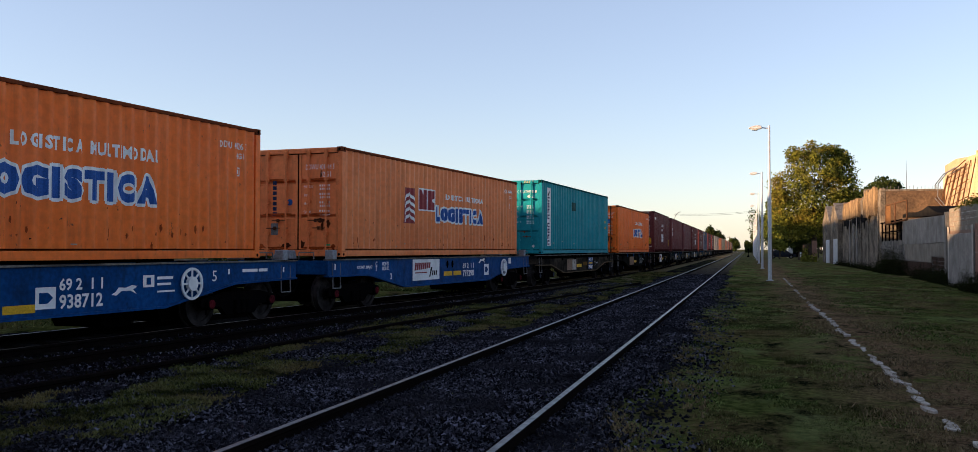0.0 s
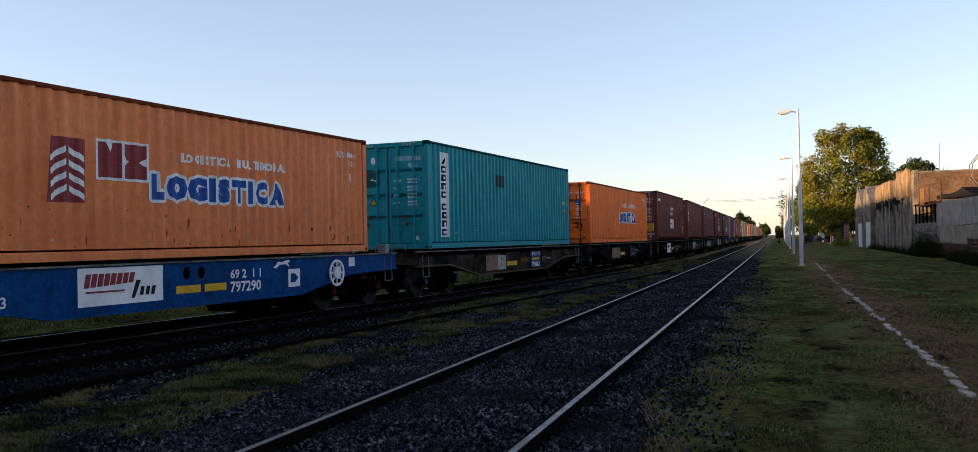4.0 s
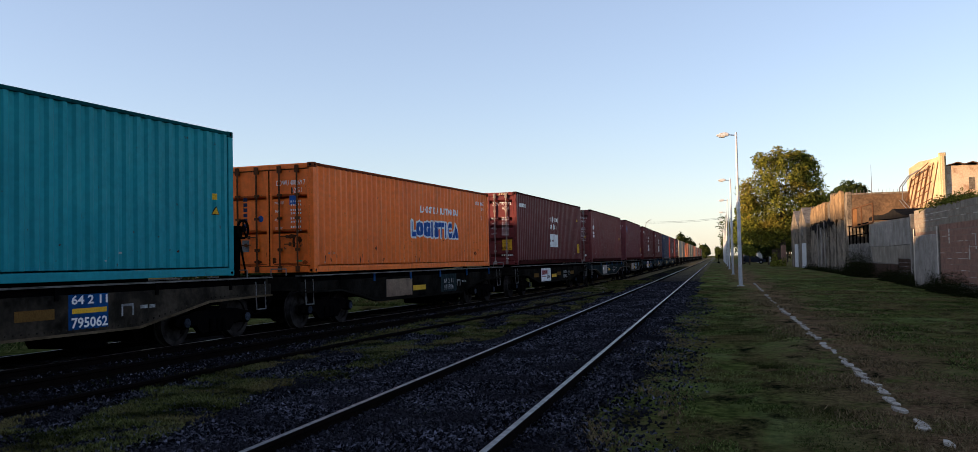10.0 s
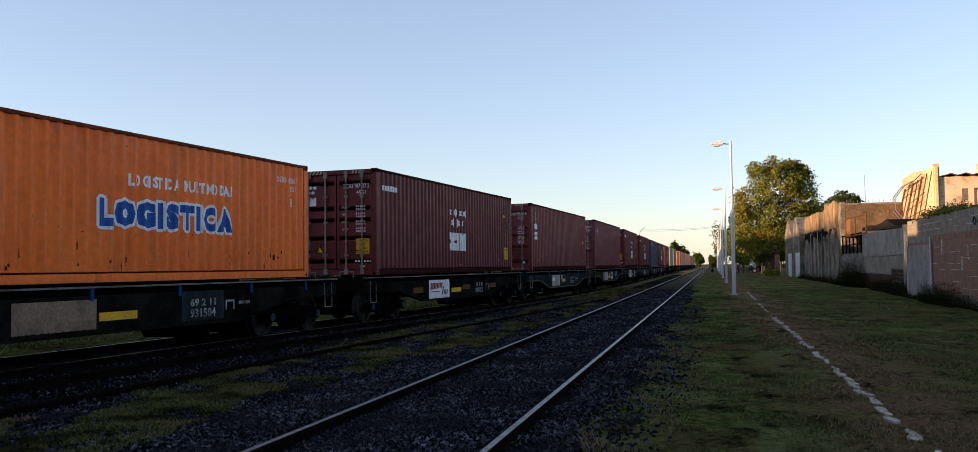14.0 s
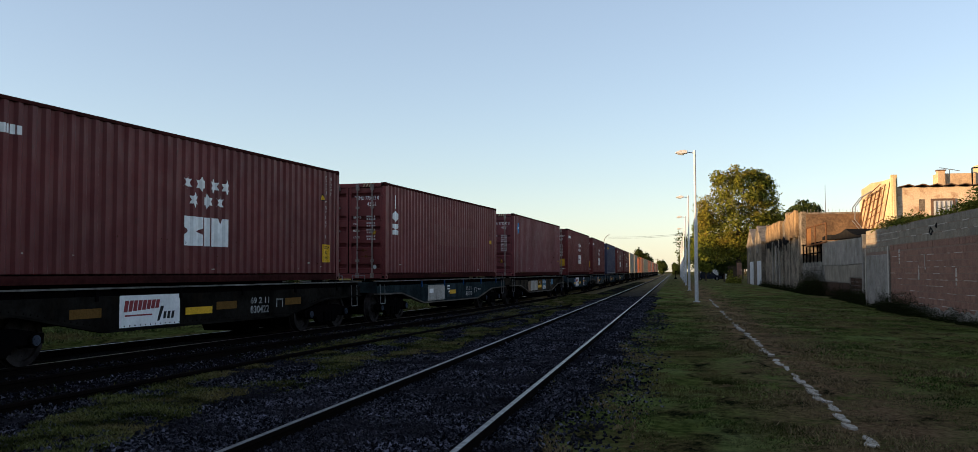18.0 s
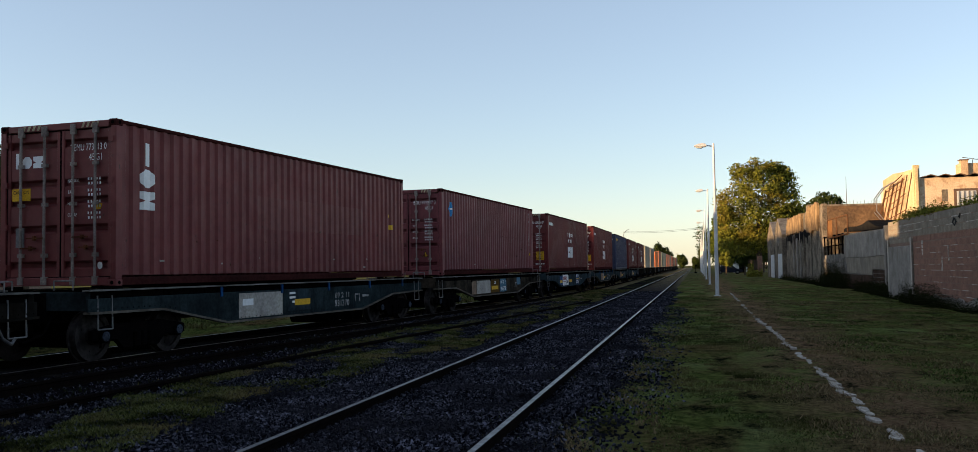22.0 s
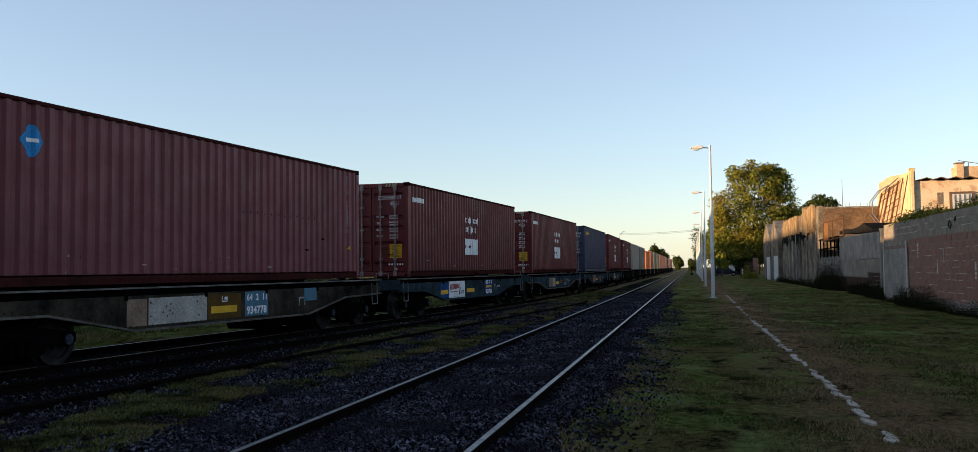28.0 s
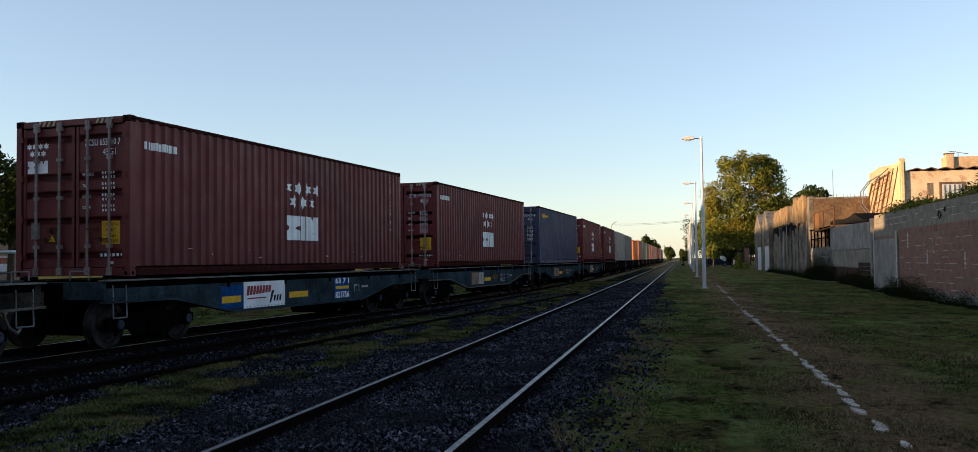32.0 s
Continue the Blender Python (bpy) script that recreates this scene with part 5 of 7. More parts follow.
def ground_mat():
    """Short mossy grass worn through to brown earth, in patches of several sizes."""
    m, nt, b = nodes_of("short_grass_and_dirt")
    v = coords(nt, False)
    low = scaled(nt, v, (1.0, 0.55, 1.0))
    grass = mixc(nt, noise_of(nt, v, 7.0, 6, 0.7), (0.030, 0.047, 0.012), (0.165, 0.190, 0.050))
    grass = mixc(nt, noise_of(nt, low, 0.6, 6, 0.65, 0.48, 0.64), grass, mixc(nt, noise_of(nt, v, 9.0, 5, 0.7), (0.095, 0.125, 0.045), (0.27, 0.305, 0.11)))
    dry = mixc(nt, noise_of(nt, v, 11.0, 6, 0.7), (0.090, 0.060, 0.026), (0.235, 0.160, 0.075))
    col = mixc(nt, noise_of(nt, low, 0.42, 8, 0.72, 0.47, 0.62), grass, dry)
    # bare trodden earth along the slabs
    sep = nt.nodes.new("ShaderNodeSeparateXYZ")
    nt.links.new(v, sep.inputs[0])
    off = nt.nodes.new("ShaderNodeMath")
    off.operation, off.inputs[1].default_value = "SUBTRACT", 1.9
    nt.links.new(sep.outputs[0], off.inputs[0])
    far = nt.nodes.new("ShaderNodeMath")
    far.operation = "ABSOLUTE"
    nt.links.new(off.outputs[0], far.inputs[0])
    trod = nt.nodes.new("ShaderNodeMapRange")
    trod.inputs[1].default_value, trod.inputs[2].default_value, trod.inputs[3].default_value, trod.inputs[4].default_value = 0.3, 1.5, 1.0, 0.0
    nt.links.new(far.outputs[0], trod.inputs[0])
    patch = nt.nodes.new("ShaderNodeMath")
    patch.operation = "MULTIPLY"
    nt.links.new(trod.outputs[0], patch.inputs[0])
    nt.links.new(noise_of(nt, v, 1.1, 6, 0.7, 0.34, 0.52), patch.inputs[1])
    col = mixc(nt, patch.outputs[0], col, mixc(nt, noise_of(nt, v, 14.0, 6, 0.7), (0.115, 0.070, 0.038), (0.31, 0.20, 0.115)))
    # dusty and drier towards the level crossing
    along = nt.nodes.new("ShaderNodeMapRange")
    along.inputs[1].default_value, along.inputs[2].default_value, along.inputs[4].default_value = 60.0, 150.0, 0.6
    nt.links.new(sep.outputs[1], along.inputs[0])
    col = mixc(nt, along.outputs[0], col, mixc(nt, noise_of(nt, v, 1.5, 6), (0.07, 0.062, 0.028), (0.17, 0.14, 0.07)))
    col = mixc(nt, noise_of(nt, low, 1.7, 8, 0.78, 0.50, 0.62), col, (0.010, 0.013, 0.007))
    nt.links.new(col, b.inputs["Base Color"])
    b.inputs["Roughness"].default_value = 1.0
    b.inputs["Specular IOR Level"].default_value = 0.0
    bumped(nt, b, noise_of(nt, v, 26.0, 7, 0.8, 0.25, 0.75), 1.0, 0.04)
    return m


def gravel_mat(name="dark_ballast_gravel", k=1.0, tan_span=(45.0, 110.0)):
    m, nt, b = nodes_of(name)
    v = coords(nt, False)
    vo = nt.nodes.new("ShaderNodeTexVoronoi")
    vo.inputs["Scale"].default_value = 24.0
    nt.links.new(v, vo.inputs["Vector"])
    sep = nt.nodes.new("ShaderNodeSeparateColor")
    nt.links.new(vo.outputs["Color"], sep.inputs[0])
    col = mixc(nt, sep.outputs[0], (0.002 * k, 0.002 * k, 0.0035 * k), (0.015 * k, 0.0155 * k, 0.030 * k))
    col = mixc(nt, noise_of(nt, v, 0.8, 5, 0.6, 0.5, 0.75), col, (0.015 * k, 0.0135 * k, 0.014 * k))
    # paler and browner further along the line
    sep2 = nt.nodes.new("ShaderNodeSeparateXYZ")
    nt.links.new(v, sep2.inputs[0])
    along = nt.nodes.new("ShaderNodeMapRange")
    along.inputs[1].default_value, along.inputs[2].default_value, along.inputs[4].default_value = tan_span[0], tan_span[1], 0.9
    nt.links.new(sep2.outputs[1], along.inputs[0])
    col = mixc(nt, along.outputs[0], col, mixc(nt, noise_of(nt, v, 1.5, 6), (0.09, 0.075, 0.036), (0.24, 0.19, 0.10)))
    nt.links.new(col, b.inputs["Base Color"])
    b.inputs["Roughness"].default_value = 0.85
    b.inputs["Specular IOR Level"].default_value = 0.02
    inv = nt.nodes.new("ShaderNodeMath")
    inv.operation = "SUBTRACT"
    inv.inputs[0].default_value = 1.0
    nt.links.new(vo.outputs["Distance"], inv.inputs[1])
    bumped(nt, b, inv.outputs[0], 1.0, 0.05)
    return m


# second gravel is darkened: shade of train and rails is put into its colour
M_GROUND, M_GRAVEL, M_GRAVEL_SHADED = ground_mat(), gravel_mat(), gravel_mat("shaded_black_gravel", 0.3, (18.0, 45.0))


def ground_sheet():
    xs = [-1500, -600, -250, -120, -60] + [-40 + 2 * k for k in range(14)] + [-12 + 0.5 * k for k in range(45)] + [11, 13, 16, 20, 30, 60, 150, 600, 1500]
    ys = [-600, -150, -50, -20] + [-10 + 0.5 * k for k in range(120)] + [50 + 2 * k for k in range(30)] + [112, 120, 140, 170, 220, 300, 450, 800, 1600, 3000]
    vs = [(x, y, GZ + (0.03 * noise.noise((x * 0.35, y * 0.35, 0)) + 0.015 * noise.noise((x * 1.3, y * 1.3, 3)) if abs(x) < 30 and -10 < y < 110 else 0) - (0.16 if track_x(y) - 1.6 < x < NEAR_X + 1.0 and y < 500 else 0)) for y in ys for x in xs]
    n = len(xs)
    fs = [(j * n + i, j * n + i + 1, (j + 1) * n + i + 1, (j + 1) * n + i) for j in range(len(ys) - 1) for i in range(n - 1)]
    tagged(new("ground", raw("ground", vs, fs, M_GROUND)), "short patchy grass and bare earth", "ground", kind="structure")


ground_sheet()


def strip(name, left, right, ys, z, material, label, edge=0.12):
    """A slightly raised bed with uneven borders."""
    vs, fs = [], []
    for i, y in enumerate(ys):
        a, b = left(y) + 0.4 * noise.noise((0, y * 0.5, 5)) + 0.15 * noise.noise((4, y * 2.3, 5)), right(y) + 0.45 * noise.noise((7, y * 0.5, 2)) + 0.22 * noise.noise((3, y * 1.9, 2))
        vs += [(a, y, GZ - 0.05), (a + edge * 2, y, z - 0.01)] + [(a + edge * 2 + (b - a - edge * 4) * k / 6, y, z + 0.012 * noise.noise((k * 1.7, y * 1.1, 1))) for k in range(1, 6)] + [(b - edge * 2, y, z - 0.01), (b, y, GZ - 0.05)]
    for i in range(len(ys) - 1):
        for k in range(8):
            fs.append((i * 9 + k, i * 9 + k + 1, i * 9 + 10 + k, i * 9 + 9 + k))
    return tagged(new(name, raw(name, vs, fs, material)), label, "gravel", kind="structure")


YS = [-10 + 0.5 * k for k in range(140)] + [60 + 4 * k for k in range(20)] + [140 + 20 * k for k in range(30)]
GAUGE = 1.75
strip("ballast_bed", lambda y: NEAR_X - 2.3 + 0.75 * min(1.0, max(0.0, (y - 10.0) / 14.0)), lambda y: NEAR_X + 1.55, YS, GZ + 0.03, M_GRAVEL, "bed of dark crushed stone under the empty track")
strip("ballast_bed", lambda y: track_x(y) - 1.9, lambda y: track_x(y) + 4.5, YS, GZ - 0.09, M_GRAVEL_SHADED, "weedy gravel under the train's track, darkened for the shade there")

def weedy_mat():
    m, nt, b = nodes_of("mossy_dark_gravel")
    v = coords(nt, False)
    moss = mixc(nt, noise_of(nt, v, 16.0, 6, 0.75), (0.014, 0.019, 0.006), (0.09, 0.092, 0.032))
    dirt = mixc(nt, noise_of(nt, v, 30.0, 6, 0.75, 0.42, 0.7), (0.003, 0.003, 0.004), (0.035, 0.033, 0.040))
    col = mixc(nt, noise_of(nt, v, 0.75, 7, 0.7, 0.49, 0.60), dirt, moss)
    nt.links.new(col, b.inputs["Base Color"])
    b.inputs["Roughness"].default_value = 1.0
    b.inputs["Specular IOR Level"].default_value = 0.0
    bumped(nt, b, noise_of(nt, v, 36.0, 6, 0.75, 0.25, 0.75), 1.0, 0.04)
    return m


strip("weedy_bed", lambda y: min(track_x(y) + 4.2, NEAR_X - 2.9), lambda y: NEAR_X - 1.75 + 0.5 * min(1.0, max(0.0, (y - 10.0) / 14.0)), [k for k in YS if k < 140], GZ - 0.01, weedy_mat(), "dark gravel overgrown with moss and grass between the tracks")

RAIL_FORM = [(-0.036, 0.0), (-0.036, -0.035), (-0.009, -0.05), (-0.009, -0.13), (-0.07, -0.145), (-0.07, -0.16), (0.07, -0.16), (0.07, -0.145), (0.009, -0.13), (0.009, -0.05), (0.036, -0.035), (0.036, 0.0)]


def rail(parent, fx, ys, z, worn=True):
    """A rail swept along its track, dark sides, with a bright running face laid on its head."""
    vs, fs = [], []
    n = len(RAIL_FORM)
    for y in ys:
        vs += [(fx(y) + p[0], y, z + p[1]) for p in RAIL_FORM]
    for i in range(len(ys) - 1):
        for k in range(n):
            fs.append((i * n + k, i * n + (k + 1) % n, (i + 1) * n + (k + 1) % n, (i + 1) * n + k))
    r = part("rail", raw("rail", vs, fs, M_RAIL_SIDE), M_RAIL_SIDE, parent)
    if worn:
        vs, fs = [], []
        for y in ys:
            x = fx(y)
            vs += [(x - 0.03, y, z - 0.001), (x - 0.022, y, z + 0.003), (x + 0.022, y, z + 0.003), (x + 0.03, y, z - 0.001)]
        for i in range(len(ys) - 1):
            for k in range(3):
                fs.append((i * 4 + k, i * 4 + k + 1, i * 4 + 5 + k, i * 4 + 4 + k))
        part("running_face", raw("running_face", vs, fs, M_RAIL), M_RAIL, r, "bright polished rail head")


def sleepers(parent, fx, y0, y1, z, width=2.7, step=0.62):
    me = once("sleeper", lambda bm: box(bm, -width / 2, width / 2, -0.12, 0.12, -0.14, 0.0), M_WOOD_OLD, 0.012)
    y = y0
    while y < y1:
        part("sleeper", me, M_WOOD_OLD, parent, at=pose(fx(y) + random.uniform(-0.03, 0.03), y, z + random.uniform(-0.012, 0.008), 0, 0, random.uniform(-0.6, 0.6)))
        y += step


RYS = [-12 + 1.0 * k for k in range(90)] + [80 + 10 * k for k in range(60)]
t1 = thing("railway_track", "empty track with two worn bright steel rails on ballast", "railway track", kind="structure")
rail(t1, lambda y: NEAR_X + GAUGE / 2, RYS, 0.0)
rail(t1, lambda y: NEAR_X - GAUGE / 2, RYS, 0.0)
sleepers(t1, lambda y: NEAR_X, 2.0, 60.0, GZ + 0.028)
t2 = thing("railway_track", "curving dark track that carries the freight train", "railway track", kind="structure")
rail(t2, lambda y: track_x(y) + GAUGE / 2, RYS, TRACK_Z)
rail(t2, lambda y: track_x(y) - GAUGE / 2, RYS, TRACK_Z)
sleepers(t2, track_x, 4.0, 50.0, GZ - 0.085)
t3 = thing("railway_track", "rusty unused rails beside the train's track", "railway track", kind="structure")
rail(t3, lambda y: track_x(y) + 4.1, [k * 1.0 for k in range(-12, 41)], TRACK_Z + 0.03, False)
rail(t3, lambda y: track_x(y) + 2.35, [k * 1.0 for k in range(-12, 41)], TRACK_Z + 0.02, False)


# ---- lamp posts ----
M_POST = surf("white_lamp_post_paint", (0.62, 0.62, 0.63), (0.5, 0.5, 0.51), 0.45, 0.2, 1.0, 20.0, 0.05, 0.002)
M_LENS = surf("lamp_glass", (0.55, 0.55, 0.52), (0.45, 0.45, 0.44), 0.2, 0.0, 2.0, 20.0, 0.0)


def lamp_post(label):
    p = thing("street_lamp", label, "street lamp", "lamp posts along the platform path")
    bm = bmesh.new()
    rod(bm, (0, 0, -0.1), (0, 0, 4.0), 0.09, 14)
    rod(bm, (0, 0, 4.0), (0, 0, 4.12), 0.09, 14, 0.062)
    part("lower_pole", bm, M_POST, p)
    bm = bmesh.new()
    rod(bm, (0, 0, 4.1), (0, 0, 7.42), 0.06, 12, 0.05)
    part("upper_pole", bm, M_POST, p)
    bm = bmesh.new()
    ringed(bm, (0, 0, 0.02), "z", 0, 0.17, 0.04, 14)
    part("base_plate", bm, M_POST, p)
    bm = bmesh.new()
    bent(bm, [(0.03, 0, 7.28), (-0.3, 0, 7.32), (-0.36, 0, 7.33)], 0.028, 8)
    part("arm", bm, M_POST, p)
    bm = bmesh.new()
    prism(bm, [(-0.34, 7.27), (-0.34, 7.40), (-0.5, 7.44), (-0.72, 7.42), (-0.92, 7.34), (-0.94, 7.29), (-0.6, 7.25)], "y", -0.15, 0.15)
    hd = part("lamp_head", bm, M_POST, p, bevel=0.02)
    bm = bmesh.new()
    prism(bm, [(-0.5, 7.25), (-0.86, 7.285), (-0.8, 7.22), (-0.55, 7.20)], "y", -0.11, 0.11)
    part("lens", bm, M_LENS, hd, bevel=0.015)
    return p


lp = lamp_post("tall white steel street lamp with a single arm")
lp.matrix_basis = pose(1.03, 45.5, GZ)
for x, y in ((1.11, 73.0), (1.18, 100.0), (1.27, 128.0), (1.33, 156.0), (1.38, 184.0), (1.43, 212.0), (1.48, 240.0)):
    copy_thing(lp, pose(x, y, GZ, 0, 0, 0))


# ---- the row of broken slabs ----
M_SLAB = surf("worn_white_concrete", (0.47, 0.42, 0.35), (0.34, 0.30, 0.25), 0.85, 0.0, 3.0, 30.0, 0.3, 0.006, (0.14, 0.11, 0.07), 0.6, (5, 5, 5), shift=True)
path = thing("slab_path", "row of broken white concrete slabs sunk in the grass", "path", kind="structure")
y = 7.75
while y < 50:
    ln = random.uniform(0.22, 0.5) * (1.0 if y < 24 else 0.8)
    wide = random.uniform(0.036, 0.060) * (0.85 if y > 26 else 1.0)
    if y < 8.0 or random.random() < (0.92 if y < 17 else 0.8 if y < 26 else 0.6):
        bm = bmesh.new()
        skew = random.uniform(-0.9, 0.4) * wide
        pts = []
        for i in range(8):
            a = 2 * math.pi * (i + 0.5 + random.uniform(-0.3, 0.3)) / 8
            q = random.uniform(0.68, 1.15)
            px, py = math.cos(a), math.sin(a)
            k = q / max(abs(px), abs(py))
            pts.append((px * k * wide + skew * py, py * k * ln * 0.5))
        prism(bm, pts, "z", -0.05, random.uniform(0.004, 0.012))
        part("slab", bm, M_SLAB, path, at=pose(1.655 + random.uniform(-0.035, 0.035) + (0.15 * (y - 30) / 20 if y > 30 else 0), y, GZ + 0.014))
    y += ln * random.uniform(0.94, 1.12) + (0.36 if y < 8.1 else 0)


# ---- walls and houses beside the path ----
M_BLOCK = surf("grey_concrete_block", (0.27, 0.235, 0.185), (0.19, 0.165, 0.135), 0.9, 0.0, 1.4, 22.0, 0.4, 0.006, (0.11, 0.10, 0.085), 0.5, (1.2, 1.2, 0.5))
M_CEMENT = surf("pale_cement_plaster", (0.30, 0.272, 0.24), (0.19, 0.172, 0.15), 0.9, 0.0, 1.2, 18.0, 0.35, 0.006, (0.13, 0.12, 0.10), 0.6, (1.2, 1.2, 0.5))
M_BRICK = surf("red_hollow_brick", (0.285, 0.158, 0.116), (0.21, 0.125, 0.097), 0.9, 0.0, 2.0, 25.0, 0.35, 0.005, (0.14, 0.08, 0.06), 0.5, (2, 2, 1))
M_SMEAR = surf("pale_squeezed_mortar", (0.52, 0.47, 0.41), (0.38, 0.34, 0.29), 0.9, 0.0, 3.0, 30.0, 0.3, 0.004)
M_MORTAR = surf("grey_mortar", (0.25, 0.165, 0.125), (0.19, 0.135, 0.108), 0.95, 0.0, 3.0, 25.0, 0.4, 0.006)
M_PARAPET = surf("sooty_brown_brickwork", (0.175, 0.113, 0.070), (0.10, 0.067, 0.045), 0.92, 0.0, 0.9, 6.0, 0.7, 0.02, (0.09, 0.06, 0.04), 0.7, (0.5, 0.5, 1.6), True, None, (0.75, 1.12), (0.12, 0.08, 0.05))
M_STUCCO = surf("stained_old_stucco", (0.24, 0.20, 0.155), (0.10, 0.085, 0.07), 0.92, 0.0, 0.9, 7.0, 0.6, 0.02, (0.022, 0.019, 0.017), 0.9, (0.4, 0.4, 0.3), True, None, (0.6, 1.2), (0.06, 0.05, 0.04))
M_CREAM = surf("cream_plaster", (0.58, 0.47, 0.29), (0.46, 0.36, 0.21), 0.9, 0.0, 0.9, 14.0, 0.25, 0.006, (0.28, 0.17, 0.10), 0.7, (1, 1, 0.4))
M_PINK = surf("peeling_pink_plaster", (0.64, 0.50, 0.36), (0.52, 0.39, 0.27), 0.9, 0.0, 0.9, 12.0, 0.4, 0.012, (0.26, 0.13, 0.07), 0.95, (1.4, 1.4, 1.4), True, None, (0.85, 1.1), (0.3, 0.18, 0.1))
# tarpaulin black, used for painted shade on the house fronts and openings too
M_BLACK = surf("black_tarpaulin_and_shade", (0.012, 0.012, 0.013), (0.02, 0.019, 0.018), 0.9, 0.0, 2.0, 15.0, 0.5, 0.02)
# warmer than the stucco: low sunlight on the upper walls is in the colour
M_SUNLIT_OCHRE = surf("sunlit_ochre_plaster", (0.28, 0.19, 0.105), (0.14, 0.095, 0.06), 0.92, 0.0, 0.9, 8.0, 0.5, 0.015, (0.06, 0.045, 0.035), 0.85, (1.6, 1.6, 0.3), True, None, (0.7, 1.15))
M_TILE = surf("old_roof_tile", (0.16, 0.095, 0.07), (0.10, 0.07, 0.055), 0.9, 0.0, 2.0, 20.0, 0.3, 0.01)
M_RUST = surf("rusty_iron", (0.15, 0.075, 0.04), (0.09, 0.05, 0.03), 0.85, 0.3, 4.0, 30.0, 0.3, 0.004)
M_WHITE_METAL = surf("white_painted_metal", (0.55, 0.56, 0.57), (0.42, 0.43, 0.44), 0.5, 0.1, 2.0, 20.0, 0.08, 0.003, (0.2, 0.15, 0.1), 0.5, (2, 2, 0.5))
M_GLASS = surf("dark_window_glass", (0.03, 0.035, 0.04), (0.045, 0.05, 0.055), 0.08, 0.0, 2.0, 10.0, 0.0, rough2=0.12)


def block_of(name, x0, x1, y0, y1, z0, z1, m, parent, bevel=0.0, label=""):
    bm = bmesh.new()
    box(bm, x0, x1, y0, y1, z0, z1)
    return part(name, bm, m, parent, label, bevel)


WX = 8.1
wall = thing("boundary_wall", "boundary wall of grey blocks and red hollow brick", "wall", kind="structure")
block_of("wall_core", WX + 0.03, WX + 0.22, 6.0, 41.9, GZ - 0.2, 3.06, M_MORTAR, wall)
bm = bmesh.new()
foot_top = [(y, 0.16 + 0.16 * noise.noise((y * 1.1, 4, 2)) + 0.10 * noise.noise((y * 3.7, 4, 2))) for y in np.arange(6.0, 37.31, 0.15)]
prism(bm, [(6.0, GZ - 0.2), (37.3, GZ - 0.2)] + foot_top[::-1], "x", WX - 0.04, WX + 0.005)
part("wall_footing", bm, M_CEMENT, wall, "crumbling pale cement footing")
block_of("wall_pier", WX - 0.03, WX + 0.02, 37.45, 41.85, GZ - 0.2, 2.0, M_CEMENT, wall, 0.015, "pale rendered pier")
block_of("pier_edge", WX - 0.055, WX - 0.032, 37.45, 37.62, GZ - 0.2, 2.3, M_SMEAR, wall, 0.01, "pale cement strip")
block_of("pier_edge", WX - 0.055, WX - 0.032, 41.7, 41.85, GZ - 0.2, 2.3, M_SMEAR, wall, 0.01, "pale cement strip")

WALL_PIECES = []


def courses(parent, x, y0, y1, z0, z1, ln, ht, m, name, proud):
    """Bricks laid in running bond on a wall that faces the tracks."""
    row = 0
    z = z0
    while z + ht <= z1 + 0.01:
        y = y0 - (ln / 2 if row % 2 else 0)
        while y < y1 - 0.08:
            a, b = max(y, y0), min(y + ln, y1)
            if b - a > 0.06:
                WALL_PIECES.append((parent, name, m, x - random.uniform(0.2, 1.0) * proud, (a + b) / 2, z + ht / 2, b - a - 0.016, ht - 0.016))
            y += ln
        z += ht
        row += 1


courses(wall, WX + 0.03, 26.0, 37.4, 0.04, 2.12, 0.36, 0.205, M_BRICK, "brick", 0.007)
courses(wall, WX + 0.03, 26.0, 37.4, 2.12, 2.33, 0.19, 0.21, M_BRICK, "brick", 0.02)
courses(wall, WX + 0.03, 26.0, 37.4, 2.33, 3.06, 0.41, 0.24, M_BLOCK, "block", 0.008)
courses(wall, WX + 0.03, 37.45, 41.85, 2.12, 3.06, 0.41, 0.19, M_BLOCK, "block", 0.008)
courses(wall, WX + 0.03, 6.0, 26.0, 0.04, 2.12, 0.9, 0.41, M_BRICK, "brick", 0.014)
courses(wall, WX + 0.03, 6.0, 26.0, 2.12, 3.06, 0.9, 0.38, M_BLOCK, "block", 0.014)
bm = bmesh.new()
for k in range(90):
    y, z = random.uniform(20, 37), 0.245 + 0.205 * random.randint(0, 8)
    w = random.uniform(0.15, 0.9)
    box(bm, WX + random.uniform(0.004, 0.016), WX + 0.028, y, y + w, z - random.uniform(0.004, 0.012), z + random.uniform(0.006, 0.014))
for k in range(5):
    y, z = random.uniform(26.5, 36.5), random.uniform(0.6, 1.8)
    for q in range(4):
        box(bm, WX + random.uniform(0.003, 0.012), WX + 0.028, y + random.uniform(-0.05, 0.05), y + random.uniform(0.06, 0.12), z + 0.13 * q, z + 0.13 * q + random.uniform(0.08, 0.16))
for k in range(34):
    y, z = random.uniform(26, 40), 2.57 + 0.24 * random.randint(0, 1)
    box(bm, WX + random.uniform(0.010, 0.018), WX + 0.0285, y, y + random.uniform(0.2, 0.8), z - random.uniform(0.006, 0.011), z + random.uniform(0.008, 0.013))
part("mortar_smear", bm, M_SMEAR, wall, "pale smears of squeezed mortar")["kind"] = "stuff"
bm = bmesh.new()
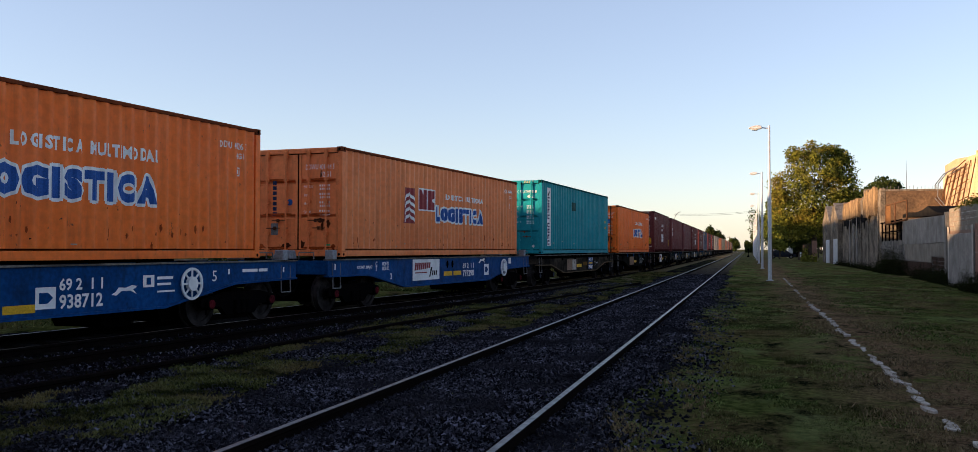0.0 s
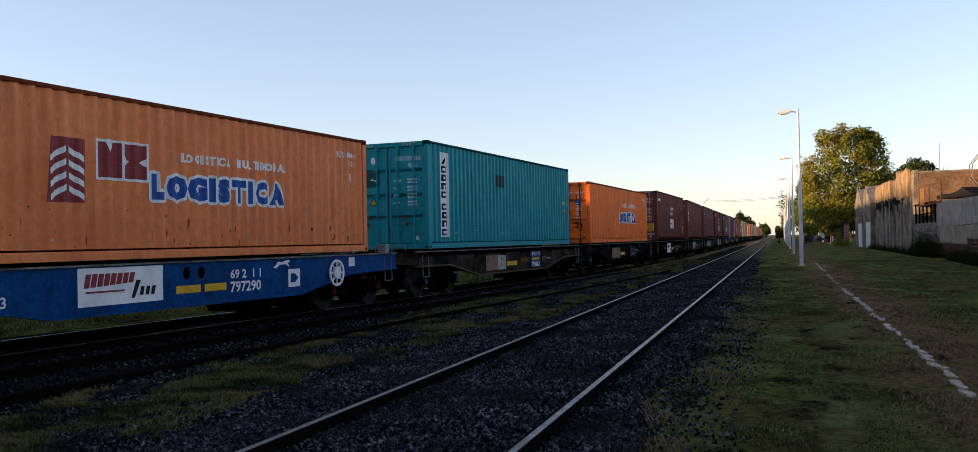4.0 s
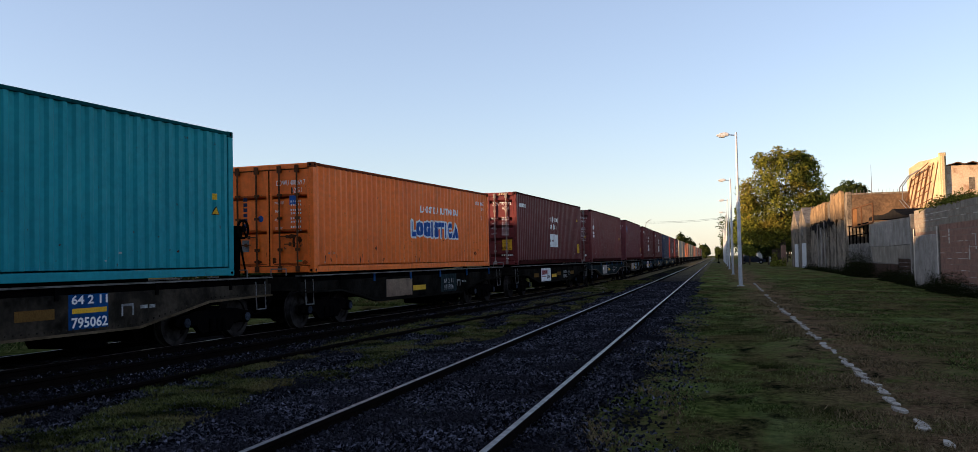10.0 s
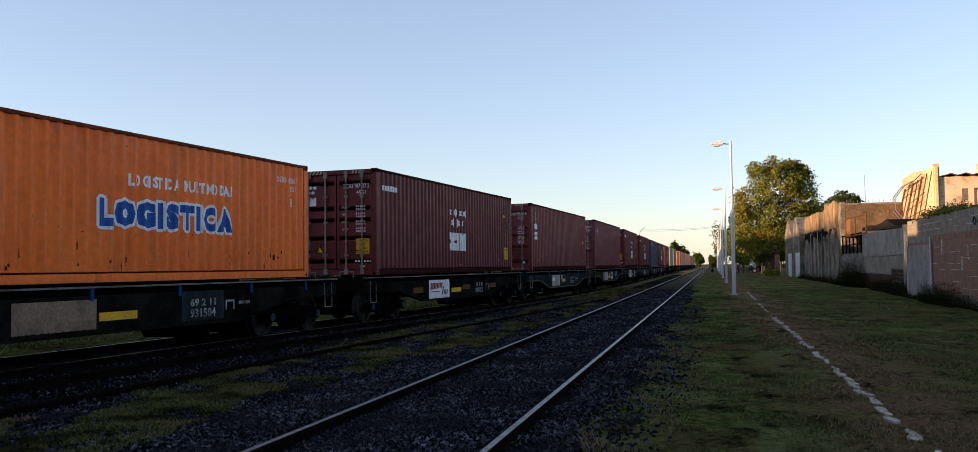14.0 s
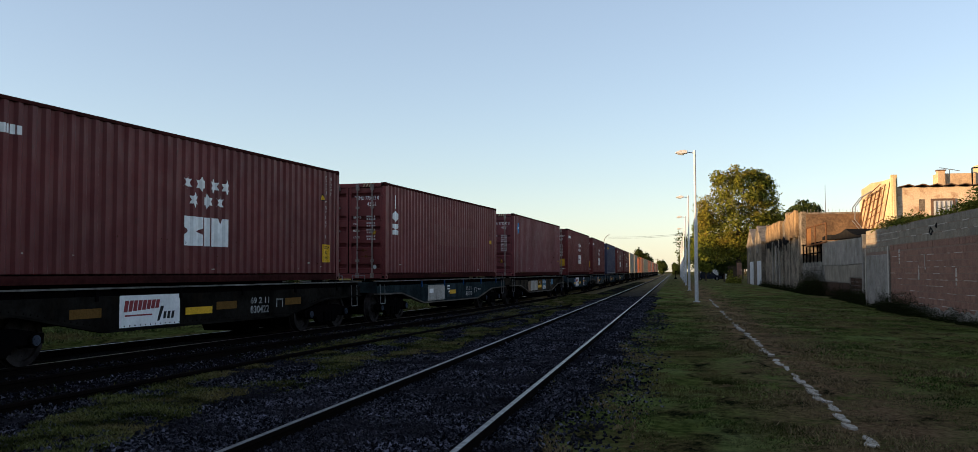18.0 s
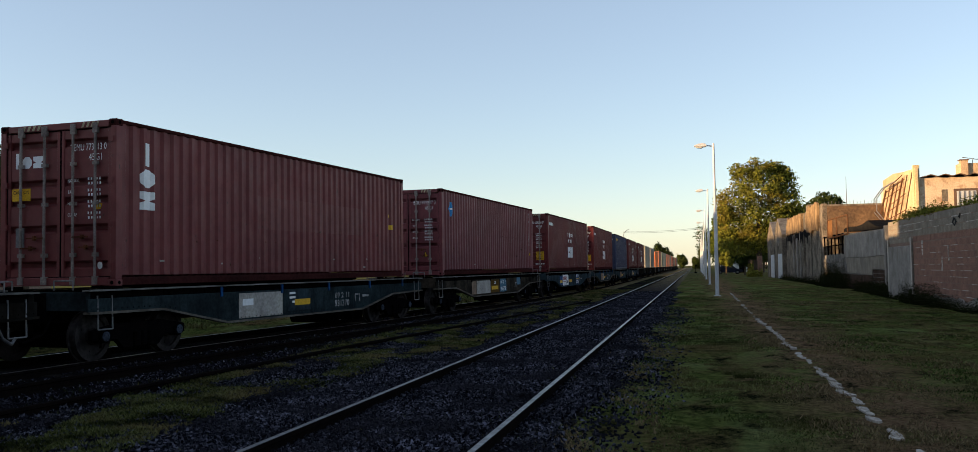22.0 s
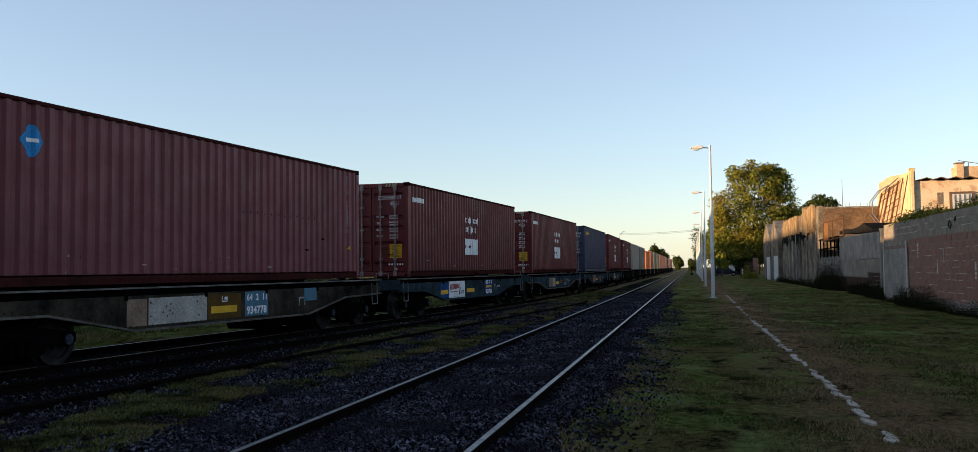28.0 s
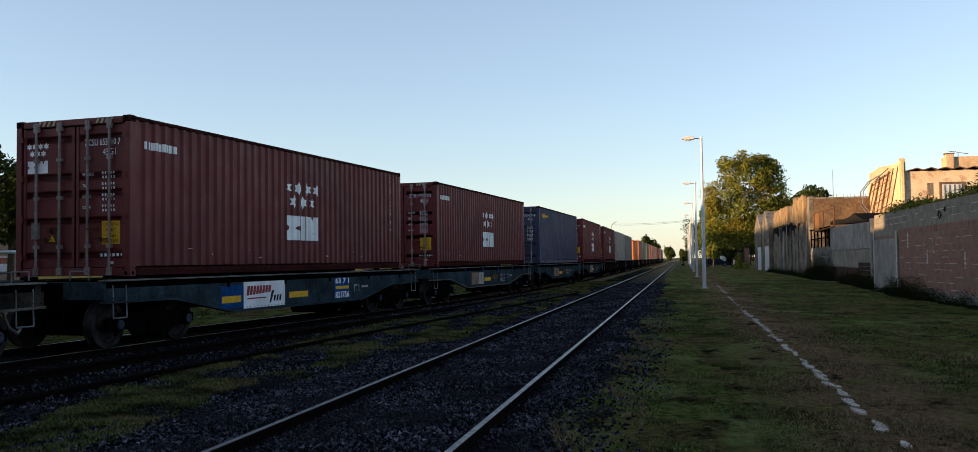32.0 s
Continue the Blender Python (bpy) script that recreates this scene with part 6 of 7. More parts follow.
bent(bm, [(WX - 0.02, 31.3, 2.6), (WX - 0.02, 31.55, 2.75), (WX - 0.02, 31.7, 2.6), (WX - 0.02, 31.5, 2.5), (WX - 0.02, 31.35, 2.62)], 0.02, 5)
bent(bm, [(WX - 0.02, 31.0, 2.75), (WX - 0.02, 30.85, 2.85), (WX - 0.02, 30.9, 2.7)], 0.02, 5)
part("graffiti_mark", bm, I_BLACK, wall, "small black scrawl")

# mid wall, a little further back
M_ROT = surf("mossy_dark_brick", (0.085, 0.05, 0.038), (0.05, 0.036, 0.028), 0.95, 0.0, 1.5, 12.0, 0.5, 0.01, (0.018, 0.018, 0.012), 0.9, (1.5, 1.5, 0.6))
M_OLDBLOCK = surf("stained_grey_block", (0.21, 0.19, 0.165), (0.12, 0.11, 0.098), 0.92, 0.0, 1.1, 10.0, 0.5, 0.01, (0.04, 0.036, 0.03), 0.85, (1.3, 1.3, 0.4))
mid = thing("boundary_wall", "old patched block wall with a mossy brick foot", "wall", kind="structure")
bm = bmesh.new()
prism(bm, [(41.9, GZ - 0.2), (68.0, GZ - 0.2), (68.0, 1.95), (59.5, 1.95), (59.0, 3.12), (46.4, 2.98), (41.9, 2.95)], "x", 8.93, 9.12)
part("wall_core", bm, M_OLDBLOCK, mid)
block_of("wall_return", 8.1 + 0.23, 8.93, 41.6, 41.85, GZ - 0.2, 3.0, M_BLOCK, mid)
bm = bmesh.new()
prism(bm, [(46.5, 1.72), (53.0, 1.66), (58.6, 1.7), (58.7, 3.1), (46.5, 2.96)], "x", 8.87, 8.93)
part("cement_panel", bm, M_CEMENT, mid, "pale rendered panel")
bm = bmesh.new()
prism(bm, [(50.2, 0.72), (57.9, 0.8), (58.3, 1.66), (52.0, 1.64), (46.6, 1.68), (46.6, 1.05), (50.2, 1.02)], "x", 8.885, 8.93)
part("cement_panel", bm, M_BLOCK, mid, "grey cement patch")
courses(mid, 8.935, 42.0, 46.0, 1.25, 2.95, 0.5, 0.24, M_OLDBLOCK, "block", 0.014)
courses(mid, 8.935, 42.0, 50.1, GZ, 1.0, 0.45, 0.19, M_ROT, "brick", 0.02)
block_of("brick_foot", 8.89, 8.93, 50.2, 68.0, GZ - 0.2, 0.7, M_ROT, mid, 0.008, "dark mossy brick foot")
for z in (1.05, 1.38):
    block_of("sill_course", 8.87, 8.93, 59.4, 67.9, z, z + 0.26, M_OLDBLOCK, mid, 0.02)
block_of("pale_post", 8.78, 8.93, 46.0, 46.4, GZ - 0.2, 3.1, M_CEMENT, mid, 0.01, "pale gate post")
bm = bmesh.new()
prism(bm, [(47.0, 3.0), (47.6, 3.1), (50.0, 3.22), (51.4, 3.42), (52.5, 3.64), (54.0, 3.5), (56.0, 3.44), (58.5, 3.55), (60.5, 3.48), (60.5, 3.3), (56.0, 3.2)], "x", 9.15, 11.4)
tagged(part("tarpaulin", bm, M_BLACK, None), "black sagging tarpaulin roof behind the wall", "tarpaulin")
# black backing paints the darkness inside the openings over the wall
shed = thing("lean_to", "added lean-to with a black backing for the shade in the openings", "shed")
block_of("back_wall", 11.6, 11.8, 46.5, 67.9, GZ, 3.3, M_BLACK, shed)
block_of("roof", 9.14, 11.8, 60.6, 67.9, 3.15, 3.25, M_STUCCO, shed)
gr = thing("window_grille", "rusty iron grille and open casement over the wall", "grille")
bm = bmesh.new()
for y, za, zb in ((57.0, 3.08, 4.2), (61.3, 3.04, 4.22), (65.2, 3.0, 4.26)):
    rod(bm, (8.84, y, za), (8.84, y, zb), 0.05, 6)
for za, zb in ((3.08, 3.0), (4.2, 4.26)):
    rod(bm, (8.84, 57.0, za), (8.84, 65.2, zb), 0.05, 6)
part("casement_frame", bm, M_RUST, gr)
bm = bmesh.new()
prism(bm, [(63.3, 3.05), (65.1, 3.04), (65.1, 4.2), (63.3, 4.19)], "x", 8.85, 8.87)
part("casement_sheet", bm, flat("rusty_orange_sheet", (0.17, 0.085, 0.038), 0.8), gr, "rusty orange sheet in the casement")
for y in (59.4, 61.0, 62.6, 64.2, 65.8, 67.4):
    bm = bmesh.new()
    rod(bm, (8.9, y, 1.9), (8.9, y, 3.2), 0.045, 6)
    part("bar", bm, M_DARK, gr)
for z in (2.5, 3.15):
    bm = bmesh.new()
    rod(bm, (8.9, 59.2, z), (8.9, 68.0, z), 0.04, 6)
    part("bar", bm, M_DARK, gr)


def broken_wall(bm, x0, x1, y0, y1, tops):
    """A slab along the tracks whose top runs unevenly through the given heights."""
    n = len(tops) - 1
    prism(bm, [(y0, GZ - 0.2), (y1, GZ - 0.2)] + [(y1 + (y0 - y1) * k / n, z) for k, z in enumerate(reversed(tops))], "x", x0, x1)


def house(label, x0, x1, y0, y1, top, m, tops):
    h = thing("house", label, "house")
    block_of("wall", x0 + 0.3, x1, y0, y1, GZ - 0.2, top - 0.15, m, h, 0.02)
    bm = bmesh.new()
    broken_wall(bm, x0, x0 + 0.29, y0 - 0.02, y1 - 0.02, tops)
    part("front_wall", bm, m, h, "crumbling stained front wall")
    return h


def spread(y0, y1, z, amount, step=0.6):
    return [z + amount * (noise.noise((y * 0.45, 3, 1)) + 0.6 * noise.noise((y * 1.6, 9, 4))) for y in np.arange(y0, y1 + 0.01, step)]


h1 = house("old flat-roofed stucco building with a stained parapet", 8.9, 19.0, 68.0, 77.5, 5.5, M_STUCCO, spread(68.0, 77.5, 5.6, 0.25))
block_of("coping", 8.95, 19.05, 67.94, 68.2, 5.36, 5.5, M_STUCCO, h1, 0.03)
block_of("parapet_wall", 9.22, 19.0, 67.88, 67.98, 3.3, 5.36, M_PARAPET, h1, 0.01, "sooty brown parapet wall")
h2 = house("long stained stucco building with crumbling top", 8.98, 17.0, 77.6, 95.3, 5.35, M_STUCCO, spread(77.6, 95.3, 5.4, 0.35))
# upper bays mark out the sunlit top of the fronts
for hh, y0, y1, zb, zt, x0, cut in ((h2, 80.5, 93.0, 4.1, 5.6, 8.78, 0.3), (h1, 69.6, 76.8, 3.8, 5.75, 8.72, 0.5)):
    bm = bmesh.new()
    ys = list(np.arange(y0, y1 + 0.01, 0.5))
    tops = [(q, zt + cut * noise.noise((q * 0.8, 2, 6)) + 0.12 * noise.noise((q * 3.1, 2, 6)) - (0.5 if q > y1 - 0.8 else 0)) for q in ys]
    feet = [(q, zb + 0.6 * cut * noise.noise((q * 0.9, 8, 6)) + 0.15 * noise.noise((q * 2.7, 8, 6))) for q in ys]
    prism(bm, tops + feet[::-1], "x", x0, hh.children[1].data.vertices[0].co.x - 0.003)
    part("bay", bm, M_SUNLIT_OCHRE, hh, "crumbling upper bay, its ochre warmed for the low sun")
for y, w, z in ((69.2, 0.5, 3.9), (74.4, 0.35, 4.4), (79.4, 0.4, 3.7), (82.2, 0.3, 4.1), (84.6, 0.55, 3.6), (87.6, 0.35, 4.0)):
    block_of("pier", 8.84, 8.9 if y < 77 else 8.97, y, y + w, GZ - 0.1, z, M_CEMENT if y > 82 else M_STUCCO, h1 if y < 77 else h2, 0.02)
for y, z, s in ((75.6, 5.6, 0.9), (77.9, 5.7, 0.7)):
    block_of("broken_block", 9.0, 9.5, y, y + s, z - 0.3, z + 0.45, M_STUCCO, h1 if y < 77 else h2, 0.05)
# jagged black strip draws the shadow line's edge together with soot drips
bm = bmesh.new()
edge = [(y, 4.05 + 0.55 * noise.noise((y * 0.5, 7, 2)) + 0.35 * noise.noise((y * 1.9, 1, 2))) for y in np.arange(74.0, 94.8, 0.4)]
drip = [(y, 3.55 - 0.2 * noise.noise((y * 0.4, 2, 2)) - max(0.0, 1.7 * noise.noise((y * 1.25, 5, 8))) - 0.3 * noise.noise((y * 3.1, 5, 8))) for y in np.arange(74.0, 94.8, 0.4)]
for k in range(len(edge) - 1):
    if edge[k][1] - drip[k][1] > 0.12 and noise.noise((edge[k][0] * 0.7, 4, 4)) > -0.22:
        prism(bm, [drip[k], drip[k + 1], edge[k + 1], edge[k]], "x", 8.872, 8.9)
part("soot_stain", bm, M_BLACK, h2, "black jagged edge of the shadow line with sooty drips")["kind"] = "stuff"


def gable_house(label, y0, y1, eaves, ridge):
    h = thing("gable_house", label, "house")
    bm = bmesh.new()
    ym = (y0 + y1) / 2
    prism(bm, [(y0, GZ - 0.2), (y1, GZ - 0.2), (y1, eaves), (ym + 0.5, ridge - 0.1), (ym - 0.3, ridge), (y0, eaves)], "x", 8.6, 14.0)
    part("wall", bm, M_STUCCO, h)
    bm = bmesh.new()
    prism(bm, [(y0 - 0.15, eaves), (ym, ridge + 0.02), (y1 + 0.15, eaves), (y1 + 0.15, eaves + 0.14), (ym, ridge + 0.18), (y0 - 0.15, eaves + 0.14)], "x", 8.56, 14.1)
    part("roof", bm, M_OLDBLOCK, h)
    dr = block_of("door", 8.54, 8.6, y0 + 0.4, y0 + 4.6, GZ, 2.4, M_WHITE_METAL, h, 0.01, "white sheet-metal gate")
    for k in range(5):
        block_of("door_rail", 8.52, 8.54, y0 + 0.4, y0 + 4.6, 0.05 + 0.5 * k, 0.13 + 0.5 * k, M_WHITE_METAL, dr)
    for s in (-1.3, 0.4):
        block_of("window", 8.55, 8.6, ym + s, ym + s + 1.1, 3.2, 4.2, M_OLDBLOCK, h, 0.01, "pale shuttered window")
    return h


gable_house("narrow gabled stucco house with a white gate", 95.6, 104.4, 4.2, 5.95)
gable_house("gabled stucco house with a white sheet-metal door", 104.8, 114.6, 4.2, 6.05)

# roof railing and mast
rr = thing("roof_railing", "thin rusty railing along a flat roof", "railing")
for k in range(26):
    bm = bmesh.new()
    rod(bm, (10.2 + k * 0.27, 76.5, 5.3), (10.2 + k * 0.27, 76.5, 6.2 + 0.05 * (k % 3)), 0.016, 5)
    part("upright", bm, M_STEEL, rr)
bm = bmesh.new()
rod(bm, (10.1, 76.5, 5.75), (17.2, 76.5, 5.75), 0.016, 5)
part("rail_bar", bm, M_STEEL, rr)
mast = thing("aerial_mast", "thin grey aerial mast on a roof", "mast")
bm = bmesh.new()
rod(bm, (12.7, 82.0, 5.4), (12.7, 82.0, 8.7), 0.035, 6, 0.015)
part("pole", bm, M_STEEL, mast)

# the tall pale house
M_TAN = surf("tan_plaster", (0.50, 0.36, 0.23), (0.42, 0.29, 0.18), 0.9, 0.0, 0.9, 14.0, 0.25, 0.006, (0.25, 0.16, 0.1), 0.6, (1, 1, 0.5))
h3 = thing("house", "sunlit house with cream plaster flank and peeling pink front", "house")
block_of("wall", 13.0, 30.0, 58.2, 69.0, GZ, 6.33, M_PINK, h3, 0.02)
bm = bmesh.new()
prism(bm, [(58.0, GZ), (60.7, GZ), (60.7, 6.97), (58.0, 6.9)], "x", 12.85, 13.0)
part("flank_wall", bm, M_CREAM, h3, "cream plastered flank wall")
bm = bmesh.new()
prism(bm, [(60.7, GZ), (67.5, GZ), (67.5, 7.0), (64.2, 7.16), (61.0, 6.98), (60.7, 6.97)], "x", 12.86, 13.0)
part("flank_wall", bm, M_TAN, h3, "bare tan flank wall behind the frames")
block_of("corner_pilaster", 12.76, 13.12, 58.13, 58.4, GZ, 7.1, M_CREAM, h3, 0.02, "cream corner pilaster")
for k in range(16):
    bm = bmesh.new()
    x = 13.2 + k * 0.78
    prism(bm, [(x, 6.34), (x + 0.2, 6.37), (x + 0.5, 6.46), (x + 0.82, 6.37), (x + 0.82, 6.41), (x + 0.5, 6.51), (x + 0.2, 6.42), (x, 6.38)], "y", 57.9 + random.uniform(-0.06, 0.06), 60.5)
    part("roof_tile", bm, M_TILE, h3)
wf = block_of("window_frame", 14.95, 16.3, 58.12, 58.2, 4.1, 5.62, M_TILE, h3, 0.01, "brown window frame")
block_of("window_blind", 15.1, 16.15, 58.09, 58.12, 4.2, 5.48, M_WHITE_METAL, wf)
for k in range(4):
    block_of("shutter_slat", 15.2 + k * 0.26, 15.26 + k * 0.26, 58.06, 58.09, 4.2, 5.45, M_STEEL, wf)
block_of("fallen_plaster", 14.3, 14.62, 58.185, 58.2, 4.9, 5.6, M_STUCCO, h3, 0.0, "brown patch where plaster fell")
lat = thing("timber_lattice", "weathered timber and iron frames leaning on the flank wall", "lattice")
for k in range(10):
    bm = bmesh.new()
    y = 59.4 + k * 0.85
    rod(bm, (12.45 - 0.12 * (k % 3), y, 3.9), (12.80, y - 0.9 + 0.5 * (k % 3), 6.75 - 0.06 * k), 0.034, 5)
    part("post", bm, M_RUST, lat)
for k, z in enumerate((4.4, 4.95, 5.4, 5.85, 6.3, 6.6)):
    bm = bmesh.new()
    rod(bm, (12.6, 59.6 + 0.7 * (k % 2), z + 0.12), (12.55, 66.0 - 1.1 * (k % 3), z - 0.3), 0.03, 5)
    part("cross_bar", bm, M_RUST, lat)
for k in range(2):
    bm = bmesh.new()
    bent(bm, [(12.3, 64.0 + k, 4.0), (12.3, 67.0 + k, 4.9), (12.4, 67.3 + k, 5.8), (12.5, 65.0 + k, 6.35), (12.55, 62.0 + k, 6.5)], 0.035, 5)
    part("hoop", bm, M_STEEL, lat, "bent grey pipe")
h4 = thing("house", "far tan plastered house with a chimney and balcony frame", "house")
block_of("wall", 19.0, 24.0, 72.0, 73.2, GZ, 8.47, M_TAN, h4, 0.02)
block_of("upper_wall", 21.9, 40.0, 72.3, 73.6, GZ, 9.1, M_TAN, h4, 0.02)
block_of("chimney", 18.98, 19.5, 71.8, 72.3, 5.0, 8.68, M_TAN, h4, 0.02)
block_of("chimney_cap", 18.92, 19.56, 71.74, 72.36, 8.66, 8.74, M_TILE, h4, 0.01)
bm = bmesh.new()
for x in (21.3, 22.6, 23.9):
    rod(bm, (x, 71.8, 6.5), (x, 71.8, 8.8), 0.05, 5)
rod(bm, (21.3, 71.8, 8.8), (25.0, 71.8, 9.2), 0.05, 5)
part("balcony_frame", bm, M_DARK, h4)
aer = thing("roof_aerial", "thin aerial lying over a roof", "aerial")
bm = bmesh.new()
rod(bm, (19.9, 72.2, 8.4), (19.9, 72.2, 8.8), 0.025, 5)
rod(bm, (19.2, 72.2, 8.93), (20.6, 72.2, 8.66), 0.025, 5)
for k in range(5):
    rod(bm, (19.4 + 0.25 * k, 71.9, 8.88 - 0.045 * k), (19.4 + 0.25 * k, 72.5, 8.9 - 0.045 * k), 0.012, 4)
part("boom", bm, M_STEEL, aer)


# ---- plants ----
def leaf_mat(name, dark, light, warm, blot=0.0, spread_at=0.35, skew=1.0):
    m, nt, b = nodes_of(name)
    geo = nt.nodes.new("ShaderNodeNewGeometry")
    pw = nt.nodes.new("ShaderNodeMath")
    pw.operation, pw.inputs[1].default_value = "POWER", skew
    nt.links.new(geo.outputs["Random Per Island"], pw.inputs[0])
    col = mixc(nt, pw.outputs[0], dark, light)
    v = coords(nt, False)
    col = mixc(nt, noise_of(nt, v, spread_at, 4, 0.6, *((0.5, 0.8) if not blot else (0.46, 0.62))), col, warm)
    if blot:
        k = nt.nodes.new("ShaderNodeMath")
        k.operation, k.inputs[1].default_value = "MULTIPLY", blot
        nt.links.new(noise_of(nt, v, 1.1, 6, 0.7, 0.46, 0.6), k.inputs[0])
        col = mixc(nt, k.outputs[0], col, tuple(0.5 * q for q in dark))
    nt.links.new(col, b.inputs["Base Color"])
    b.inputs["Roughness"].default_value = 0.6
    b.inputs["Specular IOR Level"].default_value = 0.02
    tr = nt.nodes.new("ShaderNodeBsdfTranslucent")
    nt.links.new(col, tr.inputs[0])
    mx = nt.nodes.new("ShaderNodeMixShader")
    mx.inputs[0].default_value = 0.25
    nt.links.new(b.outputs[0], mx.inputs[1])
    nt.links.new(tr.outputs[0], mx.inputs[2])
    nt.links.new(mx.outputs[0], nt.nodes["Material Output"].inputs[0])
    return m


L_TREE = leaf_mat("olive_tree_leaves", (0.018, 0.026, 0.004), (0.23, 0.235, 0.036), (0.23, 0.155, 0.03))
L_DARK = leaf_mat("dark_tree_leaves", (0.020, 0.030, 0.008), (0.05, 0.065, 0.016), (0.035, 0.045, 0.012))
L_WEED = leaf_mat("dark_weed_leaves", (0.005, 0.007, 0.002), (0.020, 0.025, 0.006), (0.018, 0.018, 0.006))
L_YOUNG = leaf_mat("bright_young_leaves", (0.06, 0.085, 0.012), (0.12, 0.14, 0.025), (0.13, 0.12, 0.02))
L_GRASS = leaf_mat("grass_blades", (0.024, 0.046, 0.007), (0.24, 0.285, 0.085), (0.22, 0.16, 0.07), 0.85, 0.55, 1.8)
L_STRIP = leaf_mat("yellow_green_tufts", (0.018, 0.026, 0.004), (0.18, 0.19, 0.062), (0.15, 0.122, 0.048), 0.9, 0.8)
L_DRY = leaf_mat("dry_grass_blades", (0.08, 0.058, 0.028), (0.26, 0.19, 0.10), (0.18, 0.13, 0.05))
M_BARK = surf("grey_brown_bark", (0.09, 0.068, 0.05), (0.055, 0.042, 0.032), 0.95, 0.0, 2.0, 18.0, 0.8, 0.02, (0.03, 0.025, 0.02), 0.5, (3, 3, 0.6))


def leaf_cloud(rng, lobes, count, size):
    """Small bent leaf clumps through the outer part of several uneven lobes."""
    w = np.array([l[3] * l[4] * l[5] for l in lobes]) ** 0.67
    pick = rng.choice(len(lobes), count, p=w / w.sum())
    L = np.array(lobes)[pick]
    d = rng.normal(size=(count, 3))
    d /= np.linalg.norm(d, axis=1)[:, None]
    r = rng.uniform(0.35, 1.0, count) ** 0.45
    bump = 1 + 0.16 * np.sin(d[:, 0] * 7 + pick) * np.sin(d[:, 1] * 6 + pick * 2) + 0.1 * np.sin(d[:, 2] * 11 + pick)
    c = L[:, :3] + d * L[:, 3:6] * (r * bump)[:, None]
    a = rng.normal(size=(count, 3))
    a /= np.linalg.norm(a, axis=1)[:, None]
    b = np.cross(a, d + 0.3 * rng.normal(size=(count, 3)))
    b /= np.linalg.norm(b, axis=1)[:, None] + 1e-6
    s = size * rng.uniform(0.5, 1.25, count)[:, None]
    q = np.stack([c - a * s, c - b * s * 0.5, c + a * s, c + b * s * 0.5], 1)
    return q


def tree(name, label, x, y, height, lobes, count, size, material, trunk_r=0.25, seed=1, trunk_top=None, kind=""):
    """lobes: (dx, dy, z, rx, ry, rz) about the foot of the trunk."""
    t = thing(name, label, "tree", kind=kind, at=pose(x, y, GZ))
    rng = np.random.default_rng(seed)
    top = trunk_top if trunk_top else height * 0.55
    bm = bmesh.new()
    rod(bm, (0, 0, -0.1), (0.05, 0.03, top * 0.5), trunk_r, 10, trunk_r * 0.78)
    rod(bm, (0.05, 0.03, top * 0.5), (0.0, 0.1, top), trunk_r * 0.78, 8, trunk_r * 0.4)
    part("trunk", bm, M_BARK, t)
    for k, l in enumerate(lobes[:7]):
        bm = bmesh.new()
        a = Vector((0.03, 0.05, top * (0.45 + 0.07 * (k % 5))))
        e = Vector((l[0] * 0.8, l[1] * 0.8, l[2] - 0.1 * l[5]))
        mdl = a.lerp(e, 0.5) + Vector((0, 0, 0.25))
        rod(bm, a, mdl, trunk_r * 0.4, 6, trunk_r * 0.26)
        rod(bm, mdl, e, trunk_r * 0.26, 6, trunk_r * 0.1)
        part("limb", bm, M_BARK, t)
    part("crown", fast("crown", leaf_cloud(rng, lobes, count, size), 4, material), material, t)
    return t


def round_lobes(rng, r, z, n, flat=0.85, core=0.45):
    out = [(0, 0, z, r * 0.72, r * 0.72, r * 0.72 * flat)]
    for k in range(n):
        a = 2.4 * k + rng.uniform(-0.3, 0.3)
        e = rng.uniform(-0.75, 0.95)
        d = r * rng.uniform(0.5, 0.72)
        rr = r * rng.uniform(0.28, core)
        out.append((math.cos(a) * d * math.cos(e), math.sin(a) * d * math.cos(e), z + math.sin(e) * d * flat * 1.15, rr, rr, rr * flat))
    return out


RG = np.random.default_rng(11)
# the big tree by the gabled houses
big = [(0.2, 0, 11.3, 3.3, 3.3, 3.0), (-2.6, 0, 9.2, 2.8, 3.0, 2.6), (3.0, 0, 9.8, 2.5, 2.6, 2.6), (0.3, -0.8, 7.2, 3.4, 3.2, 2.8), (-3.1, 0, 6.2, 2.5, 2.6, 2.4), (2.6, 0, 6.0, 2.6, 2.6, 2.3),
       (1.2, 0.2, 13.2, 2.2, 2.2, 1.6), (-1.4, 0, 12.4, 1.9, 2.0, 1.7), (3.6, 0, 12.2, 1.4, 1.6, 1.3), (-4.0, 0, 8.0, 1.5, 1.6, 1.6), (4.3, 0, 8.0, 1.3, 1.4, 1.4), (0.0, -1.0, 4.6, 2.9, 2.6, 1.7), (-2.6, -0.5, 4.0, 1.7, 1.7, 1.5)]
for k in range(46):
    e = Vector(RG.normal(size=3)).normalized()
    big.append((e.x * 4.6, -abs(e.y) * 3.4, 9.0 + e.z * 5.0 + (0.5 if e.z > 0.6 else 0), *(RG.uniform(0.7, 1.25) * q for q in (1, 1, 0.8))))
tree("tree", "large broad-crowned tree in low evening sun behind the houses", 8.0, 121.0, 15, big, 34000, 0.17, L_TREE, 0.42, 3, 8.0)
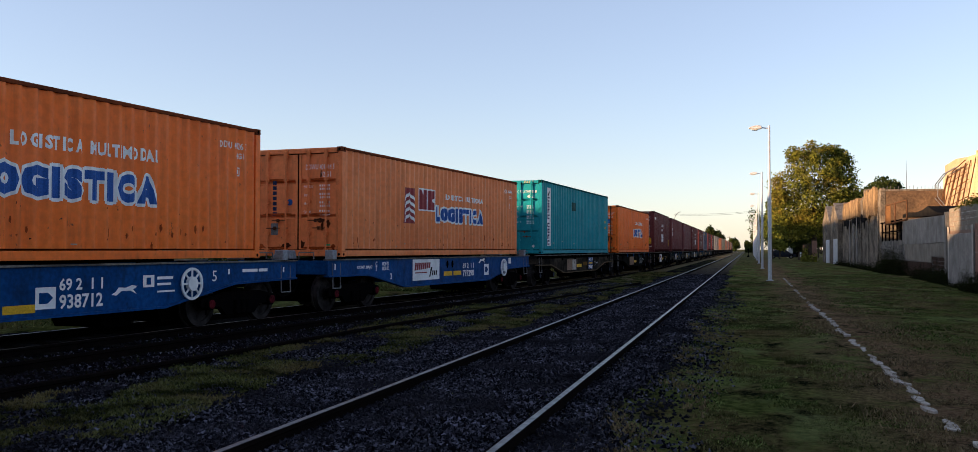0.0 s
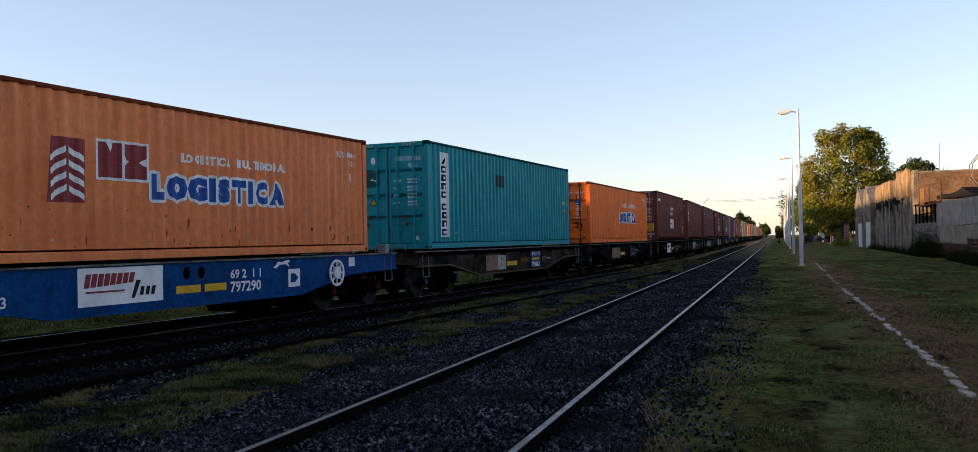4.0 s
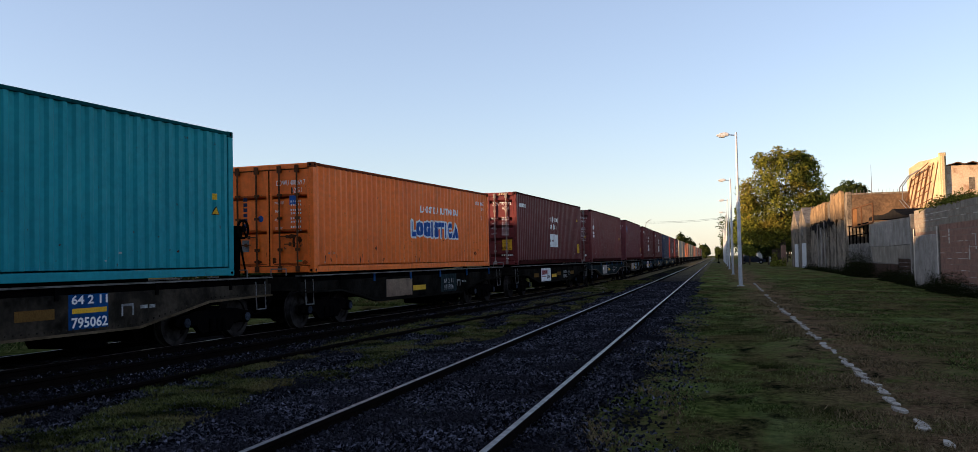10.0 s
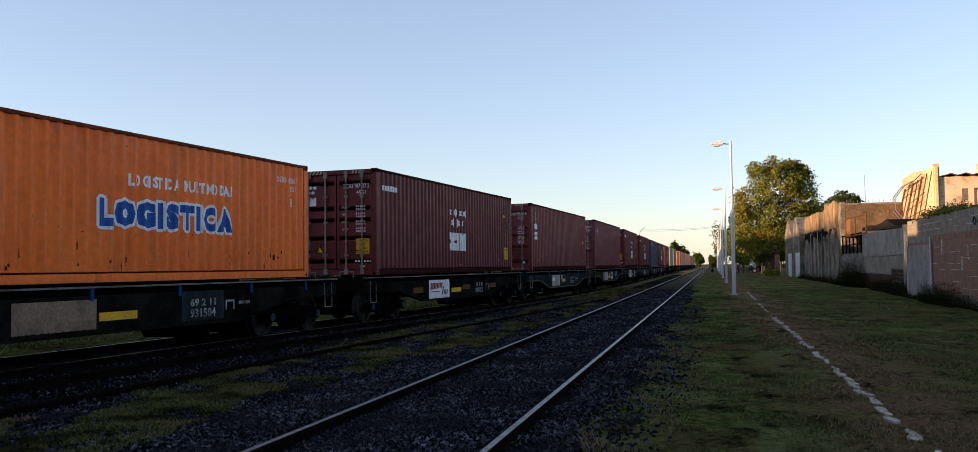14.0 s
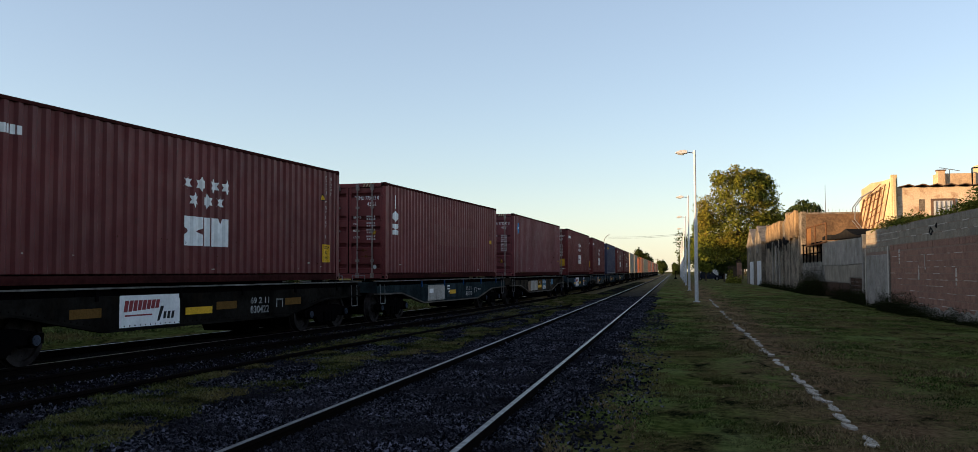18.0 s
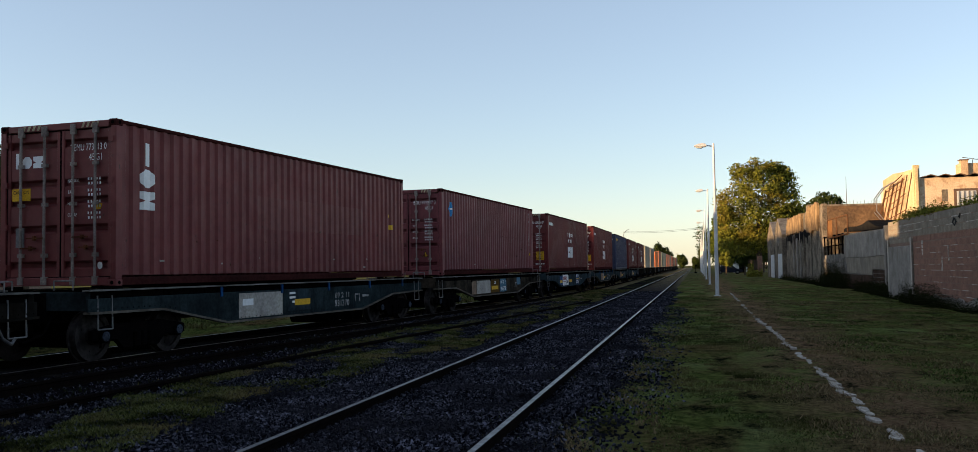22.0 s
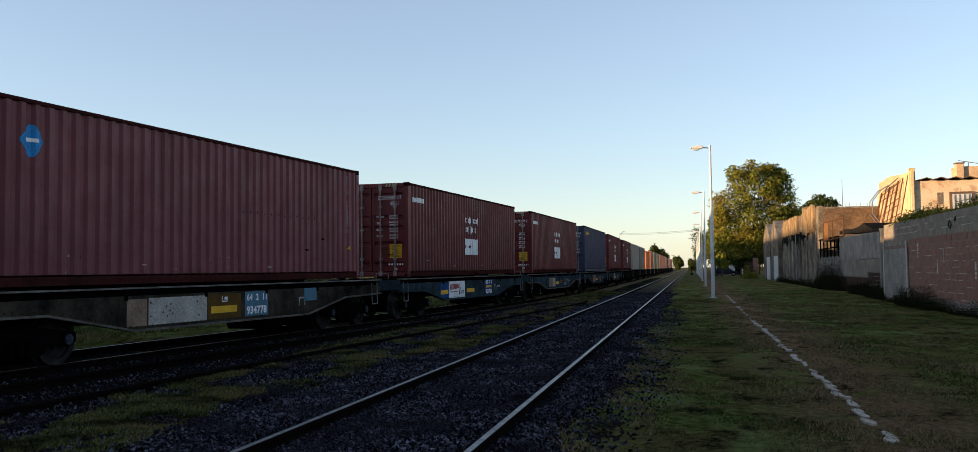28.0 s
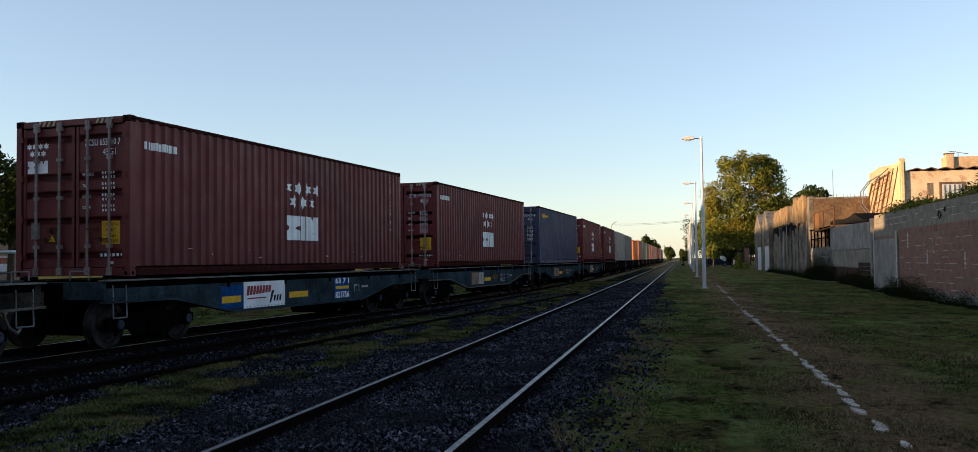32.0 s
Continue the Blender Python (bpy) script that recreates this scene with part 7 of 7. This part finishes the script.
tree("tree", "dark round tree behind the flat roofs", 17.6, 138.0, 12.5, round_lobes(RG, 4.2, 8.2, 9), 8000, 0.28, L_DARK, 0.25, 4)
for k, (x, y, r, z, m) in enumerate(((3.8, 150.0, 1.7, 5.2, L_YOUNG), (4.4, 160.0, 1.8, 7.6, L_YOUNG), (5.2, 166.0, 2.4, 4.6, L_TREE), (9.4, 150.0, 3.0, 3.2, L_DARK), (7.0, 136.0, 2.2, 2.6, L_DARK), (4.6, 142.0, 1.6, 2.4, L_TREE), (6.5, 178.0, 3.0, 5.0, L_DARK), (12.0, 170.0, 4.0, 6.0, L_DARK))):
    tree("tree", "slender leafy tree along the path" if k < 3 else "dark bushy tree by the road", x, y, z + r, round_lobes(RG, r, z, 6, 1.5 if k < 2 else 0.9), 3200, 0.24, m, 0.14, 20 + k)
for k, (x, y, r, z) in enumerate(((-6.0, 440.0, 2.8, 3.4), (6.0, 400.0, 7.5, 8.5), (12.0, 360.0, 7.0, 8.0), (17.0, 330.0, 7.0, 8.0), (22.0, 300.0, 8.0, 8.0), (14.5, 240.0, 5.0, 6.0),
                                  (-12.3, 330.0, 4.2, 5.0), (0.9, 400.0, 2.8, 2.0), (-15.0, 470.0, 5.0, 5.0), (-60.0, 380.0, 9.0, 7.0), (30.0, 420.0, 12.0, 9.0), (48.0, 380.0, 12.0, 9.0))):
    tree("tree", "far dark tree at the end of the line", x, y, z + r, round_lobes(RG, r, z, 9, 1.25), 2600, 0.5, L_DARK, 0.3, 40 + k)


def clump(name, label, category, boxes, count, size, material, seed, kind="stuff"):
    """Leaves spread through some boxes."""
    rng = np.random.default_rng(seed)
    w = np.array([(b[1] - b[0]) * (b[3] - b[2]) * (b[5] - b[4]) for b in boxes]) ** 0.6
    pick = rng.choice(len(boxes), count, p=w / w.sum())
    B = np.array(boxes)[pick]
    u = rng.uniform(0, 1, (count, 3))
    u[:, 2] = u[:, 2] ** 1.25
    c = np.stack([B[:, 0] + u[:, 0] * (B[:, 1] - B[:, 0]), B[:, 2] + u[:, 1] * (B[:, 3] - B[:, 2]), B[:, 4] + u[:, 2] * (B[:, 5] - B[:, 4])], 1)
    c[:, 2] -= u[:, 2] * (B[:, 5] - B[:, 4]) * (0.3 + 0.2 * np.sin(c[:, 1] * 2.3 + c[:, 0]) + 0.15 * np.sin(c[:, 1] * 7.1 + 1.3) + 0.1 * np.sin(c[:, 1] * 15.0))
    c[:, 2] += 0.12 * np.sin(c[:, 1] * 2.3) * u[:, 2] + 0.1 * np.sin(c[:, 1] * 5.1 + c[:, 0] * 3) * u[:, 2]
    a = rng.normal(size=(count, 3))
    a[:, 2] = np.abs(a[:, 2]) * 0.7
    a /= np.linalg.norm(a, axis=1)[:, None]
    b = np.cross(a, rng.normal(size=(count, 3)))
    b /= np.linalg.norm(b, axis=1)[:, None] + 1e-6
    s = size * rng.uniform(0.5, 1.3, count)[:, None]
    return tagged(new(name, fast(name, np.stack([c - a * s, c - b * s * 0.45, c + a * s, c + b * s * 0.45], 1), 4, material)), label, category, kind=kind)


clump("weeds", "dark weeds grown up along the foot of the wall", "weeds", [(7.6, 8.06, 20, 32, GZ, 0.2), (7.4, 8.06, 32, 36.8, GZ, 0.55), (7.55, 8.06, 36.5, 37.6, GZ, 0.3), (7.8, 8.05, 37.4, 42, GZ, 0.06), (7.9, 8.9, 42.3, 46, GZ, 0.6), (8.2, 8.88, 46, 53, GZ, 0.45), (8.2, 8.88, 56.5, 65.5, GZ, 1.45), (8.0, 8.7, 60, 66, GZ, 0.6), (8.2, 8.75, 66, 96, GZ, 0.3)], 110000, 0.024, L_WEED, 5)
clump("creeper", "leafy creeper hanging over the top of the wall", "creeper", [(8.1, 9.2, 34.0, 41, 3.02, 3.28), (8.3, 9.2, 35, 39, 3.1, 3.42), (8.2, 9.0, 28.5, 33.0, 3.05, 3.25), (8.4, 9.4, 26.5, 30.0, 3.1, 3.75)], 15000, 0.05, L_TREE, 6)
clump("bushes", "dark bushes beyond the train", "bushes", [(-40, -33, 72, 84, GZ, 4.2), (-44, -36, 64, 76, GZ, 3.6)], 6000, 0.25, L_DARK, 17)
clump("hedge", "low sunlit shrubs by the gable house", "hedge", [(6.4, 8.0, 115, 121, GZ, 0.8), (6.9, 8.4, 121, 128, GZ, 1.8)], 2200, 0.16, L_TREE, 7)


# ---- grass, weeds and loose stones near the path ----
def blades(name, label, areas, count, hgt, material, seed, group=0.0, bare=0.0, foot=GZ):
    rng = np.random.default_rng(seed)
    w = np.array([a[4] for a in areas], float)
    pick = rng.choice(len(areas), count, p=w / w.sum())
    A = np.array([a[:4] for a in areas])[pick]
    x = A[:, 0] + rng.uniform(0, 1, count) * (A[:, 1] - A[:, 0])
    y = A[:, 2] + rng.uniform(0, 1, count) ** 1.5 * (A[:, 3] - A[:, 2])
    x = x + rng.normal(size=count) * 0.22 * np.minimum(1.0, (A[:, 1] - A[:, 0]))
    if group:
        k = np.sin(x * 2.1 + 1.7 * np.sin(y * 0.83 + x)) * np.sin(y * 0.7 + 2.1 * np.sin(x * 1.3 + 0.4 * y)) + 0.45 * np.sin(x * 5.3 + y * 3.1 + 2 * np.sin(x * 2.3 - y * 1.9)) + 0.25 * np.sin(x * 11.3 - y * 9.7) + rng.normal(size=len(x)) * 0.16 > group
        x, y = x[k], y[k]
    if bare:
        k = (np.abs(x - 1.75) > bare * rng.uniform(0.2, 1.3, len(x))) & ((np.hypot((x + 0.7) / 0.8, (y - 8.5) / 2.2) > rng.uniform(0.2, 1.2, len(x))))
        x, y = x[k], y[k]
    n = len(x)
    h = hgt * rng.uniform(0.4, 1.3, n) * (1 + 0.012 * y)
    an = rng.uniform(0, 2 * np.pi, n)
    wd = (0.006 + 0.00045 * y) * rng.uniform(0.7, 1.4, n)
    ln = h * rng.uniform(0.5, 2.2, n)
    dx, dy = np.cos(an), np.sin(an)
    z0 = np.full(n, foot - 0.01)
    p0 = np.stack([x - dy * wd, y + dx * wd, z0], 1)
    p1 = np.stack([x + dy * wd, y - dx * wd, z0], 1)
    p2 = np.stack([x + dx * ln, y + dy * ln, foot + h], 1)
    return tagged(new(name, fast(name, np.stack([p0, p1, p2], 1), 3, material)), label, "grass", kind="stuff")


blades("grass", "short dark green grass beside the path", [(-1.45, -0.6, 5, 40, 1.8), (-0.7, 1.5, 5, 18, 4), (1.9, 7.6, 8, 30, 4), (-0.7, 1.5, 18, 45, 1.5), (1.9, 7.9, 25, 60, 2)], 360000, 0.017, L_GRASS, 21, -0.35, 1.0)
blades("grass", "coarse green tufts between the tracks", [(-6.9, -5.0, 5, 24, 3), (-6.2, -4.3, 16, 60, 2.5)], 230000, 0.024, L_STRIP, 22, 0.12, 0.0, GZ)
blades("dry_grass", "dry straw-coloured grass at the edge of the ballast", [(-1.6, -0.5, 6, 22, 2), (1.2, 2.4, 6, 40, 2), (2.4, 6.0, 14, 40, 1.2), (-1.9, -0.7, 5, 14, 1), (1.1, 2.6, 6, 30, 2)], 70000, 0.034, L_DRY, 23, 0.25)
blades("grass", "sunless green grass beyond the train", [(-17.5, -13.2, 8, 40, 2), (-14.5, -10.2, 30, 70, 1)], 45000, 0.09, L_GRASS, 25)
blades("weeds", "thin weeds between the rails", [(-4.4, -0.9, 5, 16, 1)], 5000, 0.05, L_GRASS, 24, 0.3)
blades("weeds", "dark weeds along the rusty rails", [(-9.6, -6.8, 5, 30, 1.5)], 9000, 0.05, L_WEED, 26, 0.3, 0.0, GZ - 0.09)

M_STONE = leaf_mat("dark_crushed_stone", (0.0025, 0.0025, 0.005), (0.22, 0.22, 0.285), (0.024, 0.022, 0.028), 0.5, 0.8, 3.4)


def stones(name, label, areas, count, seed):
    """Loose angular stones, eight faces each."""
    rng = np.random.default_rng(seed)
    w = np.array([a[5] for a in areas], float)
    pick = rng.choice(len(areas), count, p=w / w.sum())
    A = np.array([a[:5] for a in areas])[pick]
    x = A[:, 0] + rng.uniform(0, 1, count) * (A[:, 1] - A[:, 0])
    y = A[:, 2] + rng.uniform(0, 1, count) ** 2.0 * (A[:, 3] - A[:, 2])
    x = x + rng.normal(size=count) * 0.12 + 0.2 * np.sin(y * 0.9) * np.cos(y * 0.37)
    r = rng.uniform(0.012, 0.026, count) * (1 + 0.022 * y)
    c = np.stack([x, y, A[:, 4] + r * 0.4], 1)
    q = rng.normal(size=(count, 3, 3))
    e1 = q[:, 0] / np.linalg.norm(q[:, 0], axis=1)[:, None]
    e2 = np.cross(e1, q[:, 1])
    e2 /= np.linalg.norm(e2, axis=1)[:, None]
    e3 = np.cross(e1, e2)
    f = rng.uniform(0.55, 1.3, (count, 6))
    P = [c + e * (s * r * f[:, k])[:, None] for k, (e, s) in enumerate(((e1, 1.2), (e1, -1.2), (e2, 1), (e2, -1), (e3, 0.8), (e3, -0.8)))]
    tri = [(0, 2, 4), (2, 1, 4), (1, 3, 4), (3, 0, 4), (2, 0, 5), (1, 2, 5), (3, 1, 5), (0, 3, 5)]
    v = np.stack([np.stack([P[i] for i in t], 1) for t in tri], 1)
    return tagged(new(name, fast(name, v, 3, M_STONE)), label, "gravel", kind="stuff")


stones("ballast_stones", "loose dark crushed stones of the ballast", [(NEAR_X - 2.0, NEAR_X - 0.95, 4.5, 16, GZ + 0.03, 1.8), (NEAR_X - 1.35, NEAR_X - 0.95, 13, 52, GZ + 0.03, 0.8), (NEAR_X - 0.8, NEAR_X + 0.8, 4.5, 52, GZ + 0.03, 4), (NEAR_X + 0.95, NEAR_X + 1.4, 4.5, 52, GZ + 0.02, 1.6), (NEAR_X + 1.4, NEAR_X + 2.15, 4.5, 34, GZ - 0.008, 0.32)], 110000, 31)
stones("ballast_stones", "loose dark stones among the moss between the tracks", [(-6.9, -4.7, 4.5, 40, GZ - 0.02, 1)], 24000, 33)
stones("ballast_stones", "loose dark stones between the rusty rails", [(-8.6, -6.9, 6, 34, GZ - 0.09, 1), (-10.0, -8.6, 7, 34, GZ - 0.09, 0.5)], 8000, 32)


# ---- far end of the line ----
M_ROAD = surf("pale_dusty_road", (0.16, 0.145, 0.125), (0.12, 0.11, 0.095), 0.95, 0.0, 0.5, 9.0, 0.2, 0.01, shift=False)
tagged(part("road", once("road", lambda bm: box(bm, -30, 40, 196, 203, GZ - 0.05, GZ + 0.03), M_ROAD), M_ROAD, None), "pale dusty road over the level crossing", "road", kind="structure")
M_CARPAINT = surf("dark_blue_car_paint", (0.012, 0.014, 0.028), (0.014, 0.016, 0.03), 0.25, 0.0, 1.0, 20.0, 0.0)


def parked_car(x, y):
    c = thing("car", "dark blue parked car under the trees", "car", at=pose(x, y, GZ))
    bm = bmesh.new()
    prism(bm, [(-2.1, 0.28), (2.1, 0.28), (2.15, 0.7), (1.45, 0.86), (-2.05, 0.9), (-2.15, 0.6)], "y", -0.85, 0.85)
    part("body", bm, M_CARPAINT, c, bevel=0.06)
    bm = bmesh.new()
    prism(bm, [(-1.7, 0.88), (1.3, 0.86), (0.55, 1.4), (-1.0, 1.44)], "y", -0.74, 0.74)
    cb = part("cabin", bm, M_CARPAINT, c, bevel=0.05)
    for a, b, u, v in ((-1.45, -0.35, -1.0, -0.35), (-0.25, 0.95, -0.25, 0.5)):
        bm = bmesh.new()
        prism(bm, [(a, 0.93), (b, 0.93), (v, 1.34), (u, 1.34)], "y", -0.76, -0.74)
        part("side_window", bm, M_GLASS, cb)
    for px in (-1.35, 1.35):
        for s in (-1, 1):
            bm = bmesh.new()
            ringed(bm, (px, s * 0.78, 0.32), "y", 0.19, 0.32, 0.2, 18)
            w = part("tyre", bm, M_DARK, c)
            bm = bmesh.new()
            ringed(bm, (px, s * 0.80, 0.32), "y", 0, 0.19, 0.17, 14)
            part("rim", bm, M_STEEL, w)


parked_car(5.3, 152.0)
wh = thing("white_house", "small white house behind the trees", "house")
block_of("wall", 7.2, 12.0, 176.0, 184.0, GZ, 3.4, M_WHITE_METAL, wh, 0.02)
block_of("roof", 7.0, 12.2, 175.8, 184.2, 3.4, 3.7, M_TILE, wh, 0.02)
block_of("door", 8.0, 9.0, 175.95, 176.0, GZ, 2.0, M_DARK, wh)
fe = thing("fence", "old fence of posts with a brick pillar by the shrubs", "fence")
block_of("pillar", 7.6, 8.15, 117.2, 117.8, GZ, 2.4, M_BRICK, fe, 0.02, "sunlit brick pillar")
for k in range(9):
    block_of("post", 7.4, 7.55, 119.0 + 2.2 * k, 119.16 + 2.2 * k, GZ, 1.9 + 0.2 * (k % 2), M_BARK, fe, 0.02)
for z in (0.7, 1.4):
    block_of("fence_rail", 7.44, 7.5, 118.0, 138.0, z, z + 0.08, M_BARK, fe)
ss = thing("switch_stand", "dark point lever standing by the track", "switch stand", at=pose(0.15, 178.0, GZ))
bm = bmesh.new()
rod(bm, (0, 0, 0), (0.05, 0, 1.3), 0.09, 6, 0.07)
part("lever", bm, M_DARK, ss)
bm = bmesh.new()
box(bm, -0.25, 0.25, -0.3, 0.3, 0, 0.3)
part("stand", bm, M_DARK, ss, bevel=0.03)
bm = bmesh.new()
ringed(bm, (0.05, 0, 1.45), "y", 0, 0.2, 0.05, 12)
part("target", bm, M_DARK, ss)

# poles and wires over the line
wp = thing("utility_pole", "thin curved pole behind the train", "utility pole", at=pose(-11.3, 150.0, GZ))
bm = bmesh.new()
rod(bm, (0, 0, 0), (0, 0, 6.2), 0.11, 8, 0.08)
part("pole", bm, M_STEEL, wp)
bm = bmesh.new()
bent(bm, [(0, 0, 6.2), (0.15, 0, 6.9), (0.6, 0, 7.4), (1.0, 0, 7.5)], 0.05)
part("arm", bm, M_STEEL, wp)
for zz, sag in ((6.85, 0.25), (7.0, 0.2)):
    bm = bmesh.new()
    pts = [(-11.3 + 12.8 * k / 10, 150.0 - 10 * k / 10, zz - sag * 4 * (k / 10) * (1 - k / 10)) for k in range(11)]
    rings = [[bm.verts.new((p[0], p[1] + s * 0.014, p[2] + u * 0.014)) for s, u in ((-1, -1), (1, -1), (1, 1), (-1, 1))] for p in pts]
    for ra, rb in zip(rings, rings[1:]):
        for q in range(4):
            bm.faces.new((ra[q], ra[(q + 1) % 4], rb[(q + 1) % 4], rb[q]))
    tagged(part("overhead_wire", bm, M_DARK, None), "thin dark overhead wire across the line", "wire")
for x, y in ((-13.0, 330.0), (-9.5, 520.0), (9.0, 345.0)):
    up = thing("utility_pole", "far wooden pole with a cross arm", "utility pole", at=pose(x, y, GZ))
    bm = bmesh.new()
    rod(bm, (0, 0, 0), (0, 0, 8.5), 0.14, 7)
    part("pole", bm, M_BARK, up)
    bm = bmesh.new()
    box(bm, -1.2, 1.2, -0.06, 0.06, 7.9, 8.05)
    part("cross_arm", bm, M_BARK, up)


# ---- beyond the train ----
M_FLATS = surf("beige_rendered_flats", (0.25, 0.17, 0.125), (0.20, 0.14, 0.105), 0.9, 0.0, 0.4, 10.0, 0.15, 0.006, (0.18, 0.13, 0.1), 0.5, (1, 1, 0.4))
fl = thing("apartment_building", "three-storey beige apartment building with white windows", "building")
block_of("wall", -74.0, -60.0, 36.0, 76.0, GZ, 9.0, M_FLATS, fl)
block_of("parapet", -74.1, -59.9, 35.9, 76.1, 9.0, 9.5, M_FLATS, fl, 0.02)
block_of("cornice", -59.9, -59.86, 36.0, 76.0, 7.15, 7.3, M_STUCCO, fl)
for i in range(10):
    for j in range(3):
        y, z = 38.5 + 3.6 * i, 0.9 + 2.9 * j
        wi = block_of("window", -60.0, -59.9, y, y + 1.25, z, z + 1.35, M_WHITE_METAL, fl, 0.0, "white framed window")
        block_of("pane", -59.93, -59.885, y + 0.1, y + 1.15, z + (0.1 if (i + j) % 3 else 0.7), z + 1.25, M_GLASS, wi)
        if (i + j) % 3 == 1:
            block_of("blind", -59.93, -59.88, y + 0.08, y + 1.17, z + 0.6, z + 1.28, M_WHITE_METAL, wi, 0.0, "half-drawn white blind")
tree("tree", "dark tree standing beyond the train", -38.5, 46.5, 9.5, round_lobes(RG, 3.4, 5.4, 9, 1.2), 7000, 0.2, L_DARK, 0.22, 61)
tree("tree", "bushy tree in front of the flats", -50.0, 55.0, 5.0, round_lobes(RG, 2.4, 3.0, 7), 3000, 0.2, L_DARK, 0.15, 62)
for k, (x, y, r, z) in enumerate(((-78.0, 60.0, 3.5, 8.6), (-78.0, 70.0, 3.6, 8.3), (-79.0, 50.0, 3.4, 8.4), (-36.0, 62.0, 2.2, 2.6))):
    tree("tree", "leafy tree around the flats", x, y, z + r, round_lobes(RG, r, z, 7), 3500, 0.3, L_TREE, 0.3, 63 + k)
gp = thing("pipe_barrier", "white pipe barrier standing beyond the train", "barrier", at=pose(-26.0, 26.5, GZ))
bm = bmesh.new()
rod(bm, (0, 0, 0), (-0.3, 0, 2.0), 0.07, 8)
part("post", bm, M_WHITE_METAL, gp)
bm = bmesh.new()
rod(bm, (-0.35, 0, 2.0), (3.4, 1.2, 2.0), 0.06, 8)
part("rail", bm, M_WHITE_METAL, gp)

# unseen houses added behind the tracks to keep the evening sun off the yard
for k, (y0, y1, top) in enumerate(((-150.0, -95.0, 10.5), (-94.0, -40.0, 11.0), (-39.0, 11.4, 9.6), (11.5, 13.7, 7.0), (13.75, 19.0, 6.1), (19.1, 38.0, 8.1))):
    hh = thing("house", "unseen plain block added beyond the tracks to cast shade", "house")
    block_of("wall", -48.0, -44.0, y0, y1, GZ, top, M_FLATS, hh)
    block_of("roof", -48.3, -43.7, y0 - 0.02, y1 + 0.02, top, top + 0.3, M_TILE, hh)
# added out of sight; its height sets the shadow line on the stucco fronts
ob2 = thing("apartment_building", "hidden block added behind the beige flats to cast shade", "building")
block_of("wall", -96.0, -84.0, 28.0, 74.0, GZ, 13.2, M_FLATS, ob2)
block_of("roof", -96.3, -83.7, 27.7, 74.3, 13.2, 13.5, M_TILE, ob2)
# far block added out of sight to shade the lower house walls
tb = thing("apartment_building", "hidden tall block added far off to cast shade", "building")
block_of("wall", -160.0, -150.0, -12.0, 38.0, GZ, 19.4, M_FLATS, tb)
block_of("roof", -160.3, -149.7, -12.3, 38.3, 19.4, 19.7, M_TILE, tb)
# added behind the camera to dim the sky light on the door ends
hb = thing("house", "unseen building added behind the camera to block sky light", "house")
block_of("wall", -42.0, 26.0, -36.0, -24.0, GZ, 15.0, M_FLATS, hb)
block_of("roof", -42.3, 26.3, -36.3, -23.7, 15.0, 15.3, M_TILE, hb)


# ---- bricks and blocks of the walls ----
for parent, nm, m, x, y, z, ln, ht in WALL_PIECES:
    key = (nm, round(ln, 2), round(ht, 2))
    part(nm, once(key, lambda bm: box(bm, 0, 0.06, -ln / 2, ln / 2, -ht / 2, ht / 2), m, 0.006), m, parent, at=pose(x, y, z, random.uniform(-0.5, 0.5), 0, 0))


# ---- what moves ----
def run_of(t):
    """Near end of the first container along the track at t seconds."""
    return sum(c * (t / 32.0) ** k for k, c in enumerate((4.265, -97.618, -15.912, 155.305, -498.386, 727.953, -498.337, 130.018)))


def train_pose(offset, t, lift):
    yc = run_of(t) + offset
    xa, xb = track_x(yc - BOGIE), track_x(yc + BOGIE)
    turn = math.atan2(xb - xa, 2 * BOGIE)
    return pose((xa + xb) / 2, yc + CW / 2 * math.sin(turn), TRACK_Z + lift, 0, 0, -math.degrees(turn))


def motions():
    times = [k * 1.0 for k in range(33)]
    for offset, w, c in TRAIN:
        walk(w, [(t, train_pose(offset + WSHIFT, t, 0.0)) for t in times])
        walk(c, [(t, train_pose(offset, t, DECK)) for t in times])
    fine = [k * 0.2 for k in range(161)]
    turns = [(t, math.degrees((run_of(0) - run_of(t)) / WR)) for t in fine]
    for ws, y in WHEELSETS:
        walk(ws, [(t, pose(0, y, WR, a, 0, 0)) for t, a in turns])


motions()
